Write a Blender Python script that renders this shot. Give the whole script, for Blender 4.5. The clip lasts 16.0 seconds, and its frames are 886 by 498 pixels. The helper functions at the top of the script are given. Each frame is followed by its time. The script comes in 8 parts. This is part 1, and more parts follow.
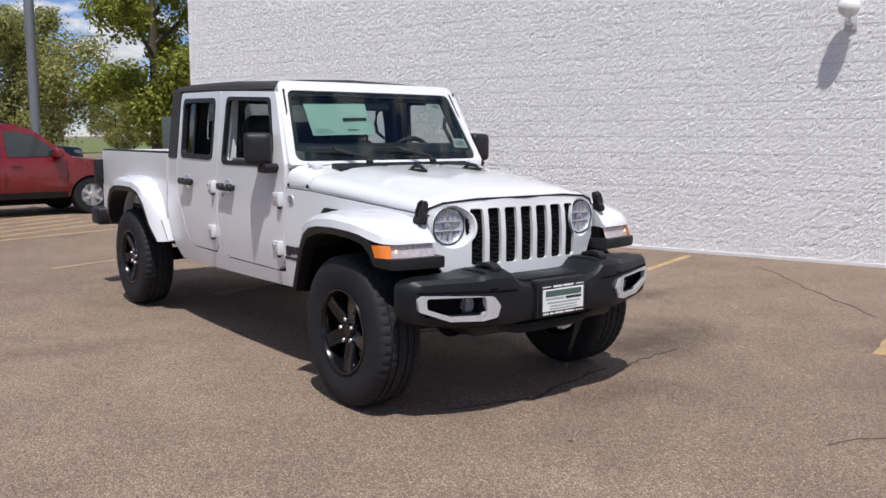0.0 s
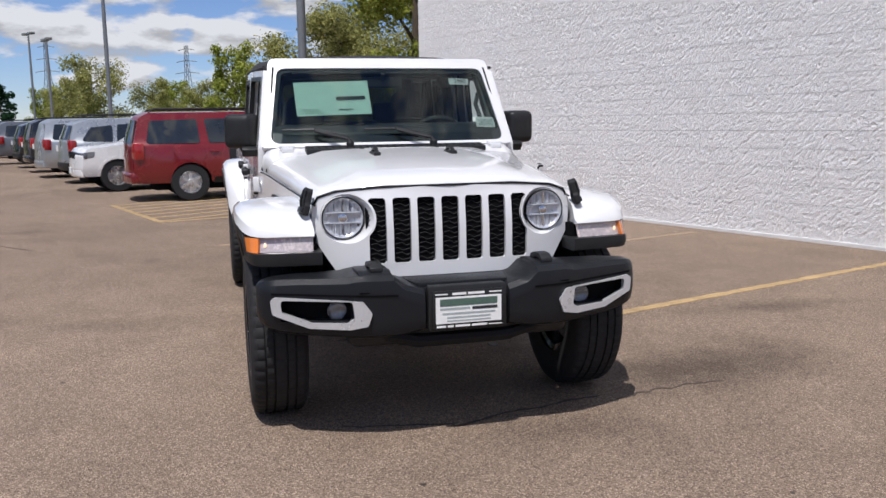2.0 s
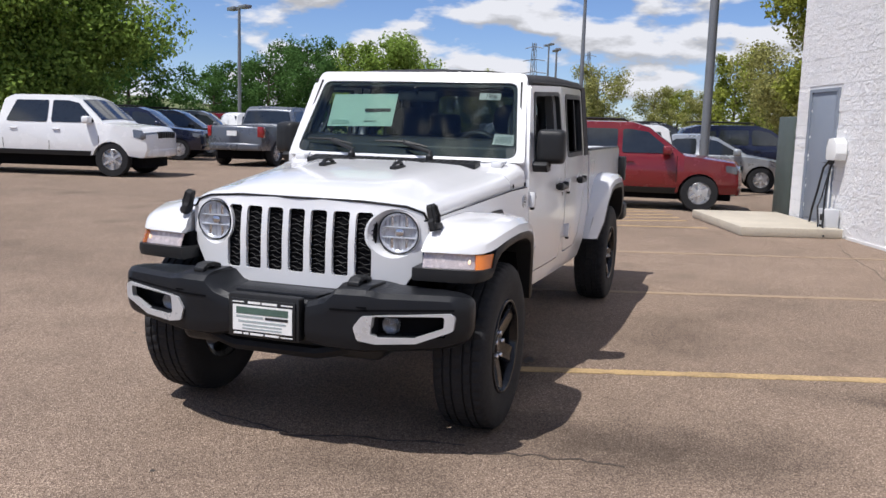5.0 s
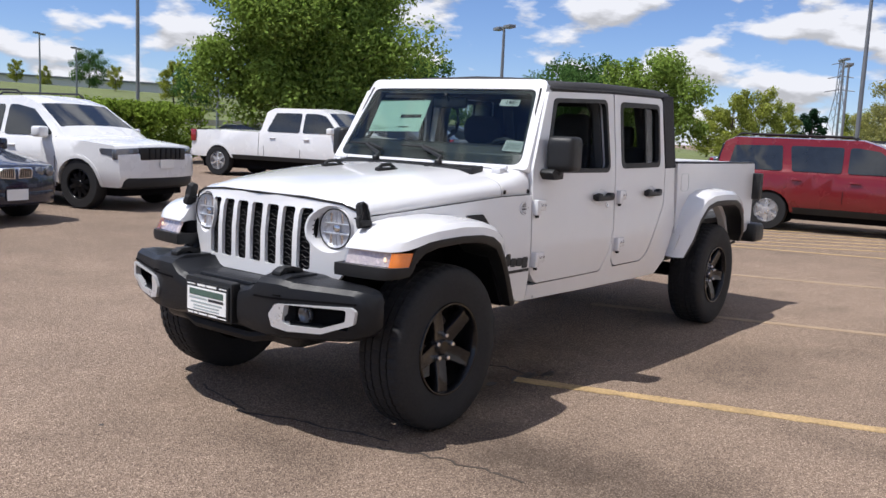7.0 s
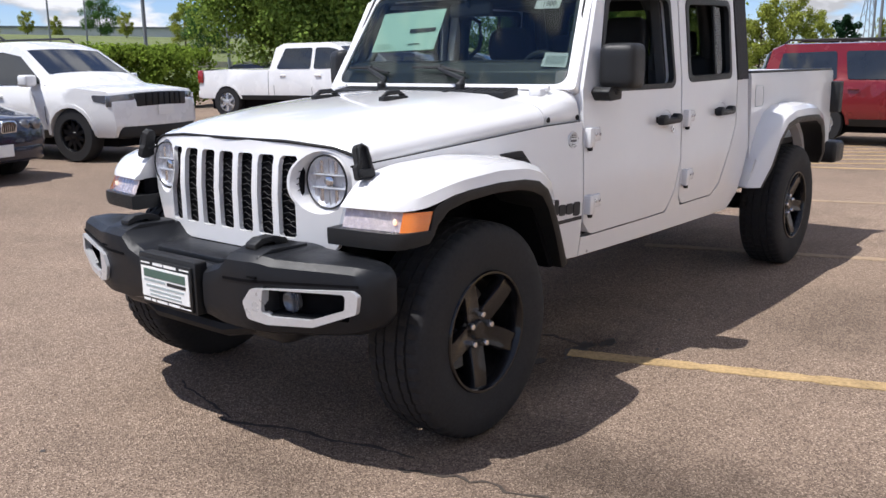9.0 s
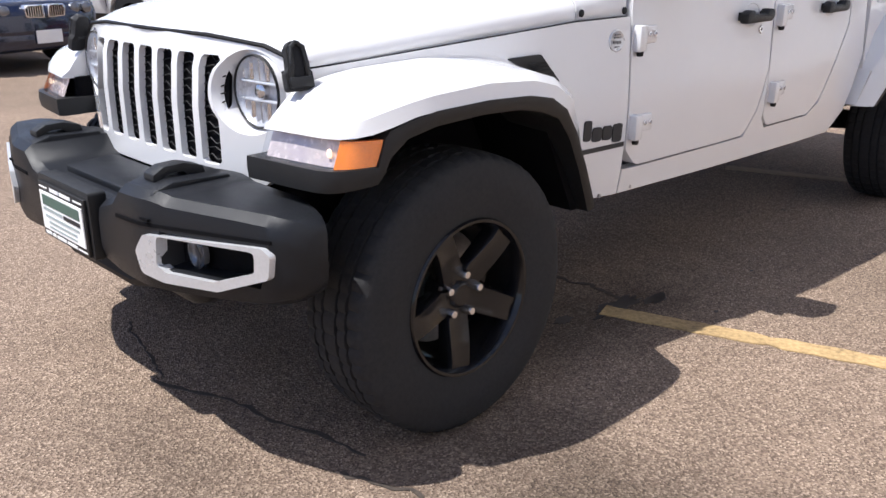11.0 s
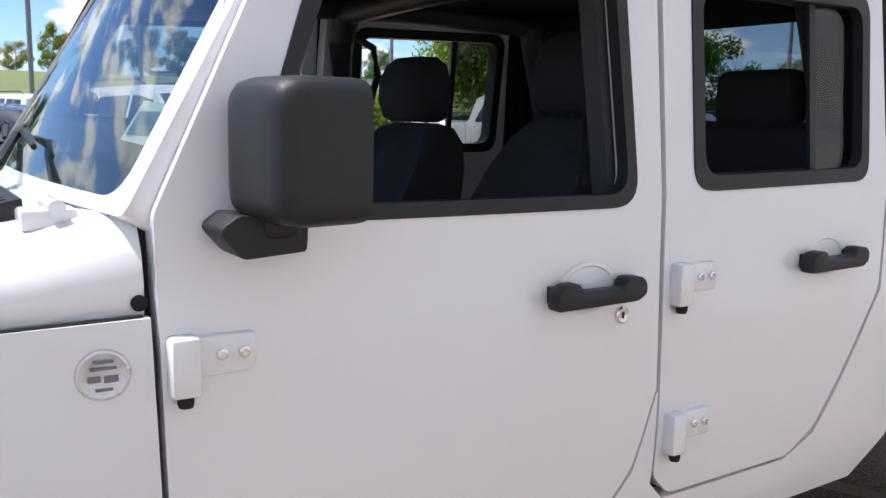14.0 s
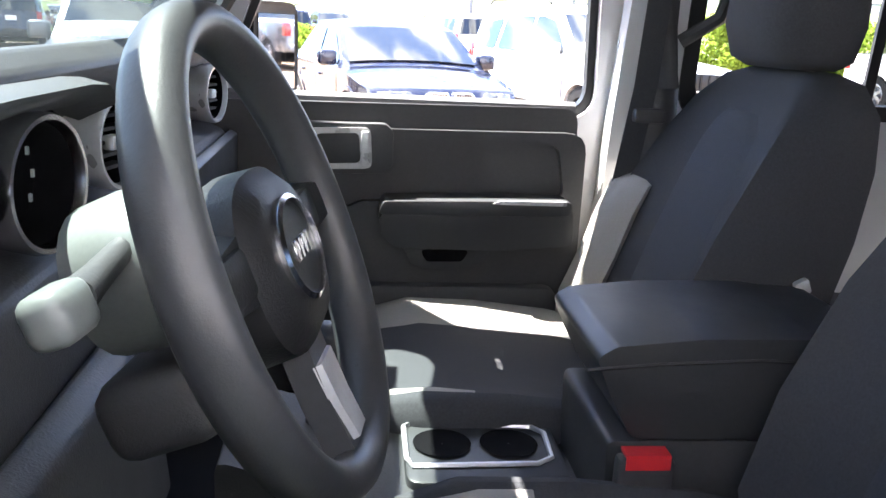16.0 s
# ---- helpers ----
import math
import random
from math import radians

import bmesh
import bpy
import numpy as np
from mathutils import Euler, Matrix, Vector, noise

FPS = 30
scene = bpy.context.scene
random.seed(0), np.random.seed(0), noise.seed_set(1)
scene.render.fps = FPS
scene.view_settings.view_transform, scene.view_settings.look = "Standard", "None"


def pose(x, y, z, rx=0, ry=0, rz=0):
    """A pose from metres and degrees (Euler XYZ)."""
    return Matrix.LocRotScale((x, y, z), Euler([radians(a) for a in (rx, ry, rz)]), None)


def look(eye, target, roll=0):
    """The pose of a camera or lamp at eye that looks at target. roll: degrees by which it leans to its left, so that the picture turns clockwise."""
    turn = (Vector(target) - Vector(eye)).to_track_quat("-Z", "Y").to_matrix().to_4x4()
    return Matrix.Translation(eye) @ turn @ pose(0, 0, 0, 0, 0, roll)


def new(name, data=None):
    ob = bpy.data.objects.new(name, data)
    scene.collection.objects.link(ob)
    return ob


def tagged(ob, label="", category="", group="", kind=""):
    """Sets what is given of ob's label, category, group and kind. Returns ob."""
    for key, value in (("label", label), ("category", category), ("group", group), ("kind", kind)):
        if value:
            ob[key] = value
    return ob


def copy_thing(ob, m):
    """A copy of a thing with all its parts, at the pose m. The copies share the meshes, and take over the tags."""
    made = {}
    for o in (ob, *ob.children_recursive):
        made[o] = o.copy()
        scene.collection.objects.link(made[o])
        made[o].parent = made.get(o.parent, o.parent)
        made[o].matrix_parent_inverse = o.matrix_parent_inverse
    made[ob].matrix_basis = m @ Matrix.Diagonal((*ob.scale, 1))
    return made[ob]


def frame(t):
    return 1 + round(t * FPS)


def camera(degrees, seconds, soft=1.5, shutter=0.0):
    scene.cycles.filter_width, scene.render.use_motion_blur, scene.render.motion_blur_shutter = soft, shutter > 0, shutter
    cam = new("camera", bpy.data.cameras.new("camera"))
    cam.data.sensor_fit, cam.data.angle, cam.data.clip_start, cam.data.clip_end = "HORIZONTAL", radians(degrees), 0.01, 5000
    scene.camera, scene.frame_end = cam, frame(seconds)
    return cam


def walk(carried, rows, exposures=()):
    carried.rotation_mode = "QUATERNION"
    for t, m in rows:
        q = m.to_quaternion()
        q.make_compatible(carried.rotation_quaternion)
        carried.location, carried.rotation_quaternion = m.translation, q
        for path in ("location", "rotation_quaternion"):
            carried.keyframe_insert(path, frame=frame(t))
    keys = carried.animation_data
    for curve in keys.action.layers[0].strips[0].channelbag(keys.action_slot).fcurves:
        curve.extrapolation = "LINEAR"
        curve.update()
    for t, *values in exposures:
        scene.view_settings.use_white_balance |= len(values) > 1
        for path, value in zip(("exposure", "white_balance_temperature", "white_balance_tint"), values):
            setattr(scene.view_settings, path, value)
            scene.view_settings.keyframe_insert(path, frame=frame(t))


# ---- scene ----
cam = camera(54.5, 16.0)
METRES, EYE, TILT, LEAN, TURN = 13.636, 1.5, 0.0, 0.0, 0.0
PATH = [
    (0, (5.54, -3.086, 1.402), (3.956, -1.892, 1.142), 0.1),
    (0.5, (5.655, -2.541, 1.414), (3.978, -1.488, 1.134), -0.7),
    (1, (5.875, -2.037, 1.421), (4.107, -1.146, 1.142), -0.5),
    (1.5, (5.864, -1.538, 1.378), (4.023, -0.811, 1.093), -0.1),
    (2, (5.85, -1.011, 1.367), (3.938, -0.503, 1.072), -0.9),
    (2.5, (5.829, -0.549, 1.357), (3.877, -0.231, 1.063), -0.6),
    (3, (5.763, -0.063, 1.406), (3.789, 0.035, 1.097), -0.6),
    (5.5, (5.502, 2.346, 1.43), (3.701, 1.52, 1.163), 1.7),
    (6, (5.284, 2.789, 1.435), (3.58, 1.774, 1.179), 1.5),
    (6.5, (5.033, 3.041, 1.404), (3.399, 1.92, 1.132), 2.7),
    (7, (4.941, 3.253, 1.409), (3.365, 2.051, 1.143), 2.6),
    (7.5, (4.931, 3.425, 1.415), (3.386, 2.182, 1.158), 1.4),
    (8, (4.779, 3.28, 1.389), (3.235, 2.043, 1.096), 1.5),
    (8.5, (4.527, 2.942, 1.374), (2.98, 1.722, 1.027), 0.5),
    (9, (4.149, 2.625, 1.346), (2.63, 1.395, 0.924), -0.6),
    (9.2, (4.021, 2.535, 1.297), (2.514, 1.291, 0.874), -1.4),
    (11.3, (3.171, 2.372, 1.288), (1.879, 0.996, 0.627), 1.5),
    (11.5, (3.048, 2.432, 1.285), (1.777, 1.028, 0.641), 2.3),
    (12, (2.7, 2.481, 1.361), (1.436, 1.034, 0.807), 3.0),
    (12.5, (2.341, 2.558, 1.367), (1.103, 1.028, 1.01), 1.4),
    (13, (1.981, 2.404, 1.351), (0.758, 0.847, 1.07), 0.9),
    (13.5, (1.559, 2.229, 1.393), (0.424, 0.612, 1.084), 0.5),
    (14, (1.188, 1.927, 1.376), (0.101, 0.276, 1.069), 1.2),
    (14.5, (0.854, 1.683, 1.393), (0.025, -0.098, 1.036), 3.0),
    (15, (0.592, 1.43, 1.385), (0.069, -0.455, 0.976), 4.6),
    (15.4, (0.455, 1.248, 1.4), (0.158, -0.676, 0.944), 3.5),
    (15.7, (0.451, 1.109, 1.4), (0.231, -0.818, 0.912), 3.1),
    (16, (0.48, 0.992, 1.395), (0.277, -0.933, 0.89), 2.9),
]
EXPOSURES = [(0.0, 0.0, 6350, 11), (3.0, -0.03, 6350, 11), (5.5, 0.17, 6350, 11), (7.0, 0.22, 6350, 11), (9.0, 0.36, 6350, 11), (11.5, 0.70, 6300, 10), (12.5, 0.56, 6200, 9), (13.2, 0.56, 6200, 9), (14.0, 0.80, 6200, 8), (15.0, 1.32, 6050, 8), (15.5, 1.75, 6100, 8), (16.0, 3.5, 6600, 10)]
walk(cam, [(t, look(eye, target, roll)) for t, eye, target, roll in PATH], EXPOSURES)


# ---- world, sun ----
SUN = Vector((0.40, -0.245, 1.0)).normalized()
world = bpy.data.worlds.new("world")
scene.world = world
world.use_nodes = True
wt = world.node_tree
for nd in list(wt.nodes):
    wt.nodes.remove(nd)


def wn(kind, **kw):
    nd = wt.nodes.new(kind)
    for k, v in kw.items():
        nd.inputs[k].default_value = v
    return nd


def wm(op, a, b=None):
    nd = wt.nodes.new("ShaderNodeMath")
    nd.operation = op
    for i, v in enumerate((a, b)):
        if v is None:
            continue
        if isinstance(v, (int, float)):
            nd.inputs[i].default_value = v
        else:
            wt.links.new(v, nd.inputs[i])
    return nd.outputs[0]


sky = wn("ShaderNodeTexSky")
sky.sky_type = "NISHITA"
sky.sun_disc = False
sky.sun_elevation = math.asin(SUN.z)
sky.sun_rotation = math.atan2(SUN.x, SUN.y)
sky.altitude = 1200
sky.air_density, sky.dust_density, sky.ozone_density = 1.0, 0.0, 4.0
coord = wn("ShaderNodeTexCoord")
sep = wn("ShaderNodeSeparateXYZ")
wt.links.new(coord.outputs["Generated"], sep.inputs[0])
def cloud_noise(lift):
    """Puffs of cloud on the dome of the sky, wider than high; lift: how far up they are read."""
    flat = wn("ShaderNodeCombineXYZ")
    wt.links.new(sep.outputs[0], flat.inputs[0])
    wt.links.new(sep.outputs[1], flat.inputs[1])
    wt.links.new(wm("ADD", wm("MULTIPLY", sep.outputs[2], 2.7), 0.37 + lift), flat.inputs[2])
    nz = wn("ShaderNodeTexNoise", Scale=9.5, Detail=7.0, Roughness=0.50, Distortion=0.0)
    wt.links.new(flat.outputs[0], nz.inputs["Vector"])
    return nz.outputs[0]


clouds = cloud_noise(0.0)
edge = wn("ShaderNodeMapRange")
edge.inputs[1].default_value, edge.inputs[2].default_value = 0.49, 0.565
wt.links.new(clouds, edge.inputs[0])
shade = wn("ShaderNodeMapRange")
shade.inputs[1].default_value, shade.inputs[2].default_value = -0.04, 0.07
shade.inputs[3].default_value, shade.inputs[4].default_value = 8.4, 5.0
wt.links.new(wm("SUBTRACT", cloud_noise(0.035), clouds), shade.inputs[0])
grey = wn("ShaderNodeCombineXYZ")
wt.links.new(shade.outputs[0], grey.inputs[0])
wt.links.new(wm("MULTIPLY", shade.outputs[0], 1.01), grey.inputs[1])
wt.links.new(wm("MULTIPLY", shade.outputs[0], 1.06), grey.inputs[2])
mix = wt.nodes.new("ShaderNodeMixRGB")
wt.links.new(edge.outputs[0], mix.inputs[0])
clear = wt.nodes.new("ShaderNodeMixRGB")
clear.blend_type = "MULTIPLY"
clear.inputs[0].default_value = 1.0
clear.inputs[2].default_value = (0.90, 0.95, 1.16, 1)
wt.links.new(sky.outputs[0], clear.inputs[1])
wt.links.new(clear.outputs[0], mix.inputs[1])
wt.links.new(grey.outputs[0], mix.inputs[2])
back = wn("ShaderNodeBackground", Strength=0.090)
wt.links.new(mix.outputs[0], back.inputs[0])
wout = wn("ShaderNodeOutputWorld")
wt.links.new(back.outputs[0], wout.inputs[0])

sun = new("sun", bpy.data.lights.new("sun", "SUN"))
sun.data.energy, sun.data.angle, sun.data.color = 4.5, radians(0.53), (1.0, 0.965, 0.925)
sun.matrix_world = look(SUN * 50, (0, 0, 0))


# ---- materials ----
def nodes_of(name):
    m = bpy.data.materials.new(name)
    m.use_nodes = True
    t = m.node_tree
    return m, t, t.nodes["Principled BSDF"]


def noise_node(t, scale, detail=3.0, rough=0.55, coordinate="Object", stretch=None):
    tc = t.nodes.new("ShaderNodeTexCoord")
    nz = t.nodes.new("ShaderNodeTexNoise")
    nz.inputs["Scale"].default_value, nz.inputs["Detail"].default_value, nz.inputs["Roughness"].default_value = scale, detail, rough
    src = tc.outputs[coordinate]
    if stretch:
        mp = t.nodes.new("ShaderNodeMapping")
        mp.inputs["Scale"].default_value = stretch
        t.links.new(src, mp.inputs[0])
        src = mp.outputs[0]
    t.links.new(src, nz.inputs["Vector"])
    return nz.outputs[0]


def surf(name, base, rough=0.5, metal=0.0, var=0.12, scale=4.0, fine=60.0, bump=0.0, bscale=80.0, coat=0.0, spec=0.5, stretch=None, rvar=0.08, piece=0.0):
    """A painted, moulded or natural surface: its colour drifts at two scales, its gloss too."""
    m, t, p = nodes_of(name)
    a = noise_node(t, scale, 4.0, 0.6, stretch=stretch)
    b = noise_node(t, fine, 2.0, 0.6, stretch=stretch)
    add = t.nodes.new("ShaderNodeMath")
    add.operation = "ADD"
    t.links.new(a, add.inputs[0])
    t.links.new(b, add.inputs[1])
    value = add.outputs[0]
    if piece:
        info = t.nodes.new("ShaderNodeObjectInfo")
        pm = t.nodes.new("ShaderNodeMath")
        pm.operation = "MULTIPLY_ADD"
        pm.inputs[1].default_value = piece
        t.links.new(info.outputs["Random"], pm.inputs[0])
        t.links.new(value, pm.inputs[2])
        value = pm.outputs[0]
    mr = t.nodes.new("ShaderNodeMapRange")
    mr.inputs[1].default_value, mr.inputs[2].default_value = 0.6, 1.4
    mr.inputs[3].default_value, mr.inputs[4].default_value = 1.0 - var, 1.0 + var
    t.links.new(value, mr.inputs[0])
    mul = t.nodes.new("ShaderNodeMixRGB")
    mul.blend_type = "MULTIPLY"
    mul.inputs[0].default_value = 1.0
    mul.inputs[1].default_value = (*base, 1)
    t.links.new(mr.outputs[0], mul.inputs[2])
    t.links.new(mul.outputs[0], p.inputs["Base Color"])
    rr = t.nodes.new("ShaderNodeMapRange")
    rr.inputs[1].default_value, rr.inputs[2].default_value = 0.3, 0.7
    rr.inputs[3].default_value, rr.inputs[4].default_value = max(rough - rvar, 0.02), min(rough + rvar, 1)
    t.links.new(a, rr.inputs[0])
    t.links.new(rr.outputs[0], p.inputs["Roughness"])
    p.inputs["Metallic"].default_value = metal
    p.inputs["Coat Weight"].default_value = coat
    p.inputs["Coat Roughness"].default_value = 0.04
    p.inputs["Specular IOR Level"].default_value = spec
    if bump:
        bp = t.nodes.new("ShaderNodeBump")
        bp.inputs["Strength"].default_value, bp.inputs["Distance"].default_value = 1.0, bump
        t.links.new(noise_node(t, bscale, 3.0, 0.65, stretch=stretch), bp.inputs["Height"])
        t.links.new(bp.outputs[0], p.inputs["Normal"])
    return m


def glass(name, tint, ior=1.5, rough=0.0):
    m, t, p = nodes_of(name)
    t.nodes.remove(p)
    tr, gl, fr, mx = (t.nodes.new(k) for k in ("ShaderNodeBsdfTransparent", "ShaderNodeBsdfGlossy", "ShaderNodeLayerWeight", "ShaderNodeMixShader"))
    pw, ma = t.nodes.new("ShaderNodeMath"), t.nodes.new("ShaderNodeMath")
    pw.operation, ma.operation = "POWER", "MULTIPLY_ADD"
    pw.inputs[1].default_value, ma.inputs[1].default_value, ma.inputs[2].default_value = 5.0, 0.95, ((ior - 1) / (ior + 1)) ** 2
    tr.inputs[0].default_value = (*tint, 1)
    gl.inputs["Roughness"].default_value = rough
    fr.inputs[0].default_value = 0.5
    t.links.new(fr.outputs["Facing"], pw.inputs[0])
    t.links.new(pw.outputs[0], ma.inputs[0])
    t.links.new(ma.outputs[0], mx.inputs[0])
    t.links.new(tr.outputs[0], mx.inputs[1])
    t.links.new(gl.outputs[0], mx.inputs[2])
    t.links.new(mx.outputs[0], t.nodes["Material Output"].inputs[0])
    return m


def leafy(name, base, var=0.45):
    m, t, p = nodes_of(name)
    geo = t.nodes.new("ShaderNodeNewGeometry")
    ramp = t.nodes.new("ShaderNodeMapRange")
    ramp.inputs[3].default_value, ramp.inputs[4].default_value = 1 - var, 1 + var
    t.links.new(geo.outputs["Random Per Island"], ramp.inputs[0])
    mul = t.nodes.new("ShaderNodeMixRGB")
    mul.blend_type = "MULTIPLY"
    mul.inputs[0].default_value = 1.0
    mul.inputs[1].default_value = (*base, 1)
    t.links.new(ramp.outputs[0], mul.inputs[2])
    dif, trn, mx = (t.nodes.new(k) for k in ("ShaderNodeBsdfDiffuse", "ShaderNodeBsdfTranslucent", "ShaderNodeMixShader"))
    mx.inputs[0].default_value = 0.45
    t.links.new(mul.outputs[0], dif.inputs[0])
    t.links.new(mul.outputs[0], trn.inputs[0])
    t.links.new(dif.outputs[0], mx.inputs[1])
    t.links.new(trn.outputs[0], mx.inputs[2])
    t.nodes.remove(p)
    t.links.new(mx.outputs[0], t.nodes["Material Output"].inputs[0])
    return m


def lamp_glow(name, base, glow):
    m, t, p = nodes_of(name)
    p.inputs["Base Color"].default_value = (*base, 1)
    p.inputs["Emission Color"].default_value = (*base, 1)
    p.inputs["Emission Strength"].default_value = glow
    p.inputs["Roughness"].default_value = 0.15
    return m


def asphalt_material():
    """Old sun-bleached asphalt: tan stones in a brown binder, stains, bleached and dark fields."""
    m, t, p = nodes_of("asphalt")
    big = noise_node(t, 0.22, 5.0, 0.6)
    mid = noise_node(t, 1.7, 5.0, 0.62)
    tc = t.nodes.new("ShaderNodeTexCoord")
    vor = t.nodes.new("ShaderNodeTexVoronoi")
    vor.inputs["Scale"].default_value = 175.0
    t.links.new(tc.outputs["Object"], vor.inputs["Vector"])
    stones = t.nodes.new("ShaderNodeValToRGB")
    stones.color_ramp.elements[0].color = (0.110, 0.077, 0.057, 1)
    stones.color_ramp.elements[1].color = (0.46, 0.355, 0.268, 1)
    e = stones.color_ramp.elements.new(0.40)
    e.color = (0.205, 0.147, 0.109, 1)
    e = stones.color_ramp.elements.new(0.80)
    e.color = (0.290, 0.217, 0.163, 1)
    bw = t.nodes.new("ShaderNodeSeparateColor")
    t.links.new(vor.outputs["Color"], bw.inputs[0])
    t.links.new(bw.outputs[0], stones.inputs[0])
    def mult(src, low, high, lo=0.35, hi=0.65):
        mr = t.nodes.new("ShaderNodeMapRange")
        mr.inputs[1].default_value, mr.inputs[2].default_value = lo, hi
        mr.inputs[3].default_value, mr.inputs[4].default_value = low, high
        t.links.new(src, mr.inputs[0])
        return mr.outputs[0]
    col = stones.outputs[0]
    for src, low, high, lo, hi in ((big, 0.86, 1.12, 0.35, 0.65), (mid, 0.88, 1.08, 0.3, 0.7), (noise_node(t, 0.75, 3.0, 0.5), 0.72, 1.0, 0.28, 0.40)):
        mul = t.nodes.new("ShaderNodeMixRGB")
        mul.blend_type = "MULTIPLY"
        mul.inputs[0].default_value = 1.0
        t.links.new(col, mul.inputs[1])
        t.links.new(mult(src, low, high, lo, hi), mul.inputs[2])
        col = mul.outputs[0]
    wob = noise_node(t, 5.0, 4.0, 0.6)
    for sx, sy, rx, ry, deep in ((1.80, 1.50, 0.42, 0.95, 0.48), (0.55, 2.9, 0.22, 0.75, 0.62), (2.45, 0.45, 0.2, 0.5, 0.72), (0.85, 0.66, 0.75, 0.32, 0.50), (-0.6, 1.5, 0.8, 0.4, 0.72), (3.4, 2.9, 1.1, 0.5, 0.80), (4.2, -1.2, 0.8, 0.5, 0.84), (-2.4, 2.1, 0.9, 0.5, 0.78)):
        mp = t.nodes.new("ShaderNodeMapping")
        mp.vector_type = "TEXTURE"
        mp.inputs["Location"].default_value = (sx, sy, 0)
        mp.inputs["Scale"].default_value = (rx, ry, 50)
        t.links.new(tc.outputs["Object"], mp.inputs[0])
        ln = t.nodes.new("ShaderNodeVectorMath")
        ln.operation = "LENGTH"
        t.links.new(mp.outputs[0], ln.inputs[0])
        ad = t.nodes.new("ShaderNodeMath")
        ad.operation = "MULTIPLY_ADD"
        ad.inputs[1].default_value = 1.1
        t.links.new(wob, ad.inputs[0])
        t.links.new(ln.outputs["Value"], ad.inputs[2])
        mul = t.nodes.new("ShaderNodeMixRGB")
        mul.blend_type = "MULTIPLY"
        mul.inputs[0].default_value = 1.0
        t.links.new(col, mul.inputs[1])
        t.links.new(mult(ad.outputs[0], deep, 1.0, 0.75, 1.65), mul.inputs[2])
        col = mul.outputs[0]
    t.links.new(col, p.inputs["Base Color"])
    p.inputs["Roughness"].default_value = 0.9
    p.inputs["Specular IOR Level"].default_value = 0.25
    bp = t.nodes.new("ShaderNodeBump")
    bp.inputs["Strength"].default_value, bp.inputs["Distance"].default_value = 0.8, 0.005
    t.links.new(vor.outputs["Distance"], bp.inputs["Height"])
    t.links.new(bp.outputs[0], p.inputs["Normal"])
    return m


WHITE = surf("white_paint", (0.70, 0.70, 0.71), 0.22, var=0.015, scale=1.5, fine=9, coat=0.6, rvar=0.03)
PLASTIC = surf("black_plastic", (0.014, 0.0145, 0.0155), 0.45, spec=0.35, var=0.2, scale=6, fine=220, bump=0.0006, bscale=420)
BUMPERGREY = surf("dark_grey_plastic", (0.010, 0.011, 0.0135), 0.40, spec=0.27, var=0.15, scale=5, fine=220, bump=0.0006, bscale=420)
FABRIC = surf("soft_top_fabric", (0.030, 0.030, 0.033), 0.85, var=0.25, scale=5, fine=160, bump=0.001, bscale=500)
RUBBER = surf("tyre_rubber", (0.021, 0.021, 0.0225), 0.75, spec=0.25, var=0.3, scale=9, fine=90, bump=0.0008, bscale=200)
BLACKRIM = surf("black_wheel_paint", (0.006, 0.006, 0.007), 0.18, var=0.2, scale=9, fine=70, coat=0.12, spec=0.35)
CHROME = surf("bright_metal", (0.72, 0.72, 0.74), 0.18, 1.0, var=0.06, scale=12, fine=90)
SILVER = surf("silver_trim", (0.62, 0.63, 0.65), 0.32, 0.45, var=0.08, scale=10, fine=120)
DARK = surf("dark_void", (0.004, 0.004, 0.005), 0.9, spec=0.1, var=0.3, scale=5, fine=50)
FRAME = surf("chassis_black", (0.009, 0.009, 0.010), 0.6, spec=0.25, var=0.4, scale=7, fine=60)
STEEL = surf("brake_steel", (0.30, 0.30, 0.31), 0.4, 1.0, var=0.2, scale=12, fine=90)
SCREENGLASS = glass("windscreen_glass", (0.70, 0.75, 0.735))
TINT = glass("tinted_glass", (0.50, 0.52, 0.52))
CARTINT = surf("car_window_glass", (0.022, 0.026, 0.030), 0.05, var=0.2, scale=1.5, fine=8, coat=0.4, spec=0.6, rvar=0.02)
LENS = glass("lamp_lens", (0.92, 0.93, 0.95), 1.45)
AMBER = surf("amber_lens", (0.75, 0.20, 0.02), 0.12, var=0.1, scale=40, fine=200, coat=0.8)
REDLENS = surf("red_lens", (0.30, 0.01, 0.012), 0.12, var=0.1, scale=40, fine=200, coat=0.8)
GLOW = lamp_glow("lit_bulb", (1.0, 0.74, 0.48), 1.0)
TRIM = surf("dark_interior_trim", (0.048, 0.049, 0.052), 0.5, var=0.15, scale=5, fine=160, bump=0.0006, bscale=380)
PAPER = surf("white_paper", (0.80, 0.80, 0.78), 0.7, var=0.03, scale=9, fine=90)
GREENPAPER = surf("pale_green_paper", (0.66, 0.90, 0.77), 0.7, var=0.04, scale=9, fine=90)
INK = surf("black_ink", (0.02, 0.02, 0.022), 0.6, var=0.2, scale=30, fine=200)
GREYINK = surf("grey_ink", (0.35, 0.40, 0.40), 0.6, var=0.2, scale=30, fine=200)
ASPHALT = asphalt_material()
FAINT = surf("faded_yellow_paint", (0.31, 0.225, 0.145), 0.85, var=0.3, scale=1.4, fine=30, bump=0.002, bscale=120)
YELLOW = surf("worn_yellow_paint", (0.40, 0.275, 0.13), 0.8, var=0.5, scale=3.5, fine=60, bump=0.002, bscale=120)
TAR = surf("crack_tar", (0.055, 0.042, 0.033), 0.8, var=0.5, scale=6, fine=60)
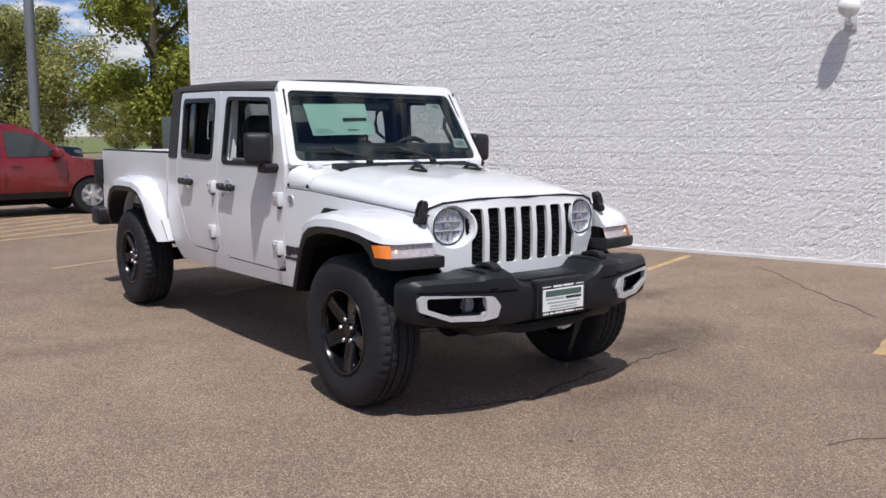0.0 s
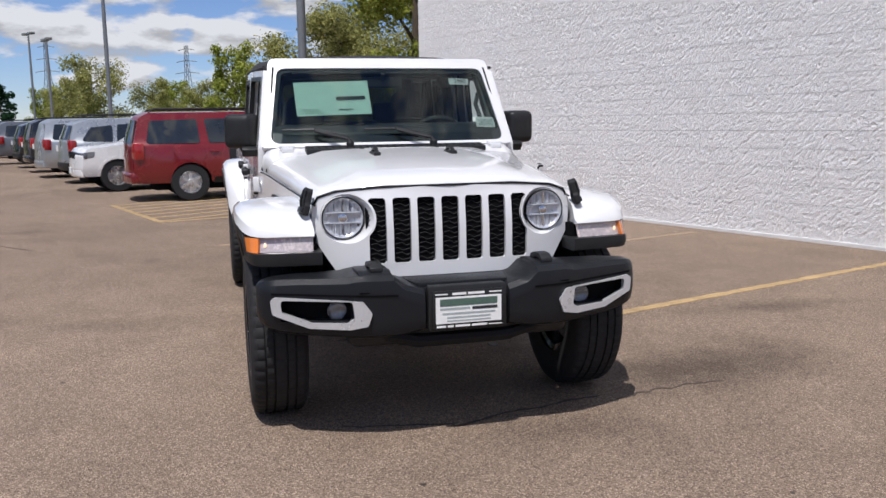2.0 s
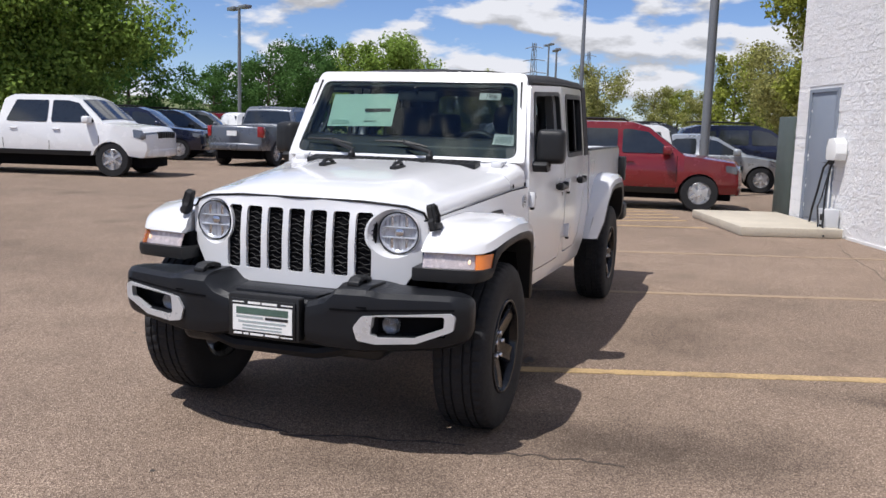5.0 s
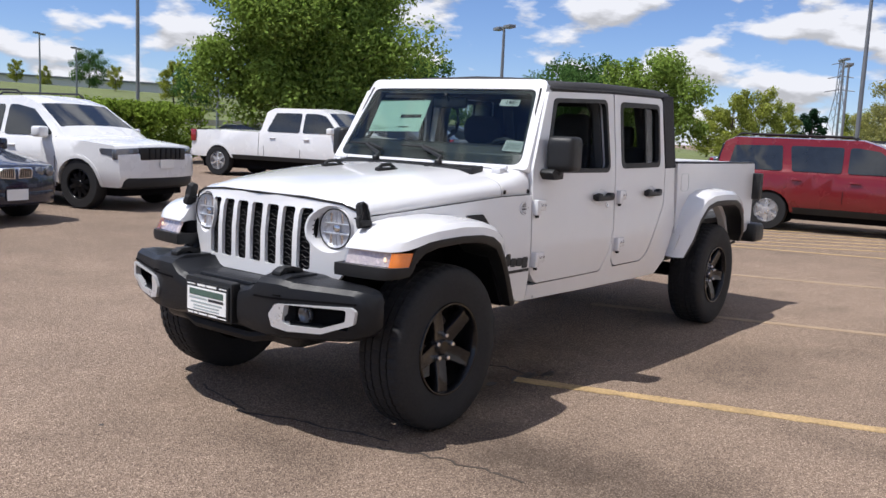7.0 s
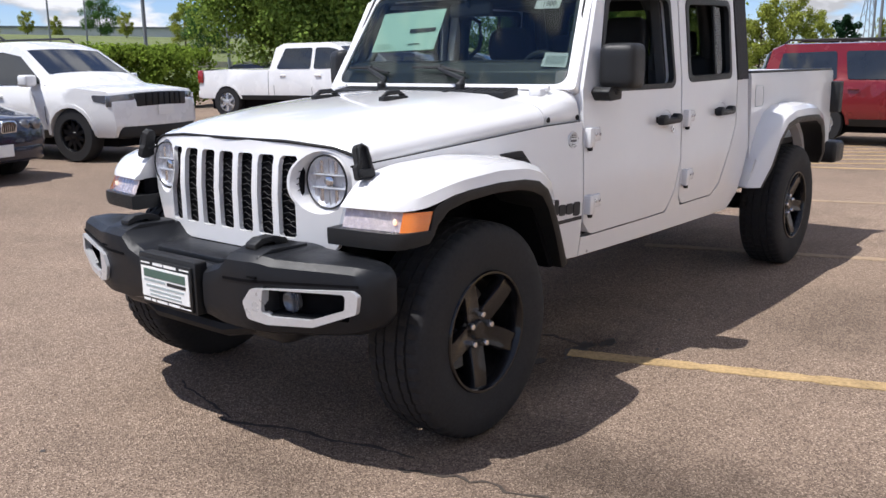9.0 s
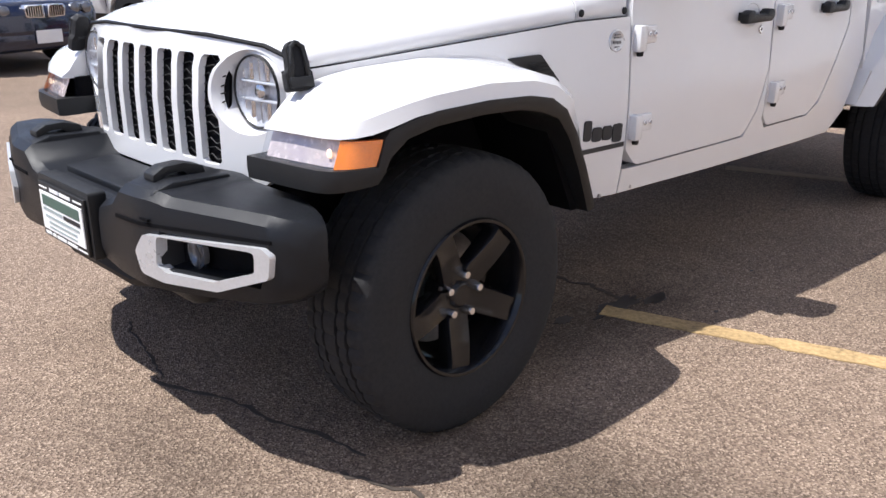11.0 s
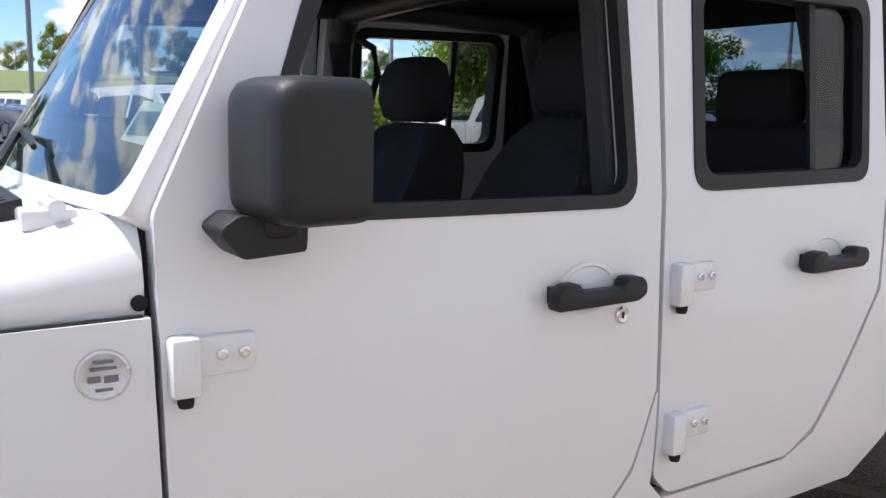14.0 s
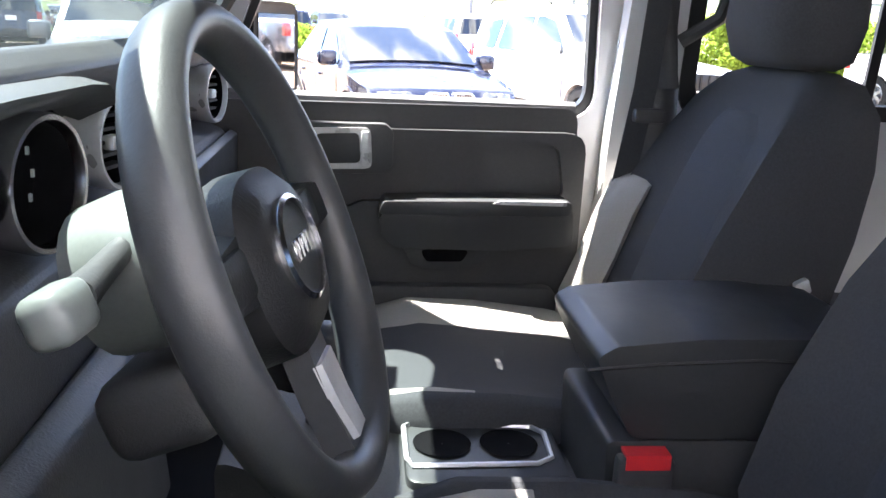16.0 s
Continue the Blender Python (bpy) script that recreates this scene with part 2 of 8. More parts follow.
OIL = surf("oil_stain", (0.045, 0.036, 0.03), 0.6, var=0.4, scale=5, fine=40)
CONCRETE = surf("concrete", (0.46, 0.41, 0.33), 0.85, var=0.2, scale=2.0, fine=60, bump=0.003, bscale=90)
MASONRY = surf("white_painted_block", (0.90, 0.89, 0.885), 0.8, var=0.06, scale=0.7, fine=45, bump=0.017, bscale=115, piece=0.2)
MORTAR = surf("painted_mortar", (0.70, 0.69, 0.68), 0.85, var=0.1, scale=2, fine=60, bump=0.002, bscale=90)
CONCRETEPALE = surf("pale_cladding", (0.52, 0.53, 0.55), 0.7, var=0.08, scale=0.2, fine=2)
DOORGREY = surf("grey_door_paint", (0.23, 0.26, 0.31), 0.5, var=0.08, scale=2, fine=60)
POLE = surf("pole_metal", (0.20, 0.21, 0.22), 0.5, 0.3, var=0.15, scale=2, fine=30)
BARK = surf("bark", (0.10, 0.075, 0.055), 0.9, var=0.35, scale=5, fine=40, bump=0.02, bscale=18)
GRASS = surf("grass", (0.125, 0.15, 0.05), 0.9, var=0.4, scale=0.06, fine=1.7, bump=0.03, bscale=30)
LEAF = leafy("leaf_green", (0.225, 0.315, 0.068))
LEAFNEW = leafy("leaf_spring_yellow", (0.30, 0.33, 0.07))
LEAFDARK = leafy("leaf_dark", (0.09, 0.17, 0.05))
LEAFHEDGE = leafy("leaf_hedge", (0.20, 0.28, 0.045))
LEAFBUD = leafy("leaf_budding", (0.33, 0.325, 0.12))
PINE = leafy("needle_dark", (0.025, 0.06, 0.03))


# ---- mesh helpers ----
def finish(bm, name, material, sharp=38):
    me = bpy.data.meshes.new(name)
    bmesh.ops.recalc_face_normals(bm, faces=bm.faces[:])
    bm.to_mesh(me)
    bm.free()
    me.materials.append(material)
    me.polygons.foreach_set("use_smooth", [True] * len(me.polygons))
    me.set_sharp_from_angle(angle=radians(sharp))
    return me


def part(name, bm, material, parent, label="", sharp=38):
    """One mesh object under a thing or under a part."""
    ob = new(name, finish(bm, name, material, sharp))
    ob.parent = parent
    if label:
        ob["label"] = label
    return ob


def thing(name, m, label, category, group="", kind=""):
    ob = new(name)
    ob.empty_display_size = 0.1
    ob.matrix_world = m
    return tagged(ob, label, category, group, kind)


def solo(name, bm, material, label, category="", group="", kind="", m=None, sharp=38):
    ob = new(name, finish(bm, name, material, sharp))
    if m is not None:
        ob.matrix_world = m
    return tagged(ob, label, category, group, kind)


def join_bm(*bms):
    out = bmesh.new()
    for b in bms:
        me = bpy.data.meshes.new("joined")
        b.to_mesh(me)
        b.free()
        out.from_mesh(me)
        bpy.data.meshes.remove(me)
    return out


def moved(bm, m):
    bmesh.ops.transform(bm, matrix=m, verts=bm.verts[:])
    return bm


def flip(bm, s):
    """The mirror image over the lengthwise plane, where s is -1."""
    if s < 0:
        for v in bm.verts:
            v.co.y = -v.co.y
        bmesh.ops.reverse_faces(bm, faces=bm.faces[:])
    return bm


def box(x0, x1, y0, y1, z0, z1, bevel=0.0, seg=2):
    bm = bmesh.new()
    bmesh.ops.create_cube(bm, size=1.0, matrix=Matrix.Translation(((x0 + x1) / 2, (y0 + y1) / 2, (z0 + z1) / 2)) @ Matrix.Diagonal((abs(x1 - x0), abs(y1 - y0), abs(z1 - z0), 1)))
    if bevel:
        bmesh.ops.bevel(bm, geom=bm.edges[:], offset=bevel, segments=seg, profile=0.5, affect="EDGES")
    return bm


def rounded(pts, r, seg=4):
    """A closed outline with its corners rounded; r is one radius or one for each corner."""
    out, n = [], len(pts)
    for i, p in enumerate(pts):
        p, a, b = Vector(p), Vector(pts[i - 1]), Vector(pts[(i + 1) % n])
        rad = r[i] if isinstance(r, (list, tuple)) else r
        u, w = (a - p), (b - p)
        if rad <= 0 or u.length < 1e-6 or w.length < 1e-6:
            out.append(tuple(p))
            continue
        ang = u.angle(w)
        if ang > 3.05:
            out.append(tuple(p))
            continue
        d = min(rad / math.tan(ang / 2), u.length * 0.48, w.length * 0.48)
        s, e = p + u.normalized() * d, p + w.normalized() * d
        for k in range(seg + 1):
            f = k / seg
            out.append(tuple(s * (1 - f) ** 2 + p * 2 * f * (1 - f) + e * f * f))
    return out


def fill(outline, holes=(), xs=(), zs=()):
    """A flat sheet in the upright plane y = 0, with openings, cut along the given lines."""
    bm = bmesh.new()
    edges = []
    for ring in (outline, *holes):
        vs = [bm.verts.new((x, 0, z)) for x, z in ring]
        edges += [bm.edges.new((vs[i], vs[(i + 1) % len(vs)])) for i in range(len(vs))]
    bmesh.ops.triangle_fill(bm, use_beauty=True, use_dissolve=False, edges=edges, normal=(0, 1, 0))
    for v in xs:
        bmesh.ops.bisect_plane(bm, geom=bm.verts[:] + bm.edges[:] + bm.faces[:], plane_co=(v, 0, 0), plane_no=(1, 0, 0))
    for v in zs:
        bmesh.ops.bisect_plane(bm, geom=bm.verts[:] + bm.edges[:] + bm.faces[:], plane_co=(0, 0, v), plane_no=(0, 0, 1))
    return bm


def thicken(bm, inner):
    """Closes a sheet into a shell: inner(co) gives each point's mate on the other face."""
    verts, faces = list(bm.verts), list(bm.faces)
    rim = [tuple(e.verts) for e in bm.edges if len(e.link_faces) == 1]
    mate = {v: bm.verts.new(inner(v.co)) for v in verts}
    for f in faces:
        bm.faces.new([mate[v] for v in reversed(f.verts)])
    for a, b in rim:
        bm.faces.new((a, b, mate[b], mate[a]))
    return bm


def skin(outline, ymap, thick, holes=(), xs=(), zs=(), lift=0.0):
    """A panel of a body side: its outline in length and height, laid on the side's surface."""
    bm = fill(outline, holes, xs, zs)
    for v in bm.verts:
        v.co.y = ymap(v.co.x, v.co.z) + lift
    return thicken(bm, lambda c: (c.x, c.y - thick, c.z))


def slab(outline, ymap, xs=(), zs=(), bevel=0.0, seg=2):
    """A solid body whose side view is the outline and whose half width follows ymap."""
    bm = fill(outline, (), xs, zs)
    rim = [e for e in bm.edges if len(e.link_faces) == 1]
    for v in bm.verts:
        v.co.y = ymap(v.co.x, v.co.z)
    ring = [tuple(v.co) for e in rim for v in e.verts]
    thicken(bm, lambda c: (c.x, -c.y, c.z))
    if bevel:
        key = {tuple(round(a, 4) for a in c) for c in ring}
        at = lambda v: (round(v.co.x, 4), round(abs(v.co.y), 4), round(v.co.z, 4)) in key
        es = [e for e in bm.edges if at(e.verts[0]) and at(e.verts[1]) and abs(e.verts[0].co.y - e.verts[1].co.y) < 0.3 and e.calc_face_angle(0) > 0.6]
        bmesh.ops.bevel(bm, geom=es, offset=bevel, segments=seg, profile=0.6, affect="EDGES", clamp_overlap=True)
    return bm


def prism(pts, axis, a, b, bevel=0.0, seg=2):
    """An outline in the two other axes, in order, drawn out along one axis from a to b."""
    bm = bmesh.new()
    def put(u, v, w):
        return {"x": (w, u, v), "y": (u, w, v), "z": (u, v, w)}[axis]
    va = [bm.verts.new(put(u, v, a)) for u, v in pts]
    vb = [bm.verts.new(put(u, v, b)) for u, v in pts]
    n = len(pts)
    bm.faces.new(va)
    bm.faces.new(vb[::-1])
    for i in range(n):
        bm.faces.new((va[i], vb[i], vb[(i + 1) % n], va[(i + 1) % n]))
    if bevel:
        bmesh.ops.recalc_face_normals(bm, faces=bm.faces[:])
        bmesh.ops.bevel(bm, geom=bm.edges[:], offset=bevel, segments=seg, profile=0.5, affect="EDGES", clamp_overlap=True)
    return bm


def loft(rings, cap=True, closed=True):
    bm = bmesh.new()
    rows = [[bm.verts.new(p) for p in ring] for ring in rings]
    n = len(rows[0])
    for a, b in zip(rows, rows[1:]):
        for i in range(n if closed else n - 1):
            j = (i + 1) % n
            bm.faces.new((a[i], a[j], b[j], b[i]))
    if cap and closed:
        bm.faces.new(rows[0][::-1])
        bm.faces.new(rows[-1])
    return bm


def tube(path, r, seg=8, cap=True):
    path = [Vector(p) for p in path]
    rings = []
    up = Vector((0, 0, 1))
    for i, p in enumerate(path):
        d = (path[min(i + 1, len(path) - 1)] - path[max(i - 1, 0)]).normalized()
        side = d.cross(up)
        if side.length < 0.05:
            side = d.cross(Vector((1, 0, 0)))
        side.normalize()
        top = side.cross(d)
        rad = r[i] if isinstance(r, (list, tuple)) else r
        rings.append([p + rad * (math.cos(k * math.tau / seg) * side + math.sin(k * math.tau / seg) * top) for k in range(seg)])
    return loft(rings, cap)


def lathe(profile, seg=40, axis="y", closed=False, wobble=None, cap=True):
    """Turns a profile of (radius, height) about an axis."""
    rings = []
    for i, (r, h) in enumerate(profile):
        ring = []
        for k in range(seg):
            a = k * math.tau / seg
            rr = r + (wobble(i, k) if wobble else 0)
            c, s = rr * math.cos(a), rr * math.sin(a)
            ring.append({"y": (c, h, s), "z": (c, s, h), "x": (h, c, s)}[axis])
        rings.append(ring)
    if closed:
        rings.append(rings[0])
        return loft(rings, cap=False)
    return loft(rings, cap=cap)


def strip(path, width, z0, z1):
    """A flat band along a path on the ground."""
    pts = [Vector((*p, 0)) for p in path]
    left, right = [], []
    for i, p in enumerate(pts):
        d = (pts[min(i + 1, len(pts) - 1)] - pts[max(i - 1, 0)]).normalized()
        nrm = Vector((-d.y, d.x, 0))
        w = width[i] if isinstance(width, (list, tuple)) else width
        left.append(p + nrm * w / 2)
        right.append(p - nrm * w / 2)
    rings = [[(l.x, l.y, z0), (l.x, l.y, z1), (r.x, r.y, z1), (r.x, r.y, z0)] for l, r in zip(left, right)]
    return loft(rings)


def writing(name, text, size, m, material, parent=None, depth=0.0004):
    """Raised lettering in the built-in font."""
    cu = bpy.data.curves.new(name, "FONT")
    cu.body, cu.size, cu.extrude, cu.align_x, cu.align_y = text, size, depth, "CENTER", "CENTER"
    tmp = new(name, cu)
    bpy.context.view_layer.update()
    me = bpy.data.meshes.new_from_object(tmp.evaluated_get(bpy.context.evaluated_depsgraph_get()))
    bpy.data.objects.remove(tmp)
    me.materials.append(material)
    ob = new(name, me)
    if parent:
        ob.parent = parent
    ob.matrix_local = m
    return ob


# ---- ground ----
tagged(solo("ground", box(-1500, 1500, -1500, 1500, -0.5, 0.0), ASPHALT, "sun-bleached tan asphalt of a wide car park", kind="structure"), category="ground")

WALL_TURN = 18.2
WU = Vector((math.cos(radians(WALL_TURN)), math.sin(radians(WALL_TURN)), 0))
WN = Vector((WU.y, -WU.x, 0))  # out of the wall, towards the car park
WORIGIN = Vector((0, 5.92, 0))
WM = Matrix.Translation(WORIGIN) @ Matrix.Rotation(radians(WALL_TURN), 4, "Z")  # x along the wall, -y out of it
U_CORNER = -10.2


def worn_strip(a, b, width):
    """A painted line with a ragged edge."""
    r8 = random.Random(round(a[0] * 100))
    n = int(math.dist(a, b) / 0.05)
    pts = [(a[0] + (b[0] - a[0]) * i / n, a[1] + (b[1] - a[1]) * i / n) for i in range(n + 1)]
    return strip(pts, [width * (r8.uniform(0.82, 1.05) if r8.random() < 0.9 else r8.uniform(0.45, 0.8)) for _ in pts], 0.0, 0.004)


def line(name, a, b, width=0.10, label="worn yellow parking line on asphalt", paint=None):
    return solo(name, worn_strip(a, b, width), paint or YELLOW, label, "line", "parking lines", "structure")


def wpt(u, d):
    """A place on the ground u along the wall and d out from it."""
    q = WORIGIN + WU * u + WN * d
    return (q.x, q.y)


# bay lines, square to the wall
for u in (-0.92, -3.52, -6.12, 1.68):
    line("parking_line", wpt(u, 0.3), wpt(u, 5.25 if u < 0 else 4.2), paint=FAINT if u < -2 else YELLOW)
for k in range(7):
    line("hatch_line", wpt(-9.15 - 0.50 * k, 5.1), wpt(-10.0 - 0.50 * k, 1.75), 0.09, "worn yellow hatching line on asphalt")
line("hatch_line", wpt(-9.0, 5.15), wpt(-9.0, 1.7), 0.1, "worn yellow hatching line on asphalt")
line("hatch_line", wpt(-9.0, 5.12), wpt(-12.2, 5.08), 0.1, "worn yellow hatching line on asphalt")

# cracks and stains in the asphalt
rnd = random.Random(3)


def crack(a, b, width, name="asphalt_crack", n=22, sway=0.06):
    a, b = Vector((*a, 0)), Vector((*b, 0))
    d = (b - a)
    nrm = Vector((-d.y, d.x, 0)).normalized()
    off, pts, ws = 0.0, [], []
    for i in range(n + 1):
        off += rnd.uniform(-sway, sway) * 0.5
        q = a + d * i / n + nrm * off
        pts.append((q.x, q.y))
        ws.append(width * rnd.uniform(0.35, 1.3))
    return solo(name, strip(pts, ws, 0.0, 0.003), TAR, "thin dark crack in the asphalt", "crack", "asphalt cracks", "structure")


crack((2.1, -0.5), (2.26, -0.02), 0.010, sway=0.02)
crack((2.26, -0.02), (2.12, 0.80), 0.014, sway=0.03)
crack((2.12, 0.80), (2.02, 1.5), 0.014)
crack((0.55, -0.30), (0.62, 0.25), 0.012, sway=0.03)
crack((0.62, 0.25), (0.64, 0.62), 0.020, sway=0.03)
crack((3.6, 0.6), (4.3, 2.6), 0.006)
crack((2.3, 3.6), (0.2, 5.2), 0.010)
crack((-3.0, 3.4), (-7.0, 3.2), 0.010)
crack((-4.5, -3.0), (-9.0, -6.8), 0.016)


def stain(x, y, rx, ry, seed, name="oil_stain"):
    r2 = random.Random(seed)
    pts = []
    for k in range(28):
        a = k * math.tau / 28
        f = 0.65 + 0.5 * r2.random()
        pts.append((x + rx * f * math.cos(a), y + ry * f * math.sin(a)))
    return solo(name, prism(pts, "z", 0.0, 0.0025), OIL, "dark oil stain on the asphalt", "stain", "oil stains", "structure")


stain(0.70, 0.66, 0.16, 0.05, 1)
stain(0.52, 0.72, 0.07, 0.035, 2)
stain(0.95, 0.60, 0.05, 0.03, 7)
for k in range(22):
    r3 = random.Random(40 + k)
    stain(r3.uniform(-2.5, 3.5), r3.uniform(-3.5, 4.5), r3.uniform(0.006, 0.014), r3.uniform(0.005, 0.012), 60 + k)


# ---- block wall ----
COURSE, BLOCK = 0.2, 0.4
wall = thing("wall_north", WM, "long windowless wall of white-painted split-face concrete blocks", "wall", kind="structure")
DOOR_U, DOOR_W, DOOR_H = -9.2, 0.98, 2.15  # door in the short wall by the corner
part("backing", box(U_CORNER, 16.0, -0.003, 0.32, 0.0, 6.4), MORTAR, wall)
part("coping", box(U_CORNER - 0.04, 16.04, -0.06, 0.36, 6.4, 6.5, 0.01), MORTAR, wall)
part("side_wall", box(U_CORNER, U_CORNER + 0.3, 0.32, 14.0, 0.0, 6.4), MORTAR, wall)


def block_verts(r5, w, h):
    """The rough front of one split-face block, a grid of points."""
    nx, nz = 14, 7
    vs = []
    ph = r5.uniform(0, 50)
    for k in range(nz + 1):
        for i in range(nx + 1):
            x, z = w * i / nx, h * k / nz
            rim = i in (0, nx) or k in (0, nz)
            flush = k in (0, nz)
            d = 0.013 + 0.002 * noise.noise((x * 9 + ph, z * 14, ph)) + r5.uniform(-0.0036, 0.0036) - (0.010 if r5.random() < 0.055 else 0.0)
            x += 0.0 if i in (0, nx) else r5.uniform(-0.009, 0.009)
            z += 0.0 if k in (0, nz) else r5.uniform(-0.009, 0.009)
            d = 0.012 + r5.uniform(-0.003, 0.003) if flush else (0.0125 + r5.uniform(-0.004, 0.004) if rim else max(d, 0.004))
            vs.append((x, -d, z))
    fs = [(k * (nx + 1) + i, k * (nx + 1) + i + 1, (k + 1) * (nx + 1) + i + 1, (k + 1) * (nx + 1) + i) for k in range(nz) for i in range(nx)]
    back = len(vs)
    vs += [(0, 0.03, 0), (w, 0.03, 0), (w, 0.03, h), (0, 0.03, h)]
    fs += [(0, back, back + 1) + tuple(range(nx, 0, -1)), tuple(range(nz * (nx + 1), nz * (nx + 1) + nx + 1)) + (back + 2, back + 3)]
    fs += [tuple(k * (nx + 1) for k in range(nz + 1)) + (back + 3, back), (back + 1, back + 2) + tuple(k * (nx + 1) + nx for k in range(nz, -1, -1))]
    return vs, fs


def block_mesh(name, items):
    vs, fs = [], []
    for (ox, oz), (v, f) in items:
        o = len(vs)
        vs += [(x + ox, y, z + oz) for x, y, z in v]
        fs += [tuple(o + i for i in q) for q in f]
    me = bpy.data.meshes.new(name)
    me.from_pydata(vs, [], fs)
    me.materials.append(MASONRY)
    return me


def build_blocks():
    gap = 0.005
    r5 = random.Random(11)
    variants = [block_verts(random.Random(100 + i), BLOCK - 0.001, COURSE - gap) for i in range(14)]
    shared = [block_mesh("block", [((0, 0), v)]) for v in variants]
    rest, singles = [], 0
    for row in range(32):
        z = row * COURSE + 0.003
        u = U_CORNER - (BLOCK / 2 if row % 2 else 0)
        while u < 16.0:
            k = r5.randrange(14)
            u0 = max(u, U_CORNER)
            inside_door = DOOR_U - DOOR_W / 2 - 0.06 < u + BLOCK / 2 < DOOR_U + DOOR_W / 2 + 0.06 and z < DOOR_H
            if not inside_door:
                if u0 > u:
                    v = block_verts(random.Random(500 + row), BLOCK / 2 - gap, COURSE - gap)
                    rest.append(((u0, z), v))
                elif -8.3 < u < -1.7 and 0.15 < z < 3.35 and singles < 300:
                    ob = new("block", shared[k])
                    ob.parent = wall
                    ob.location = (u, 0, z)
                    singles += 1
                else:
                    rest.append(((u, z), variants[k]))
            u += BLOCK
    ob = new("blocks", block_mesh("blocks", rest))
    ob.parent = wall
    tagged(ob, kind="stuff")


# steel door near the corner
door = thing("door_1", WM, "grey painted steel exit door in the block wall", "door", kind="structure")
part("door_leaf", box(DOOR_U - DOOR_W / 2 + 0.05, DOOR_U + DOOR_W / 2 - 0.05, -0.014, -0.004, 0.16, DOOR_H - 0.05, 0.004), DOORGREY, door)
part("door_frame", join_bm(box(DOOR_U - DOOR_W / 2 - 0.03, DOOR_U - DOOR_W / 2 + 0.05, -0.035, -0.004, 0.14, DOOR_H), box(DOOR_U + DOOR_W / 2 - 0.05, DOOR_U + DOOR_W / 2 + 0.03, -0.035, -0.004, 0.14, DOOR_H), box(DOOR_U - DOOR_W / 2 + 0.05, DOOR_U + DOOR_W / 2 - 0.05, -0.035, -0.004, DOOR_H - 0.05, DOOR_H)), DOORGREY, door)
part("door_handle", tube([(DOOR_U + 0.36, -0.012, 1.05), (DOOR_U + 0.36, -0.07, 1.05), (DOOR_U + 0.26, -0.07, 1.05)], 0.011), STEEL, door, "steel lever handle")
solo("door_step", box(-10.6, -8.07, -1.50, -0.06, 0.0, 0.14, 0.02), CONCRETE, "low tan concrete slab in front of the steel door", "step", m=WM)
solo("foundation", box(-8.05, 16.0, -0.028, 0.018, 0.0, 0.035), MORTAR, "painted concrete footing along the block wall", "footing", kind="structure", m=WM)

# charging post with its cables
ch = thing("wall_charger", WM @ pose(-8.42, 0, 0), "white electric car charger on the block wall with black cables", "charger")
part("head", join_bm(prism(rounded([(-0.15, 1.10), (0.14, 1.10), (0.17, 1.20), (0.15, 1.36), (0.05, 1.42), (-0.10, 1.40), (-0.16, 1.28)], 0.05, 4), "y", -0.19, -0.03, 0.03, 3), box(-0.08, 0.08, -0.04, -0.004, 1.14, 1.34)), PAPER, ch, "white rounded charger head")
part("switch_box", box(-0.36, -0.20, -0.11, -0.004, 1.16, 1.40, 0.012), POLE, ch, "grey switch box")
part("plug_holster", lathe([(0.05, -0.02), (0.055, 0.03), (0.03, 0.05), (0.001, 0.05)], 14, "y"), PLASTIC, ch).location = (-0.14, -0.12, 1.08)
part("conduit", tube([(-0.28, -0.03, 1.16), (-0.28, -0.03, 0.17)], 0.02, 8), PAPER, ch, "white conduit pipe")
part("outlet_box", box(-0.10, 0.14, -0.26, -0.04, 0.0, 0.40, 0.012), CONCRETEPALE, ch, "grey outlet box on the ground")
for z in (0.13, 0.28):
    part("outlet", box(0.02, 0.11, -0.272, -0.258, z - 0.045, z + 0.045, 0.004), FRAME, ch)
part("cable", tube([(-0.14, -0.14, 1.08), (-0.26, -0.16, 0.98), (-0.36, -0.18, 0.62), (-0.44, -0.20, 0.36), (-0.45, -0.22, 0.16)], 0.016), PLASTIC, ch, "black charging cable")
part("cable", tube([(0.03, -0.16, 1.12), (0.02, -0.20, 0.85), (0.06, -0.24, 0.5), (0.20, -0.30, 0.18), (0.36, -0.34, 0.03), (0.22, -0.40, 0.018), (-0.02, -0.38, 0.018)], 0.015), PLASTIC, ch, "black charging cable")
part("cable", tube([(0.05, -0.17, 1.12), (-0.04, -0.20, 0.78), (-0.10, -0.22, 0.55), (-0.02, -0.30, 0.42), (0.14, -0.34, 0.20), (0.18, -0.36, 0.018), (0.05, -0.42, 0.018)], 0.012), PLASTIC, ch, "black charging cable")
solo("utility_box", box(-0.35, 0.35, -0.3, 0.3, 0.0, 1.75, 0.02), surf("cabinet_green", (0.08, 0.10, 0.09), 0.5, var=0.1), "dark green metal utility cabinet beside the wall's corner", "cabinet", m=WM @ pose(U_CORNER - 0.6, 0.35, 0))
tp = thing("wall_tap", WM @ pose(-6.71, 0, 0.63), "small dark metal hose tap on the block wall", "tap")
part("spout", tube([(0, 0, 0.04), (0.02, -0.09, 0.045), (0.03, -0.12, 0.02), (0.02, -0.12, -0.10)], 0.016), FRAME, tp)
part("wheel_handle", lathe([(0.03, -0.006), (0.035, 0.0), (0.03, 0.006)], 12, "z"), FRAME, tp).location = (0, -0.08, 0.075)
gl = thing("wall_lamp", WM @ pose(0.645, 0, 2.63), "white globe lamp on a short arm on the block wall", "lamp")
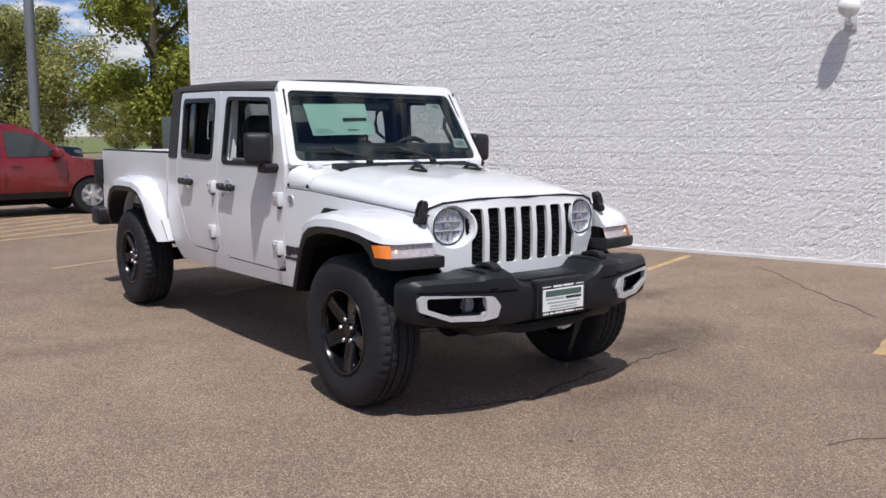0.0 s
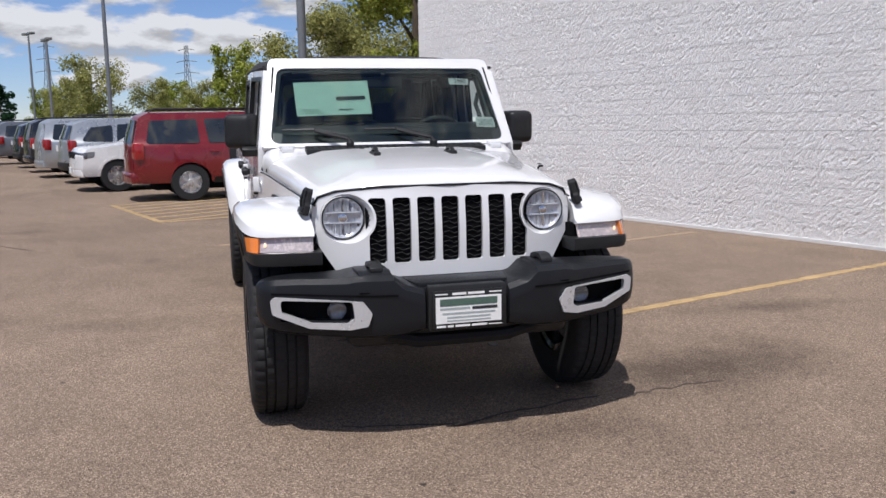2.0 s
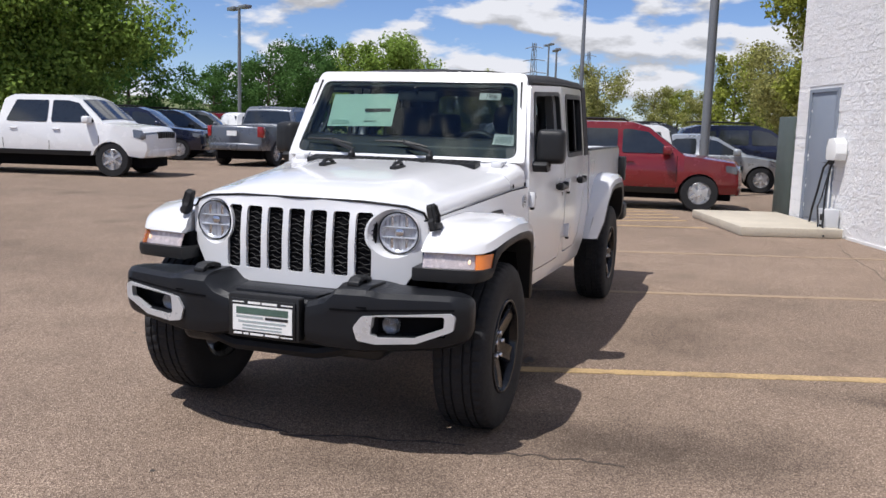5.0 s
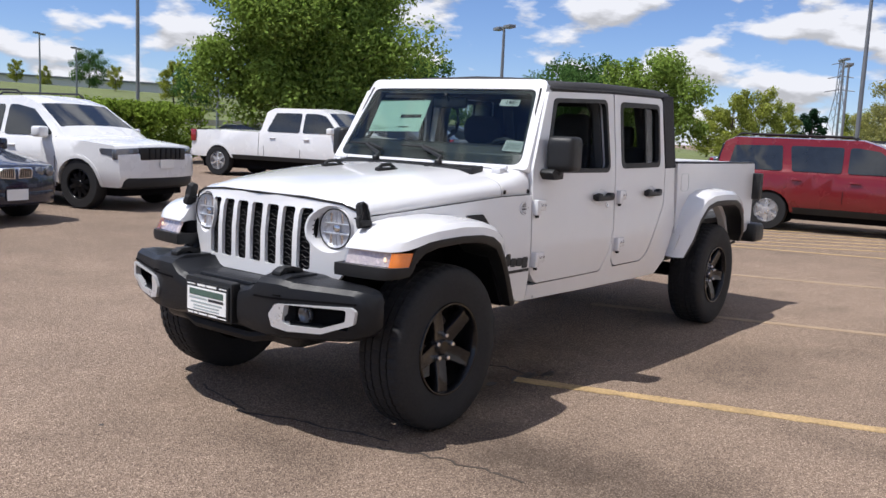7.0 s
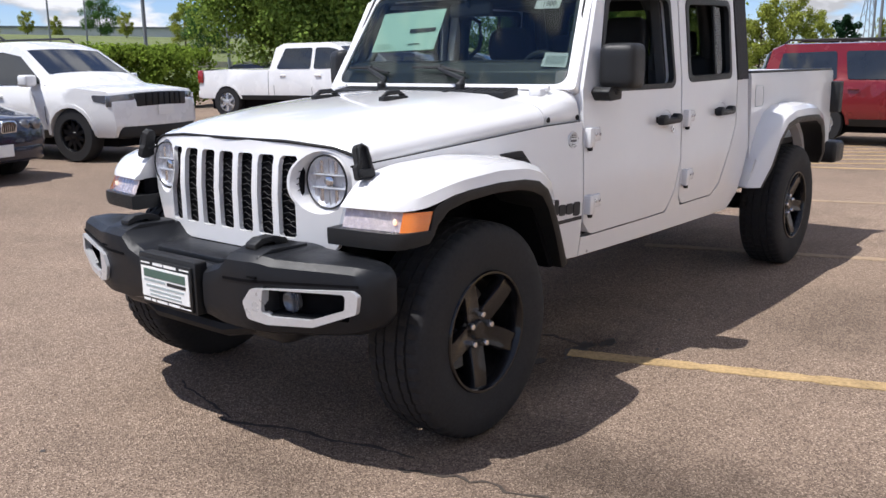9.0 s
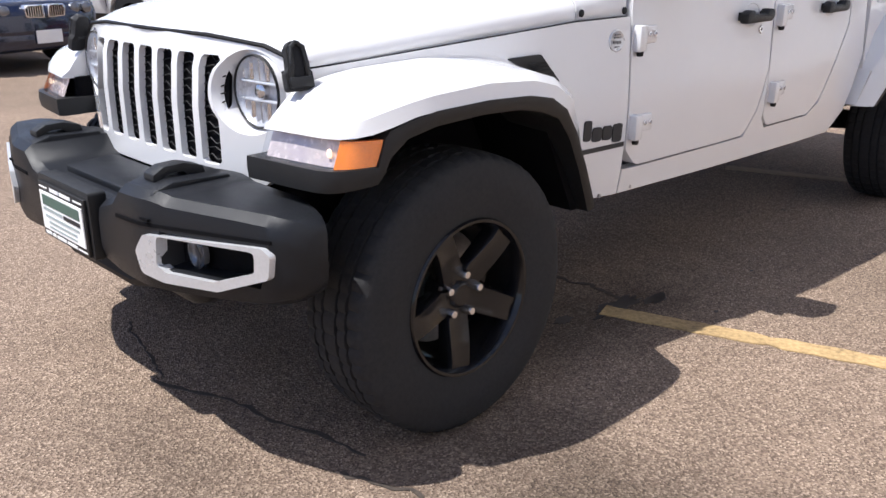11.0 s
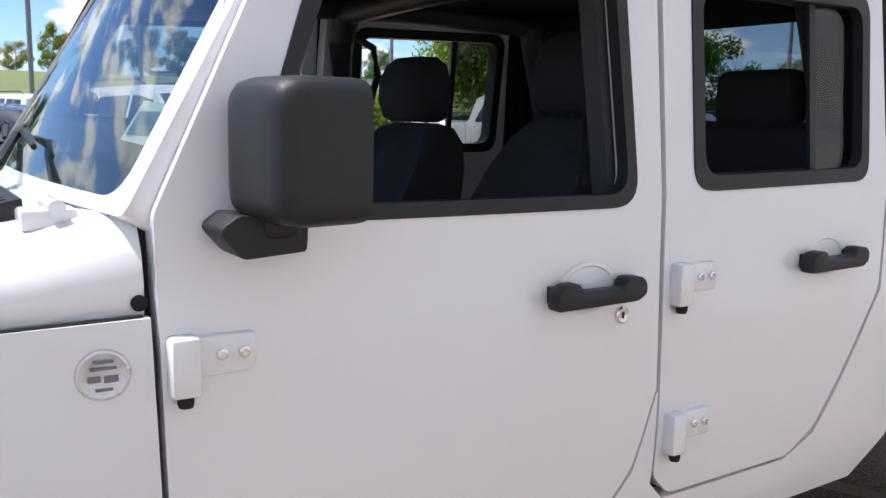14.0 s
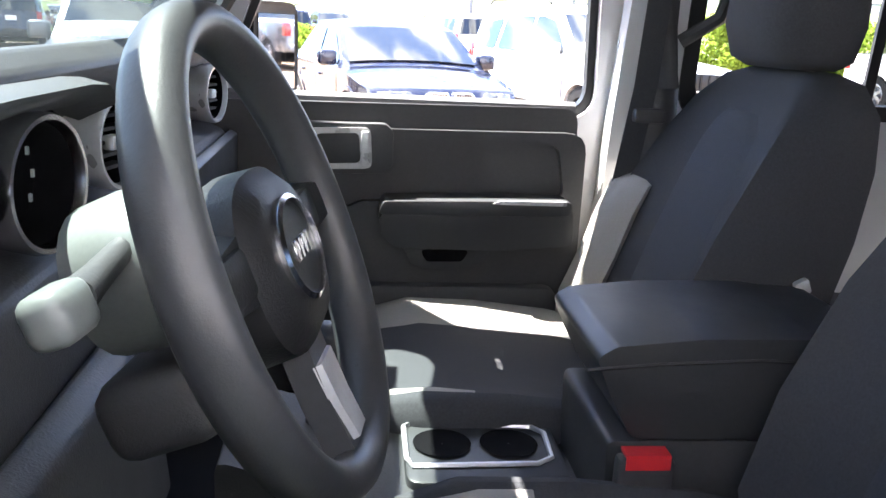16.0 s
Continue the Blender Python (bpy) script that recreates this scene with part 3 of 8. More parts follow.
part("plate", box(-0.06, 0.06, -0.03, 0.0, -0.10, 0.06, 0.01), SILVER, gl)
part("arm", tube([(0, -0.02, -0.02), (0, -0.12, -0.03), (0, -0.19, 0.03)], 0.022), SILVER, gl)
part("globe", lathe([(0.001, -0.11), (0.06, -0.095), (0.10, -0.05), (0.115, 0.0), (0.10, 0.05), (0.06, 0.095), (0.001, 0.11)], 20, "z"), PAPER, gl, "white globe").location = (0, -0.20, 0.13)


# ---- parked vehicles ----
def car_width(half, belt, length):
    def ymap(x, z):
        y = half - 0.05 * max(0.0, (0.62 - z) / 0.3) ** 2 - 0.012 * ((z - 0.8) / 0.3) ** 2
        if z > belt:
            y = half - 0.03 - (z - belt) * 0.30
        over = max(0.0, abs(x) - length * 0.30) / (length * 0.2)
        return y - 0.09 * over * over
    return ymap


def arch(cx, cz, r, n=9):
    return [(cx + r * math.cos(a), cz + r * math.sin(a)) for a in [math.pi * k / (n - 1) for k in range(n)]]


def wheel_plain(r, width, rim, m_rim, spokes=6):
    """A road wheel: tyre and a spoked rim, its outer face towards +y."""
    w = thing("wheel", Matrix(), "", "")
    part("tyre", lathe([(rim, -width / 2), (r - 0.02, -width / 2), (r, -width / 2 + 0.03), (r, width / 2 - 0.03), (r - 0.02, width / 2), (rim, width / 2), (rim - 0.01, width / 2 - 0.03), (rim - 0.01, -width / 2 + 0.03)], 32, closed=True), RUBBER, w)
    pieces = [lathe([(rim, width / 2 - 0.02), (rim - 0.02, width / 2 - 0.005), (rim - 0.03, width / 2 - 0.03), (rim - 0.03, 0.0), (0.03, 0.0), (0.03, -0.01), (rim, -0.02)], 32, closed=True)]
    for k in range(spokes):
        s = loft([[(-0.035, y, 0.05), (0.035, y, 0.05), (0.028, y - 0.004, rim - 0.02), (-0.028, y - 0.004, rim - 0.02)] for y in (0.01, width / 2 - 0.02)])
        pieces.append(moved(s, Matrix.Rotation(k * math.tau / spokes, 4, "Y")))
    pieces.append(lathe([(0.001, width / 2 - 0.012), (0.05, width / 2 - 0.012), (0.065, width / 2 - 0.03), (0.065, 0.0)], 16))
    part("rim", join_bm(*pieces), m_rim, w)
    return w


def shared_wheel(proto, parent, m, mirrored):
    """Another wheel on the same meshes, as a part of a vehicle."""
    w = new("wheel")
    w.empty_display_size = 0.1
    w.parent = parent
    w.matrix_local = m @ (Matrix.Rotation(math.pi, 4, "Z") if mirrored else Matrix())
    for nm, me in proto:
        o = new(nm, me)
        o.parent = w
    return w


SILVERRIM = surf("alloy_rim", (0.62, 0.62, 0.63), 0.3, 0.8, var=0.1, scale=9, fine=70)


def wheel_kit(r, width, rim, m_rim, spokes):
    w = wheel_plain(r, width, rim, m_rim, spokes)
    kids = [(c.name.split(".")[0], c.data) for c in w.children]
    for c in list(w.children):
        bpy.data.objects.remove(c)
    bpy.data.objects.remove(w)
    return kids


KITS = {}


def vehicle(name, shape, paint, at, heading, label, group="", plate=True, rim="silver", windows=CARTINT, front_plate=False, badge=False):
    """A parked road vehicle: body, glass, lamps, bumpers, handles and wheels from its side view."""
    L = shape
    v = thing(name, pose(at[0], at[1], 0, 0, 0, heading), label, L["kind"], group)
    wb, r, half, belt = L["wb"], L["r"], L["half"], L["belt"]
    ymap = car_width(half, belt, L["len"])
    ln = L["len"]

    def vp(nm, bm, material, parent, label="", sharp=38):
        """A part bent to the vehicle's round plan and crowned top."""
        wide = max(q.co.y for q in bm.verts) - min(q.co.y for q in bm.verts) > 0.3 * half
        if wide:
            for f in (-0.8, -0.55, -0.28, 0.0, 0.28, 0.55, 0.8):
                bmesh.ops.bisect_plane(bm, geom=bm.verts[:] + bm.edges[:] + bm.faces[:], plane_co=(0, f * half, 0), plane_no=(0, 1, 0))
        for q in bm.verts:
            x, y, z = q.co
            f = min(1.0, max(0.0, (abs(x) - ln * 0.27) / (ln * 0.21)))
            g = min(1.0, max(0.0, (z - 0.55) / 0.35))
            w = min(1.0, abs(y) / half)
            q.co = (x - math.copysign(0.20 * f * f * w ** 2.4, x), y, z - 0.045 * g * w * w)
        return part(nm, bm, material, parent, label, sharp)

    top = L["top"]
    fx, rx = wb / 2, -wb / 2
    ar = r + 0.06
    bottom = [(rx - ar, L["sill"])] + [(x, max(z, L["sill"])) for x, z in reversed(arch(rx, r, ar))] + [(rx + ar, L["sill"]), (fx - ar, L["sill"])] + [(x, max(z, L["sill"])) for x, z in reversed(arch(fx, r, ar))] + [(fx + ar, L["sill"])]
    body_line = []
    for q in rounded(top, L.get("round", 0.10), 3) + bottom:
        if not body_line or math.dist(q, body_line[-1]) > 0.004:
            body_line.append(q)
    body = vp("body", slab(body_line, ymap, [k * 0.35 for k in range(-9, 10)], [0.45, 0.62, 0.8, belt - 0.001, belt + 0.02, belt + 0.3], 0.045, 2), paint, v, sharp=50)
    vp("underbody", box(rx - ar - 0.25, fx + ar + 0.25, -half + 0.24, half - 0.24, 0.22, L["sill"] + 0.45), DARK, v)
    for s in (1, -1):
        for poly in L["win"]:
            vp("side_window", flip(skin(rounded(poly, 0.05, 3), ymap, 0.01, xs=[k * 0.35 for k in range(-9, 10)], zs=[belt + 0.02, belt + 0.15, belt + 0.3], lift=0.012), s), windows, v)
        for a, b in L["seams"]:
            vp("door_seam", flip(skin([(a[0] - 0.006, a[1]), (a[0] + 0.006, a[1]), (b[0] + 0.006, b[1]), (b[0] - 0.006, b[1])], ymap, 0.01, zs=[0.62, 0.8], lift=0.0025), s), DARK, v)
        for x in L["handles"]:
            vp("door_handle", flip(box(x - 0.09, x + 0.09, ymap(x, belt - 0.13) - 0.01, ymap(x, belt - 0.13) + 0.03, belt - 0.145, belt - 0.115, 0.01), s), paint if not L.get("darktrim") else PLASTIC, v)
        vp("sill_trim", flip(skin([(rx + ar + 0.02, L["sill"] - 0.02), (fx - ar - 0.02, L["sill"] - 0.02), (fx - ar - 0.02, L["sill"] + 0.10), (rx + ar + 0.02, L["sill"] + 0.10)], ymap, 0.02, xs=[-0.8, 0, 0.8], lift=0.008), s), L.get("cladding", PLASTIC), v)
        for cx in (fx, rx):
            lip = [(cx + (ar + o) * math.cos(a), r + (ar + o) * math.sin(a)) for o, seq in ((0.045, range(11)), (-0.012, range(10, -1, -1))) for a in [math.pi * k / 10 for k in seq]]
            vp("arch_lip", flip(skin([(x, max(z, L["sill"])) if k not in () else (x, z) for k, (x, z) in enumerate(lip)], ymap, 0.05, lift=0.012), s), L.get("cladding", paint), v)
        mx = L["mirror"]
        vp("door_mirror", flip(box(mx - 0.09, mx + 0.09, half - 0.02, half + 0.19, belt + 0.02, belt + 0.19, 0.04, 3), s), paint, v)
        vp("headlamp", flip(skin(rounded(L["lamp"], 0.03, 2), ymap, 0.03, lift=0.006), s), LENSCAR, v, "clear headlamp")
        nose = L["nose"]
        vp("headlamp_front", flip(box(nose - 0.12, nose + 0.006, half * L.get("grw", 0.50), half * (0.84 if badge else 0.95), L["lampz"] - L.get("lh", 0.07), L["lampz"] + 0.07, 0.02), s), LENSCAR, v, "clear headlamp")
        tail = L["tail"]
        vp("tail_lamp", flip(box(tail - 0.012, tail + 0.16, half * 0.78, half - 0.055, L["tailz"] - 0.16, L["tailz"] + 0.16, 0.02), s), REDLENS, v, "red tail lamp")
    if badge:
        for sg in (1, -1):
            kid = rounded([(sg * 0.02, L["lampz"] - 0.07), (sg * 0.24, L["lampz"] - 0.06), (sg * 0.26, L["lampz"] + 0.04), (sg * 0.22, L["lampz"] + 0.075), (sg * 0.03, L["lampz"] + 0.075)], 0.025, 3)
            kg = vp("kidney_grille", prism(kid, "x", L["nose"] - 0.05, L["nose"] + 0.045, 0.006), CHROME, v, "chrome-framed grille half")
            vp("grille_void", prism([((y - sg * 0.135) * 0.86 + sg * 0.135, (z - L["lampz"]) * 0.82 + L["lampz"]) for y, z in kid], "x", L["nose"], L["nose"] + 0.048), DARK, kg)
            for k in range(7):
                y = sg * (0.05 + 0.028 * k)
                vp("grille_slat", box(L["nose"] + 0.03, L["nose"] + 0.052, y - 0.005, y + 0.005, L["lampz"] - 0.052, L["lampz"] + 0.056), CHROME, kg)
            for yy in (0.44, 0.60):
                vp("round_headlamp", lathe([(0.062, L["nose"] - 0.04), (0.062, L["nose"] + 0.012), (0.05, L["nose"] + 0.022), (0.001, L["nose"] + 0.028)], 20, "x"), LENSCAR, v).location = (-0.05, sg * yy, L["lampz"] + 0.01)
    else:
      vp("grille", box(L["nose"] - 0.10, L["nose"] + 0.030, -half * L.get("grw", 0.50), half * L.get("grw", 0.50), L["lampz"] - L.get("grh", 0.09), L["lampz"] + 0.07, 0.02), PLASTIC, v)
    for k in range(0 if badge else 7):
        y = -half * 0.38 + k * half * 0.127
        vp("grille_bar", box(L["nose"] + 0.02, L["nose"] + 0.038, y - 0.012, y + 0.012, L["lampz"] - L.get("grh", 0.09) + 0.01, L["lampz"] + 0.06), FRAME, v)
    vp("front_bumper", box(L["nose"] - 0.10, L["nose"] + 0.035, -half * 0.84, half * 0.84, L["sill"] - 0.02, L["sill"] + 0.20, 0.05, 3), L.get("bumper", paint), v)
    vp("rear_bumper", box(L["tail"] - 0.06, L["tail"] + 0.12, -half * 0.86, half * 0.86, L["sill"], L["sill"] + 0.22, 0.05, 3), L.get("bumper", paint), v)
    for q in (L["screen"], L["back"]):
        (x0, z0), (x1, z1) = q[0], q[1]
        d = Vector((z1 - z0, 0, -(x1 - x0))).normalized() * (0.012 if x0 > 0 or L.get("pick") is None else 0.012)
        if (x0 > x1) == (d.x < 0):
            d = -d
        inset = 0.07
        ring = [(x0 + d.x, ymap(x0, z0) - inset, z0 + d.z), (x1 + d.x, ymap(x1, z1) - inset, z1 + d.z), (x1 + d.x, -ymap(x1, z1) + inset, z1 + d.z), (x0 + d.x, -ymap(x0, z0) + inset, z0 + d.z)]
        vp("windscreen" if x0 > x1 else "rear_window", loft([ring, [(p[0] - d.x * 1.4, p[1], p[2] - d.z * 1.4) for p in ring]]), windows, v)
    if L.get("fog"):
        for s in (1, -1):
            vp("fog_slot", flip(box(L["nose"] - 0.05, L["nose"] + 0.018, half * 0.60, half * 0.88, L["sill"] + 0.33, L["sill"] + 0.40, 0.01), s), DARK, v)
    if front_plate:
        vp("number_plate", box(L["nose"] + 0.045, L["nose"] + 0.057, -0.16, 0.16, L["sill"] + L.get("plate", 0.06), L["sill"] + L.get("plate", 0.06) + 0.14), PAPER, v)
    vp("rear_plate", box(L["tail"] - 0.07, L["tail"] - 0.055, -0.16, 0.16, L["tailz"] - 0.16, L["tailz"] - 0.01), PAPER, v)
    if L.get("rack"):
        for s in (1, -1):
            vp("roof_rail", tube([(0.0, s * (half - 0.28), L["roof"] + 0.0), (-0.1, s * (half - 0.28), L["roof"] + 0.06), (L["tail"] + 0.5, s * (half - 0.28), L["roof"] + 0.06), (L["tail"] + 0.4, s * (half - 0.28), L["roof"])], 0.018), PLASTIC, v)
    if L.get("bed"):
        b0, b1 = L["bed"]
        vp("bed_liner", box(b0, b1, -half + 0.13, half - 0.13, L["bedz"] - 0.02, L["bedz"] + 0.004), DARK, v)
    key = (r, rim)
    if key not in KITS:
        KITS[key] = wheel_kit(r, 0.24, r * 0.62, SILVERRIM if rim == "silver" else BLACKRIM, 6 if rim == "silver" else 10)
    for x in (fx, rx):
        for s in (1, -1):
            shared_wheel(KITS[key], v, pose(x, s * (half - 0.13), r), s < 0)
    return v


LENSCAR = surf("headlamp_glass", (0.16, 0.165, 0.18), 0.08, 0.5, var=0.3, scale=30, fine=90, coat=1.0)
RED = surf("dark_red_paint", (0.17, 0.007, 0.011), 0.25, 0.15, var=0.05, scale=2, fine=20, coat=0.7)
BLUE = surf("dark_blue_paint", (0.010, 0.014, 0.036), 0.22, 0.3, var=0.06, scale=2, fine=20, coat=0.8)
BLACKP = surf("black_car_paint", (0.012, 0.013, 0.016), 0.22, 0.2, var=0.1, scale=2, fine=20, coat=0.8)
SILVERP = surf("silver_car_paint", (0.42, 0.44, 0.46), 0.3, 0.6, var=0.05, scale=2, fine=20, coat=0.6)
GREYP = surf("grey_car_paint", (0.14, 0.15, 0.17), 0.3, 0.5, var=0.05, scale=2, fine=20, coat=0.6)
PEARL = surf("white_car_paint", (0.76, 0.76, 0.76), 0.25, var=0.02, scale=2, fine=20, coat=0.6)

SUV = dict(kind="car", wb=2.89, len=4.9, r=0.37, half=0.93, belt=1.14, sill=0.36, nose=2.30, tail=-2.60, lampz=0.86, tailz=1.02, roof=1.76, round=0.09,
           top=[(2.28, 0.36), (2.34, 0.55), (2.32, 0.86), (2.20, 1.02), (1.12, 1.14), (0.42, 1.66), (0.10, 1.76), (-2.20, 1.75), (-2.42, 1.66), (-2.60, 1.10), (-2.62, 0.55), (-2.58, 0.36)],
           win=[[(0.92, 1.18), (0.40, 1.58), (0.05, 1.63), (-0.10, 1.63), (-0.10, 1.17)], [(-0.20, 1.17), (-0.20, 1.63), (-1.12, 1.63), (-1.05, 1.17)], [(-1.22, 1.17), (-1.26, 1.63), (-2.22, 1.60), (-2.38, 1.17)]],
           screen=[(1.02, 1.21), (0.45, 1.63)], back=[(-2.585, 1.16), (-2.45, 1.60)], mirror=0.78, lamp=[(2.30, 0.80), (2.28, 0.95), (1.98, 0.98), (2.02, 0.84)],
           seams=[((0.98, 0.44), (0.98, 1.14)), ((-0.15, 0.44), (-0.15, 1.16)), ((-1.14, 0.85), (-1.14, 1.16))], handles=[0.05, -0.95], rack=True)
GCH = dict(SUV, grw=0.56, grh=0.13, lh=0.10, bumper=PLASTIC, fog=True, plate=0.30, wb=2.915, r=0.385, belt=1.10, nose=2.34, tail=-2.46, lampz=0.92,
           top=[(2.30, 0.36), (2.38, 0.52), (2.36, 0.88), (2.26, 1.04), (1.20, 1.13), (0.42, 1.64), (0.05, 1.74), (-1.80, 1.70), (-2.25, 1.58), (-2.44, 1.12), (-2.50, 0.60), (-2.44, 0.36)],
           win=[[(0.95, 1.15), (0.42, 1.54), (0.05, 1.60), (-0.12, 1.60), (-0.12, 1.14)], [(-0.22, 1.14), (-0.22, 1.60), (-1.10, 1.57), (-1.15, 1.14)], [(-1.25, 1.14), (-1.22, 1.56), (-1.80, 1.50), (-2.12, 1.16)]],
           screen=[(1.10, 1.18), (0.45, 1.61)], back=[(-2.42, 1.18), (-2.27, 1.54)], lamp=[(2.32, 0.86), (2.28, 0.99), (1.92, 1.00), (1.98, 0.91)])
SEDAN = dict(SUV, wb=2.72, len=4.5, r=0.32, half=0.87, belt=0.92, sill=0.26, nose=2.16, tail=-2.28, lampz=0.66, tailz=0.80, roof=1.42, rack=False, round=0.12,
             top=[(2.10, 0.26), (2.20, 0.42), (2.18, 0.64), (2.06, 0.76), (1.05, 0.93), (0.30, 1.34), (-0.10, 1.42), (-0.75, 1.40), (-1.50, 1.02), (-2.18, 0.98), (-2.30, 0.80), (-2.30, 0.45), (-2.20, 0.26)],
             win=[[(0.88, 0.96), (0.28, 1.28), (0.0, 1.33), (-0.15, 1.33), (-0.15, 0.95)], [(-0.23, 0.95), (-0.23, 1.33), (-0.72, 1.31), (-1.22, 0.99), (-1.22, 0.95)]],
             screen=[(0.98, 0.98), (0.32, 1.32)], back=[(-1.44, 1.05), (-0.80, 1.37)], mirror=0.75, lamp=[(2.15, 0.60), (2.10, 0.74), (1.80, 0.77), (1.86, 0.63)],
             seams=[((0.86, 0.34), (0.86, 0.93)), ((-0.19, 0.34), (-0.19, 0.95)), ((-1.15, 0.62), (-1.15, 0.95))], handles=[0.0, -1.0])
PICKUP = dict(SUV, kind="pickup", wb=4.18, len=6.2, r=0.41, half=0.98, belt=1.26, sill=0.50, nose=3.05, tail=-3.20, lampz=1.02, tailz=1.10, roof=1.93, rack=False,
              top=[(2.98, 0.46), (3.08, 0.66), (3.06, 1.05), (2.92, 1.20), (1.90, 1.28), (1.28, 1.82), (1.02, 1.91), (-0.35, 1.90), (-0.58, 1.80), (-0.70, 1.27), (-3.18, 1.25), (-3.20, 0.60), (-3.14, 0.50)],
              win=[[(1.72, 1.30), (1.25, 1.74), (1.0, 1.79), (0.62, 1.79), (0.62, 1.29)], [(0.52, 1.29), (0.52, 1.79), (-0.28, 1.78), (-0.50, 1.29)]],
              screen=[(1.82, 1.35), (1.30, 1.80)], back=[(-0.69, 1.36), (-0.60, 1.74)], mirror=1.55, lamp=[(3.02, 0.92), (2.98, 1.14), (2.70, 1.17), (2.74, 0.98)],
              seams=[((1.78, 0.56), (1.78, 1.28)), ((0.57, 0.56), (0.57, 1.28)), ((-0.55, 0.56), (-0.60, 1.28)), ((-0.74, 0.56), (-0.74, 1.25))], handles=[0.75, -0.30], bed=(-3.08, -0.80), bedz=1.25)
VAN = dict(SUV, wb=3.08, len=5.1, half=0.98, belt=1.12, sill=0.30, nose=2.42, tail=-2.62, lampz=0.78, roof=1.75, rack=False,
           top=[(2.36, 0.30), (2.46, 0.5), (2.40, 0.80), (2.20, 0.98), (1.55, 1.14), (0.55, 1.68), (0.15, 1.76), (-2.20, 1.74), (-2.45, 1.64), (-2.62, 1.10), (-2.66, 0.5), (-2.60, 0.30)],
           screen=[(1.42, 1.22), (0.60, 1.66)], mirror=1.0)
if True:
    red_car = vehicle("suv", SUV, RED, (-11.4, -0.20), 98, "dark red sport utility vehicle parked in the row", front_plate=False, badge=False)
    red_car.scale = (0.92, 0.92, 0.92)
    vehicle("suv", GCH, PEARL, (-2.68, -10.95), 105, "white sport utility vehicle with black wheels, parked nose out", rim="black", front_plate=True)
    vehicle("sedan", SEDAN, BLUE, (0.12, -9.85), 105, "dark blue sedan with twin chrome grilles, parked nose out", front_plate=True, badge=True)
    vehicle("pickup", PICKUP, PEARL, (-11.52, -14.33), 104, "white double-cab pickup parked across the lane")


def lot(name, shape, paint, u, w, heading, label, **kw):
    return vehicle(name, shape, paint, (u, w), heading, label, "cars in the far rows", **kw)


# the row that runs on behind the red one
row = []
row.append(lot("suv", SUV, PEARL, -14.49, -1.87, 285, "white sport utility vehicle parked nose out", front_plate=True))
row.append(lot("suv", GCH, SILVERP, -17.50, -2.42, 106, "silver sport utility vehicle parked in a row"))
row.append(lot("minivan", VAN, SILVERP, -20.41, -3.33, 106, "silver minivan parked in a row"))
row.append(lot("suv", SUV, BLACKP, -23.59, -4.24, 106, "black sport utility vehicle parked in a row"))
row.append(lot("suv", GCH, BLACKP, -26.96, -5.33, 106, "black sport utility vehicle parked in a row"))
row.append(lot("suv", SUV, GREYP, -30.60, -6.61, 106, "grey sport utility vehicle parked in a row"))
row.append(lot("sedan", SEDAN, RED, -41.34, -11.88, 20, "dark red sedan far off in the car park"))
row.append(lot("sedan", SEDAN, GREYP, -37.70, -10.52, 106, "grey sedan far off in the car park"))
for car in row:
    car.scale = (0.91, 0.91, 0.91)
# beyond the wall's corner
lot("sedan", SEDAN, SILVERP, -17.8, 1.0, 95, "light silver sedan parked beyond the red one")
lot("suv", GCH, BLUE, -24.5, 2.2, 100, "dark blue crossover parked in the far row")
lot("suv", SUV, BLACKP, -28.5, -1.0, 100, "black sport utility vehicle in the far row")
lot("sedan", SEDAN, RED, -33, 1.5, 100, "red sedan in the far row")
# the grey pickup and the van on the other side of the lane
lot("pickup", PICKUP, GREYP, -20.5, -13.1, 186, "grey pickup seen from behind across the lane")
lot("minivan", VAN, PEARL, -30, -18.5, 150, "white van far off across the lane")
# behind the white pickup and further out
lot("suv", SUV, BLUE, -19.5, -17.8, 114, "dark blue sport utility vehicle beside the white pickup")
lot("suv", GCH, BLACKP, -22.8, -18.8, 114, "black crossover in the row behind the pickup")
lot("suv", SUV, GREYP, -26.2, -20.0, 114, "grey sport utility vehicle in the row behind the pickup")
lot("suv", SUV, RED, -36, -24, 114, "dark red sport utility vehicle far off")
lot("sedan", SEDAN, BLACKP, -15.9, -21.6, 114, "dark sedan behind the white pickup")
lot("suv", GCH, GREYP, 2.85, -9.1, 105, "grey crossover parked beside the blue sedan")
lot("pickup", PICKUP, PEARL, 5.6, -8.6, 105, "white pickup parked nose out")
r9 = random.Random(5)
for k in range(9):
    lot(("suv", "sedan")[k % 2], (SUV, SEDAN, GCH)[k % 3], (BLACKP, SILVERP, GREYP, RED, PEARL, BLUE)[r9.randrange(6)], -2.5 + 2.9 * k, -27.5 - 0.6 * k, 284, "car in the second row of the car park")
for k in range(9):
    lot(("suv", "sedan")[k % 2], (GCH, SEDAN, SUV)[k % 3], (SILVERP, BLACKP, RED, GREYP, PEARL, BLUE)[r9.randrange(6)], -4 + 3.0 * k, -44 - 0.6 * k, 104, "car far off in the third row")


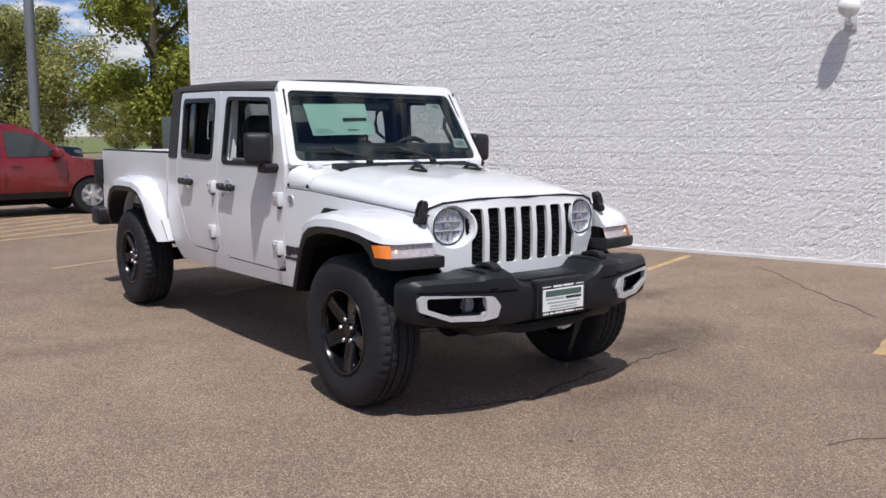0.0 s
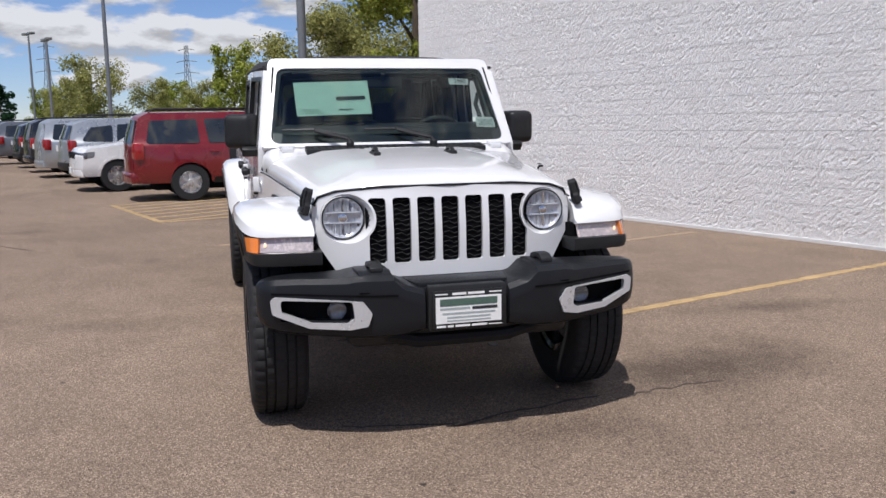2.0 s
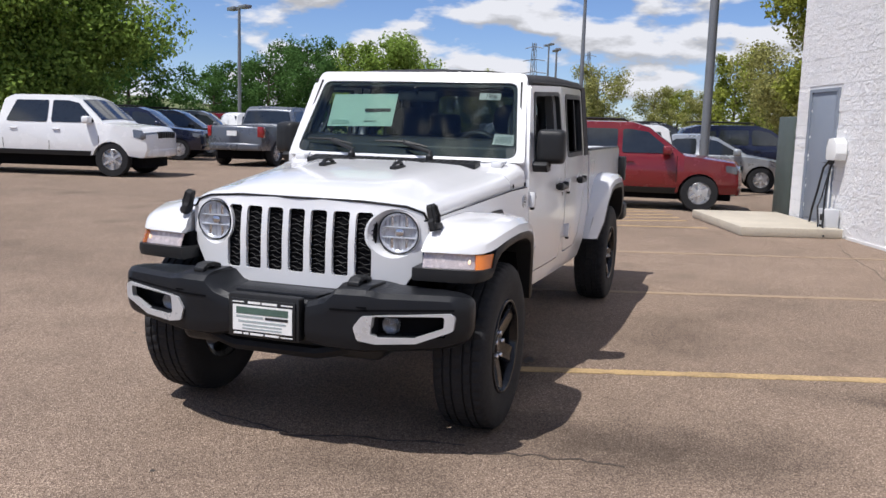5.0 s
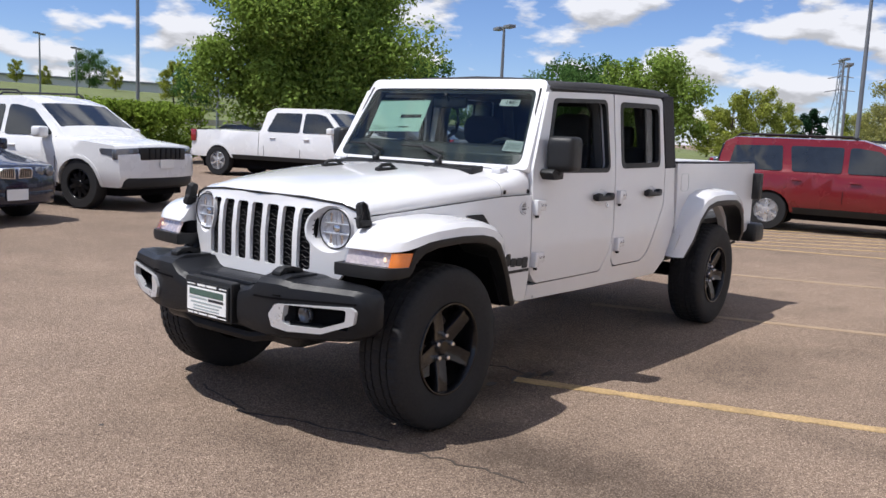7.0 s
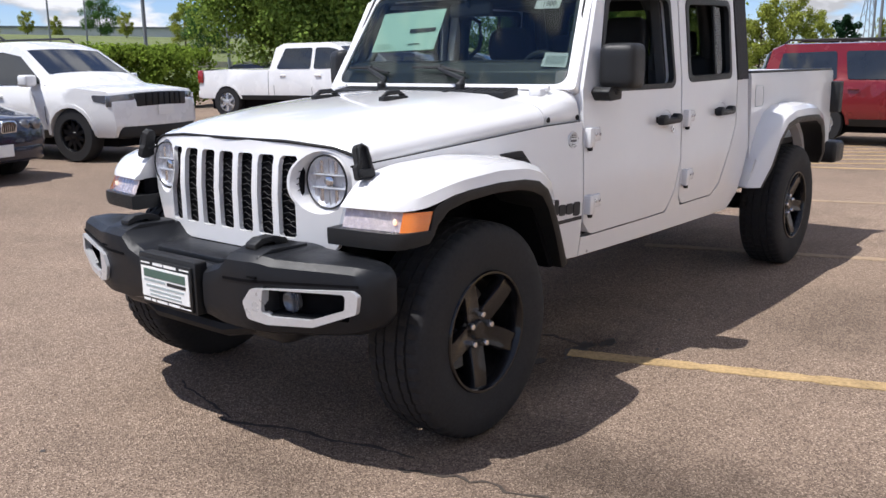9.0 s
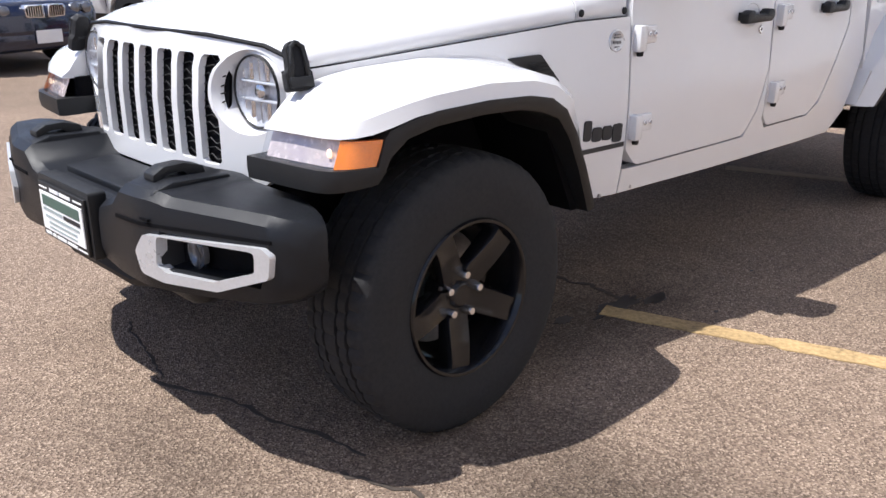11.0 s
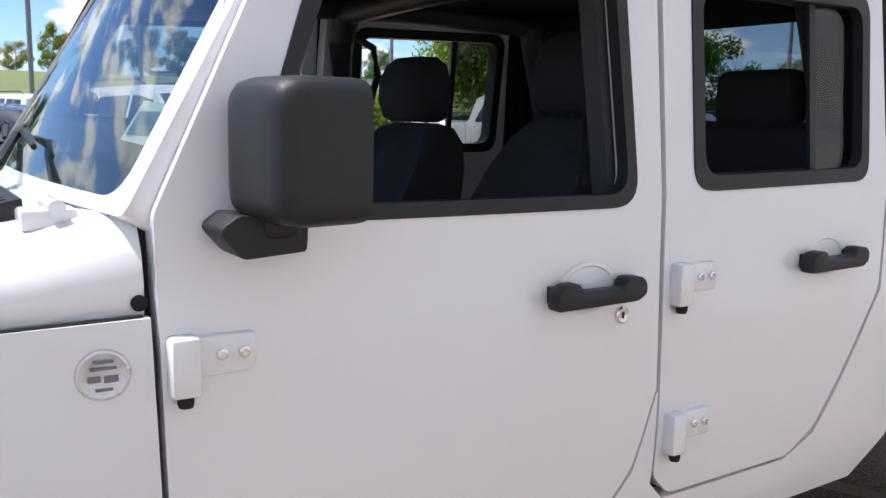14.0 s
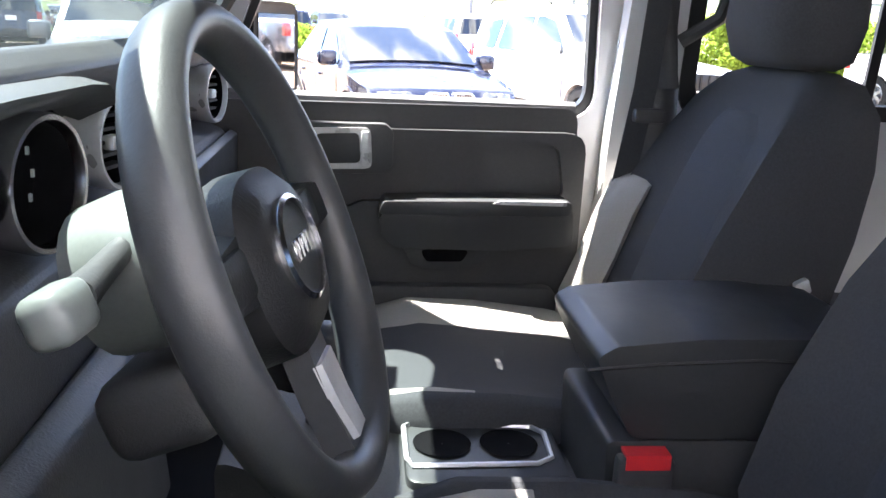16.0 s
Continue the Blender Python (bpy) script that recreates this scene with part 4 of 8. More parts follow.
# ---- lamp posts, pylons ----
def lamp_post(x, y, h, name="street_lamp", r=0.09, heads=2, turn=0):
    p = thing(name, pose(x, y, 0, 0, 0, turn), "tall dark metal car park lamp post with flat heads", "lamp post", "car park lamp posts")
    part("footing", lathe([(0.30, 0.0), (0.30, 0.7), (0.27, 0.75)], 16, "z"), CONCRETE, p)
    part("pole", lathe([(r, 0.75), (r, h * 0.6), (r * 0.72, h)], 12, "z"), POLE, p)
    for k in range(heads):
        s = 1 if k == 0 else -1
        part("arm", box(0.0, s * 0.35, -0.03, 0.03, h - 0.10, h - 0.04), POLE, p)
        part("head", box(s * 0.25, s * 0.95, -0.19, 0.19, h - 0.13, h + 0.03, 0.02), POLE, p, "flat dark lamp head")
    return p


def polar(x0, y0, az, d):
    return x0 + d * math.cos(radians(az)), y0 + d * math.sin(radians(az))


lamp_post(-14.5, 1.13, 11.0, r=0.10, turn=20)
lamp_post(-33.5, -5.05, 7.8, turn=20)
lamp_post(-58.0, -11.3, 7.2, turn=20)
lamp_post(-32.85, -22.25, 7.0, turn=60)
lamp_post(*polar(5.39, 2.23, -167.5, 78), 8.8, turn=30)
lamp_post(-20.24, -35.57, 10.5, turn=60)
lamp_post(*polar(4.89, 3.12, -127.8, 52), 5.2, turn=60)
lamp_post(*polar(4.89, 3.12, -117.5, 88), 8.8, turn=40)
lamp_post(*polar(4.89, 3.12, -119.5, 92), 8.0, turn=40)
lamp_post(*polar(1.9, 2.43, -105.0, 40), 10.0, turn=10)
lamp_post(*polar(0.5, 1.2, -97.0, 34), 10.0, turn=10)


def pylon(x, y, h, turn):
    p = thing("pylon", pose(x, y, 0, 0, 0, turn), "far grey lattice power pylon against the sky", "pylon", "power pylons")
    legs = [(sx, sy) for sx in (1, -1) for sy in (1, -1)]
    for sx, sy in legs:
        part("leg", tube([(3.2 * sx, 3.2 * sy, 0), (0.9 * sx, 0.9 * sy, h * 0.62), (0.5 * sx, 0.5 * sy, h)], 0.13, 4), POLE, p)
    for k in range(9):
        z0, z1 = h * k / 9, h * (k + 1) / 9
        f = lambda z: 3.2 - 2.3 * z / (h * 0.62) if z < h * 0.62 else 0.9 - 0.4 * (z - h * 0.62) / (h * 0.38)
        for a, b in (((1, 1), (-1, 1)), ((-1, -1), (1, -1)), ((1, -1), (1, 1)), ((-1, 1), (-1, -1))):
            part("brace", tube([(a[0] * f(z0), a[1] * f(z0), z0), (b[0] * f(z1), b[1] * f(z1), z1)], 0.07, 4), POLE, p)
    for z, w in ((h * 0.66, 5.5), (h * 0.80, 4.6), (h * 0.94, 3.8)):
        part("crossarm", tube([(-w, 0, z), (0, 0, z + 0.7), (w, 0, z)], 0.16, 4), POLE, p)
    return p


for az, d, h in ((-167.0, 330, 33), (-170.5, 420, 38), (172.4, 300, 40), (-178.5, 380, 34)):
    pylon(*polar(5.4, 1.0, az, d), h, az + 60)


# ---- trees, hedge, grass ----
def rise(x, y):
    """Height of the grass bank that climbs away beyond the hedge."""
    return 5.4 * min(1.0, max(0.0, -y - 46.0) / 60.0) ** 0.9



def leaf_mesh(name, centres, count, spread, size, material, seed):
    """A crown of many small leaves gathered round the clump centres."""
    r1 = np.random.RandomState(seed)
    c = np.array([centres[i] for i in r1.randint(0, len(centres), count)], float)
    off = r1.normal(size=(count, 3))
    off /= np.linalg.norm(off, axis=1)[:, None]
    p = c[:, :3] + off * (c[:, 3:4] * spread * (r1.rand(count, 1) ** 0.45))
    n = off + r1.normal(scale=0.7, size=(count, 3)) + (0, 0, 0.35)
    n /= np.linalg.norm(n, axis=1)[:, None]
    u = np.cross(n, r1.normal(size=(count, 3)))
    u /= np.linalg.norm(u, axis=1)[:, None]
    w = np.cross(n, u)
    s = size * (0.6 + 0.8 * r1.rand(count, 1))
    quad = np.stack([p - u * s, p - w * s * 0.6 + n * s * 0.15, p + u * s, p + w * s * 0.6 + n * s * 0.15], 1).reshape(-1, 3)
    me = bpy.data.meshes.new(name)
    me.from_pydata(quad.tolist(), [], np.arange(count * 4).reshape(-1, 4).tolist())
    me.materials.append(material)
    return me


def tree(name, x, y, h, crown_r, crown_low, leaf, count, size, seed, label, trunk_r=0.16, slim=1.0, stems=1):
    r1 = random.Random(seed)
    t = thing(name, pose(x, y, rise(x, y), 0, 0, r1.uniform(0, 360)), label, "tree", "trees round the car park")
    centres, wood = [], []
    for st in range(stems):
        lean = Vector((r1.uniform(-0.25, 0.25), r1.uniform(-0.25, 0.25), 0)) * (0.6 if stems == 1 else 3.0)
        trunk = [Vector((0, 0, 0)) + lean * (z / h) + Vector((r1.uniform(-0.05, 0.05), r1.uniform(-0.05, 0.05), z)) for z in (0.0, h * 0.12, h * 0.3, h * 0.55, h * 0.8, h * 0.95)]
        wood.append(tube(trunk, [trunk_r * 1.25, trunk_r, trunk_r * 0.85, trunk_r * 0.55, trunk_r * 0.28, 0.02], 8))
        limbs = 13 if stems == 1 else 9
        for k in range(limbs):
            f = crown_low + (0.92 - crown_low) * (k + 0.5) / limbs
            z = h * f
            a = k * 2.4 + r1.uniform(-0.4, 0.4)
            prof = math.sin(math.pi * min(1.0, max(0.06, (f - crown_low) / (1.04 - crown_low))) ** 0.75) ** 0.6
            reach = crown_r * prof * r1.uniform(0.70, 1.08)
            base = lean * f + Vector((0, 0, z * 0.86))
            tip = lean * f + Vector((math.cos(a) * reach, math.sin(a) * reach * slim, z + r1.uniform(0.0, 0.08) * h))
            mid = (base + tip) / 2 + Vector((0, 0, r1.uniform(-0.02, 0.05) * h))
            wood.append(tube([base, mid, tip], [trunk_r * 0.40, trunk_r * 0.24, 0.015], 6))
            for q, rr in ((tip, 0.36), (mid.lerp(tip, 0.5), 0.40), (mid, 0.34), (tip + Vector((r1.uniform(-1, 1), r1.uniform(-1, 1), r1.uniform(-0.5, 0.9))) * crown_r * 0.28, 0.26)):
                centres.append((q.x, q.y, q.z, crown_r * rr * r1.uniform(0.65, 1.15)))
        if stems > 1:
            for k in range(26):
                a, f = r1.uniform(0, 2 * math.pi), r1.uniform(crown_low + 0.05, 0.92)
                q = crown_r * math.sqrt(r1.random()) * 0.72
                centres.append((q * math.cos(a), q * math.sin(a), h * f, crown_r * r1.uniform(0.18, 0.32)))
        top = lean + Vector((0, 0, h * 0.93))
        centres.append((top.x, top.y, top.z, crown_r * 0.28))
    part("trunk", join_bm(*wood), BARK, t)
    crown = new("crown", leaf_mesh("crown", centres, count, 1.0, size, leaf, seed))
    crown.parent = t
    return t


bt = polar(5.1, 2.9, -134.2, 36)
tree("tree", bt[0], bt[1], 9.0, 4.2, 0.13, LEAF, 115000, 0.085, 21, "broad leafy green tree on the verge", 0.20, stems=3)
tb = polar(5.72, -0.03, -159.6, 52)
tree("tree", tb[0], tb[1], 6.6, 3.2, 0.22, LEAF, 18000, 0.10, 22, "round leafy green tree beside the lane", 0.18)
tree("tree", -15.44, 4.02, 7.4, 1.75, 0.20, LEAFNEW, 30000, 0.055, 23, "slender tree with yellow-green spring leaves", 0.14)
tree("tree", -42.3, 6.17, 7.3, 4.1, 0.10, LEAFBUD, 42000, 0.085, 24, "tree with thin brownish spring leaves", 0.15)
master = tree("tree", *polar(5.4, 2, -141, 75), 8.0, 4.0, 0.12, LEAFDARK, 12000, 0.13, 26, "leafy dark green tree in the far tree line", 0.18)
young = tree("tree", *polar(5.4, 2, -163, 85), 6.5, 2.3, 0.10, LEAFNEW, 8000, 0.11, 27, "young light green tree in the far tree line", 0.12)
bare = tree("tree", *polar(5.4, 2, -171, 80), 7.0, 3.0, 0.10, LEAFBUD, 11000, 0.10, 28, "half-bare tree with budding leaves", 0.12)
pine = tree("tree", *polar(5.4, 2, -166.2, 90), 5.2, 1.5, 0.05, PINE, 3000, 0.15, 29, "small dark conifer in the far tree line", 0.12)
r4 = random.Random(8)
spots = [(-146, 80, master), (-149.5, 90, master), (-152, 95, master), (-153.5, 85, master), (-156.5, 90, young), (-160, 100, young), (-161.5, 82, young), (-164.5, 95, young), (-168.5, 90, young), (-169.8, 84, bare), (-174.5, 84, bare), (-176, 92, young), (-177.5, 84, bare), (-179.5, 80, young), (178.5, 95, young), (176, 90, bare), (174, 96, young), (171, 85, bare), (168, 62, bare), (166, 80, young), (-137, 90, master), (-131, 110, young), (-127, 95, master), (-125.5, 105, young), (-122, 120, young), (-120.5, 130, master), (-118, 140, young), (-116.5, 125, young), (-114.5, 135, bare), (-112.5, 130, young), (-110.5, 95, master), (-108, 130, young), (-106, 120, young), (-103.5, 130, master), (-101, 125, young), (-99, 120, bare), (-96.5, 130, young), (-94, 120, young), (-91, 115, master), (-88, 125, young), (-85, 120, young), (-82, 100, bare), (-78, 110, young), (-74, 120, master), (-70, 110, young)]
for az, d, src in spots:
    x, y = polar(5.0, 2.0, az, d)
    s = r4.uniform(0.75, 1.2) * (0.5 if -124 < az < -111 else 0.7 if -128 < az < -124 or src is bare else 1.0)
    ob = copy_thing(src, pose(x, y, rise(x, y), 0, 0, r4.uniform(0, 360)))
    ob.scale = (s, s, s * r4.uniform(0.85, 1.15))


def hedge(x0, x1, y0, y1, h, count, seed):
    r1 = np.random.RandomState(seed)
    cs = []
    for k in range(90):
        x, y = r1.uniform(x0, x1), r1.uniform(y0, y1)
        cs.append((x, y, r1.uniform(0.3, h - 0.25), 0.42))
    for k in range(70):
        cs.append((r1.uniform(x0, x1), r1.uniform(y0, y1), h - 0.22 + r1.uniform(-0.1, 0.1), 0.30))
    ob = new("hedge", leaf_mesh("hedge", cs, count, 1.0, 0.07, LEAFHEDGE, seed))
    return tagged(ob, "trimmed bright green hedge along the verge", "hedge", kind="stuff")


hedge(-14.0, -9.0, -23.6, -21.8, 1.95, 20000, 31)
hedge(1.5, 6.0, -24.5, -23.2, 1.2, 6000, 32)
for name, x0, x1, y0, y1 in (("verge", -30, 60, -42, -33), ("verge", -420, -66, -60, 120), ("verge", -64, -28, -44, -26)):
    solo(name, box(x0, x1, y0, y1, 0.0, 0.12, 0.03), GRASS, "mown grass verge beyond the car park", "grass", kind="structure")


def bank():
    """The grass rises beyond the far rows: one sheet with a skirt."""
    bm = bmesh.new()
    xs_ = [-130 + 12 * i for i in range(29)]
    ys_ = [-44 - 6 * k for k in range(14)] + [-140, -180, -260, -400]
    grid = [[bm.verts.new((x, y, 0.03 + rise(x, y) + 0.05 * noise.noise((x * 0.05, y * 0.05, 3.0)) * min(1.0, (-44 - y) / 12))) for x in xs_] for y in ys_]
    for r0, r1_ in zip(grid, grid[1:]):
        for i in range(len(xs_) - 1):
            bm.faces.new((r0[i], r0[i + 1], r1_[i + 1], r1_[i]))
    return bm


solo("grass_bank", bank(), GRASS, "long grass bank rising beyond the car park", "grass", kind="structure")
rd_pts = [(-70 + 8 * i, -58 - 0.04 * i * i) for i in range(18)]
solo("far_path", loft([[(x, y - 1.6, 0.35 + rise(x, y)), (x, y + 1.6, 0.35 + rise(x, y)), (x, y + 1.6, rise(x, y) - 0.3), (x, y - 1.6, rise(x, y) - 0.3)] for x, y in rd_pts]), CONCRETE, "pale road along the grass bank", "road", kind="structure")


def warehouse(x, y, turn, length):
    """A long pale building far behind the bank."""
    w = thing("warehouse", pose(x, y, 4.8, 0, 0, turn), "long pale grey warehouse far beyond the grass", "building")
    part("wall", box(-length / 2, length / 2, -10, 10, -5.0, 4.2), CONCRETEPALE, w)
    part("roof", box(-length / 2 - 0.4, length / 2 + 0.4, -10.4, 10.4, 4.2, 4.6), POLE, w)
    for k in range(int(length / 8)):
        part("window", box(-length / 2 + 3 + 8 * k, -length / 2 + 8 + 8 * k, 9.95, 10.06, 1.8, 3.2), CARTINT, w)
    return w


warehouse(*polar(4.9, 3.1, -118.5, 205), 155, 90)


# ---- the white pickup ----
truck = thing("pickup_truck", Matrix(), "white four-door off-road pickup with a black soft top, standing on asphalt", "pickup")
AX, RT = 1.7435, 0.398  # axle's distance from the middle, tyre radius


def ys(x, z):
    """Half width of the body side: it swells over the doors, narrows over the engine and leans in above the belt."""
    y = 0.768 + 0.020 * min(1.0, max(0.0, (0.9 - x) / 0.7)) - 0.012 * min(1.0, max(0.0, (-0.5 - x) / 0.55))
    if x > 0.90:
        y -= (x - 0.90) * 0.137
    if z > 1.235:
        return y - 0.012 - (z - 1.235) * (0.155 - 0.055 * min(1.0, max(0.0, (0.65 - x) / 0.65)))
    y -= 0.012 * max(0.0, (z - 0.85) / 0.385)
    return y - 0.022 * max(0.0, (0.80 - z) / 0.27) ** 2


ZCUT = [0.60, 0.68, 0.76, 0.84, 0.95, 1.05, 1.15, 1.235, 1.4]

LAMPSILVER = surf("lamp_silver", (0.62, 0.63, 0.66), 0.32, 0.25, var=0.12, scale=30, fine=150)
WARMLENS = surf("warm_lens", (0.72, 0.60, 0.55), 0.25, 0.2, var=0.15, scale=40, fine=200, coat=0.8)
PALEINK = surf("pale_green_ink", (0.30, 0.46, 0.38), 0.6, var=0.2, scale=30, fine=200)
GREYP2 = surf("badge_grey", (0.16, 0.16, 0.17), 0.5, var=0.2, scale=30, fine=200)
PLATEINK = surf("dark_green_ink", (0.07, 0.12, 0.095), 0.6, var=0.3, scale=30, fine=200)
# chassis
part("frame_rails", join_bm(*[box(-2.7, 2.3, s * 0.42 - 0.05, s * 0.42 + 0.05, 0.46, 0.60, 0.01) for s in (1, -1)]), FRAME, truck)
part("floor_pan", box(-2.68, 1.30, -0.70, 0.70, 0.56, 0.62), FRAME, truck)
part("engine_block", box(1.30, 2.08, -0.52, 0.52, 0.48, 1.00, 0.03), DARK, truck)
for x in (AX, -AX):
    part("axle", tube([(x, -0.74, RT), (x, -0.25, RT), (x, 0.25, RT), (x, 0.74, RT)], [0.05, 0.055, 0.055, 0.05], 12), FRAME, truck)
    part("differential", lathe([(0.001, -0.13), (0.09, -0.10), (0.13, 0.0), (0.09, 0.10), (0.001, 0.13)], 16, "x"), FRAME, truck).location = (x, -0.15, RT)
    for s in (1, -1):
        part("damper", tube([(x - 0.15, s * 0.55, 0.34), (x - 0.05, s * 0.52, 0.75)], 0.03, 8), FRAME, truck)
        part("control_arm", tube([(x - 0.05, s * 0.50, 0.36), (x - 0.75 if x > 0 else x + 0.75, s * 0.40, 0.48)], 0.028, 8), FRAME, truck)
part("exhaust", tube([(0.9, -0.3, 0.50), (-1.2, -0.35, 0.48), (-2.2, -0.55, 0.52), (-2.75, -0.60, 0.50)], 0.035, 10), FRAME, truck)
part("fuel_tank", box(-1.0, 0.3, 0.10, 0.40, 0.40, 0.60, 0.04, 3), FRAME, truck)
part("skid_bar", tube([(2.30, -0.5, 0.50), (2.36, -0.2, 0.44), (2.36, 0.2, 0.44), (2.30, 0.5, 0.50)], 0.03, 8), FRAME, truck)
part("underbumper", box(2.12, 2.36, -0.50, 0.50, 0.42, 0.58, 0.05, 3), PLASTIC, truck)


# wheels
def tread(i, k):
    """Cuts across the ribs of the tread and its shoulders."""
    if i in (4, 5, 6, 21, 22, 23):
        return -0.006 if k % 4 == 0 else 0.0
    if i in (9, 10, 17, 18):
        return -0.005 if (k + (2 if i > 14 else 0)) % 4 == 1 else 0.0
    if i in (13, 14):
        return -0.004 if k % 5 == 0 else 0.0
    return 0.0


def truck_wheel():
    w = 0.125
    half = [(0.222, w - 0.012), (0.30, w + 0.004), (0.355, w), (0.378, w - 0.010), (0.387, w - 0.018), (0.393, 0.097), (0.396, 0.070), (0.386, 0.069), (0.386, 0.061), (0.397, 0.060), (0.398, 0.032), (0.387, 0.031), (0.387, 0.023), (0.398, 0.022)]
    prof = [(r_, -y) for r_, y in half] + [(r_, y) for r_, y in reversed(half)]
    meshes = {}
    meshes["tyre"] = finish(lathe(prof, 200, closed=True, wobble=tread), "tyre", RUBBER, 30)
    barrel = lathe([(0.226, w - 0.010), (0.222, w - 0.003), (0.214, w - 0.004), (0.207, w - 0.016), (0.200, w - 0.05), (0.195, -w + 0.03), (0.222, -w + 0.02), (0.222, -w + 0.01), (0.226, -w + 0.012)], 64, closed=True)
    meshes["rim"] = finish(barrel, "rim", BLACKRIM)
    arm = []
    for k in range(5):
        rings = []
        for r_, half_, y0, y1 in ((0.035, 0.036, 0.040, 0.072), (0.075, 0.045, 0.042, 0.078), (0.13, 0.044, 0.050, 0.094), (0.175, 0.042, 0.056, 0.104), (0.209, 0.043, 0.060, 0.106)):
            rings.append([(-half_, y0, r_), (-half_, y1 - 0.014, r_), (-half_ + 0.008, y1, r_), (-half_ + 0.018, y1 - 0.001, r_), (0.0, y1 - 0.005, r_), (half_ - 0.018, y1 - 0.001, r_), (half_ - 0.008, y1, r_), (half_, y1 - 0.014, r_), (half_, y0, r_)])
        arm.append(moved(loft(rings), Matrix.Rotation((k + 0.5) * math.tau / 5 + 0.28, 4, "Y")))
    arm.append(lathe([(0.001, 0.083), (0.030, 0.083), (0.036, 0.078), (0.040, 0.070), (0.085, 0.066), (0.090, 0.050), (0.090, 0.02), (0.001, 0.02)], 32))
    meshes["spokes"] = finish(join_bm(*arm), "spokes", BLACKRIM)
    nut = lathe([(0.013, 0.06), (0.013, 0.088), (0.010, 0.094), (0.001, 0.095)], 10)
    meshes["lug_nut"] = finish(nut, "lug_nut", CHROME)
    meshes["brake_disc"] = finish(lathe([(0.165, -0.035), (0.165, -0.015), (0.10, -0.015), (0.09, 0.015), (0.001, 0.015), (0.001, -0.035)], 32), "brake_disc", STEEL)
    return meshes


WHEEL = truck_wheel()
for x in (AX, -AX):
    for s in (1, -1):
        w = new("wheel")
        w.empty_display_size = 0.1
        w.parent = truck
        w.matrix_local = pose(x, s * 0.764, RT) @ Matrix.Rotation(0.35 * s + x, 4, "Y") @ (Matrix.Rotation(math.pi, 4, "Z") if s < 0 else Matrix())
        w["label"] = "black five-spoke wheel with an all-terrain tyre"
        for nm in ("tyre", "rim", "spokes", "brake_disc"):
            o = new(nm, WHEEL[nm])
            o.parent = w
        for k in range(5):
            o = new("lug_nut", WHEEL["lug_nut"])
            o.parent = w
            a = k * math.tau / 5 + 0.28
            o.location = (0.060 * math.sin(a), 0, 0.060 * math.cos(a))

# front fender sides, engine bay sides, sill and rear cab side
FENDER = [(0.892, 1.096), (1.14, 1.088), (1.5, 1.058), (1.9, 1.026), (2.09, 1.012), (2.09, 0.96), (1.80, 0.995), (1.56, 0.975), (1.37, 0.88), (1.20, 0.60), (1.15, 0.512), (0.98, 0.504), (0.878, 0.502)]
CABSIDE = [(0.872, 0.502), (-0.85, 0.480), (-0.98, 0.57), (-1.085, 0.83), (-1.045, 1.235), (-0.874, 1.235), (-0.868, 0.975), (-0.635, 0.648), (-0.53, 0.602), (-0.125, 0.602), (-0.0815, 0.645), (-0.0815, 0.84), (-0.078, 0.84), (-0.026, 0.685), (0.055, 0.588), (0.81, 0.585), (0.872, 0.589)]
FDOOR = [(0.884, 1.235), (0.662, 1.672), (-0.066, 1.702), (-0.072, 1.235), (-0.076, 0.85), (-0.02, 0.69), (0.06, 0.595), (0.80, 0.593), (0.874, 0.66)]
FWIN = [(0.748, 1.236), (0.592, 1.618), (0.040, 1.642), (0.014, 1.234)]
RDOOR = [(-0.082, 1.702), (-0.838, 1.716), (-0.864, 1.235), (-0.858, 0.98), (-0.628, 0.662), (-0.535, 0.610), (-0.14, 0.610), (-0.088, 0.66)]
RWIN = [(-0.180, 1.642), (-0.766, 1.656), (-0.760, 1.262), (-0.182, 1.254)]


def scaled_in(poly, d):
    """The outline drawn in by about d towards its middle."""
    cx = sum(p[0] for p in poly) / len(poly)
    cz = sum(p[1] for p in poly) / len(poly)
    return [(x + (d if x < cx else -d), z + (d if z < cz else -d)) for x, z in poly]


def hinge(s, x, z, parent):
    y = ys(x, z)
    h = part("hinge", flip(join_bm(box(x - 0.105, x - 0.005, y - 0.01, y + 0.012, z - 0.030, z + 0.030, 0.008), box(x - 0.020, x + 0.022, y - 0.01, y + 0.030, z - 0.052, z + 0.034, 0.008)), s), WHITE, parent, "white external door hinge")
    for dx in (-0.085, -0.052):
        part("bolt", flip(lathe([(0.0085, y + 0.010), (0.0085, y + 0.017), (0.005, y + 0.018), (0.005, y + 0.014), (0.001, y + 0.014)], 12), s), CHROME, h).location = (x + dx, 0, z + 0.002)
    part("pin", flip(lathe([(0.010, z - 0.066), (0.012, z - 0.060), (0.012, z - 0.050)], 10, "z"), s), FRAME, h).location = (x + 0.001, s * (y + 0.016), 0)
    return h


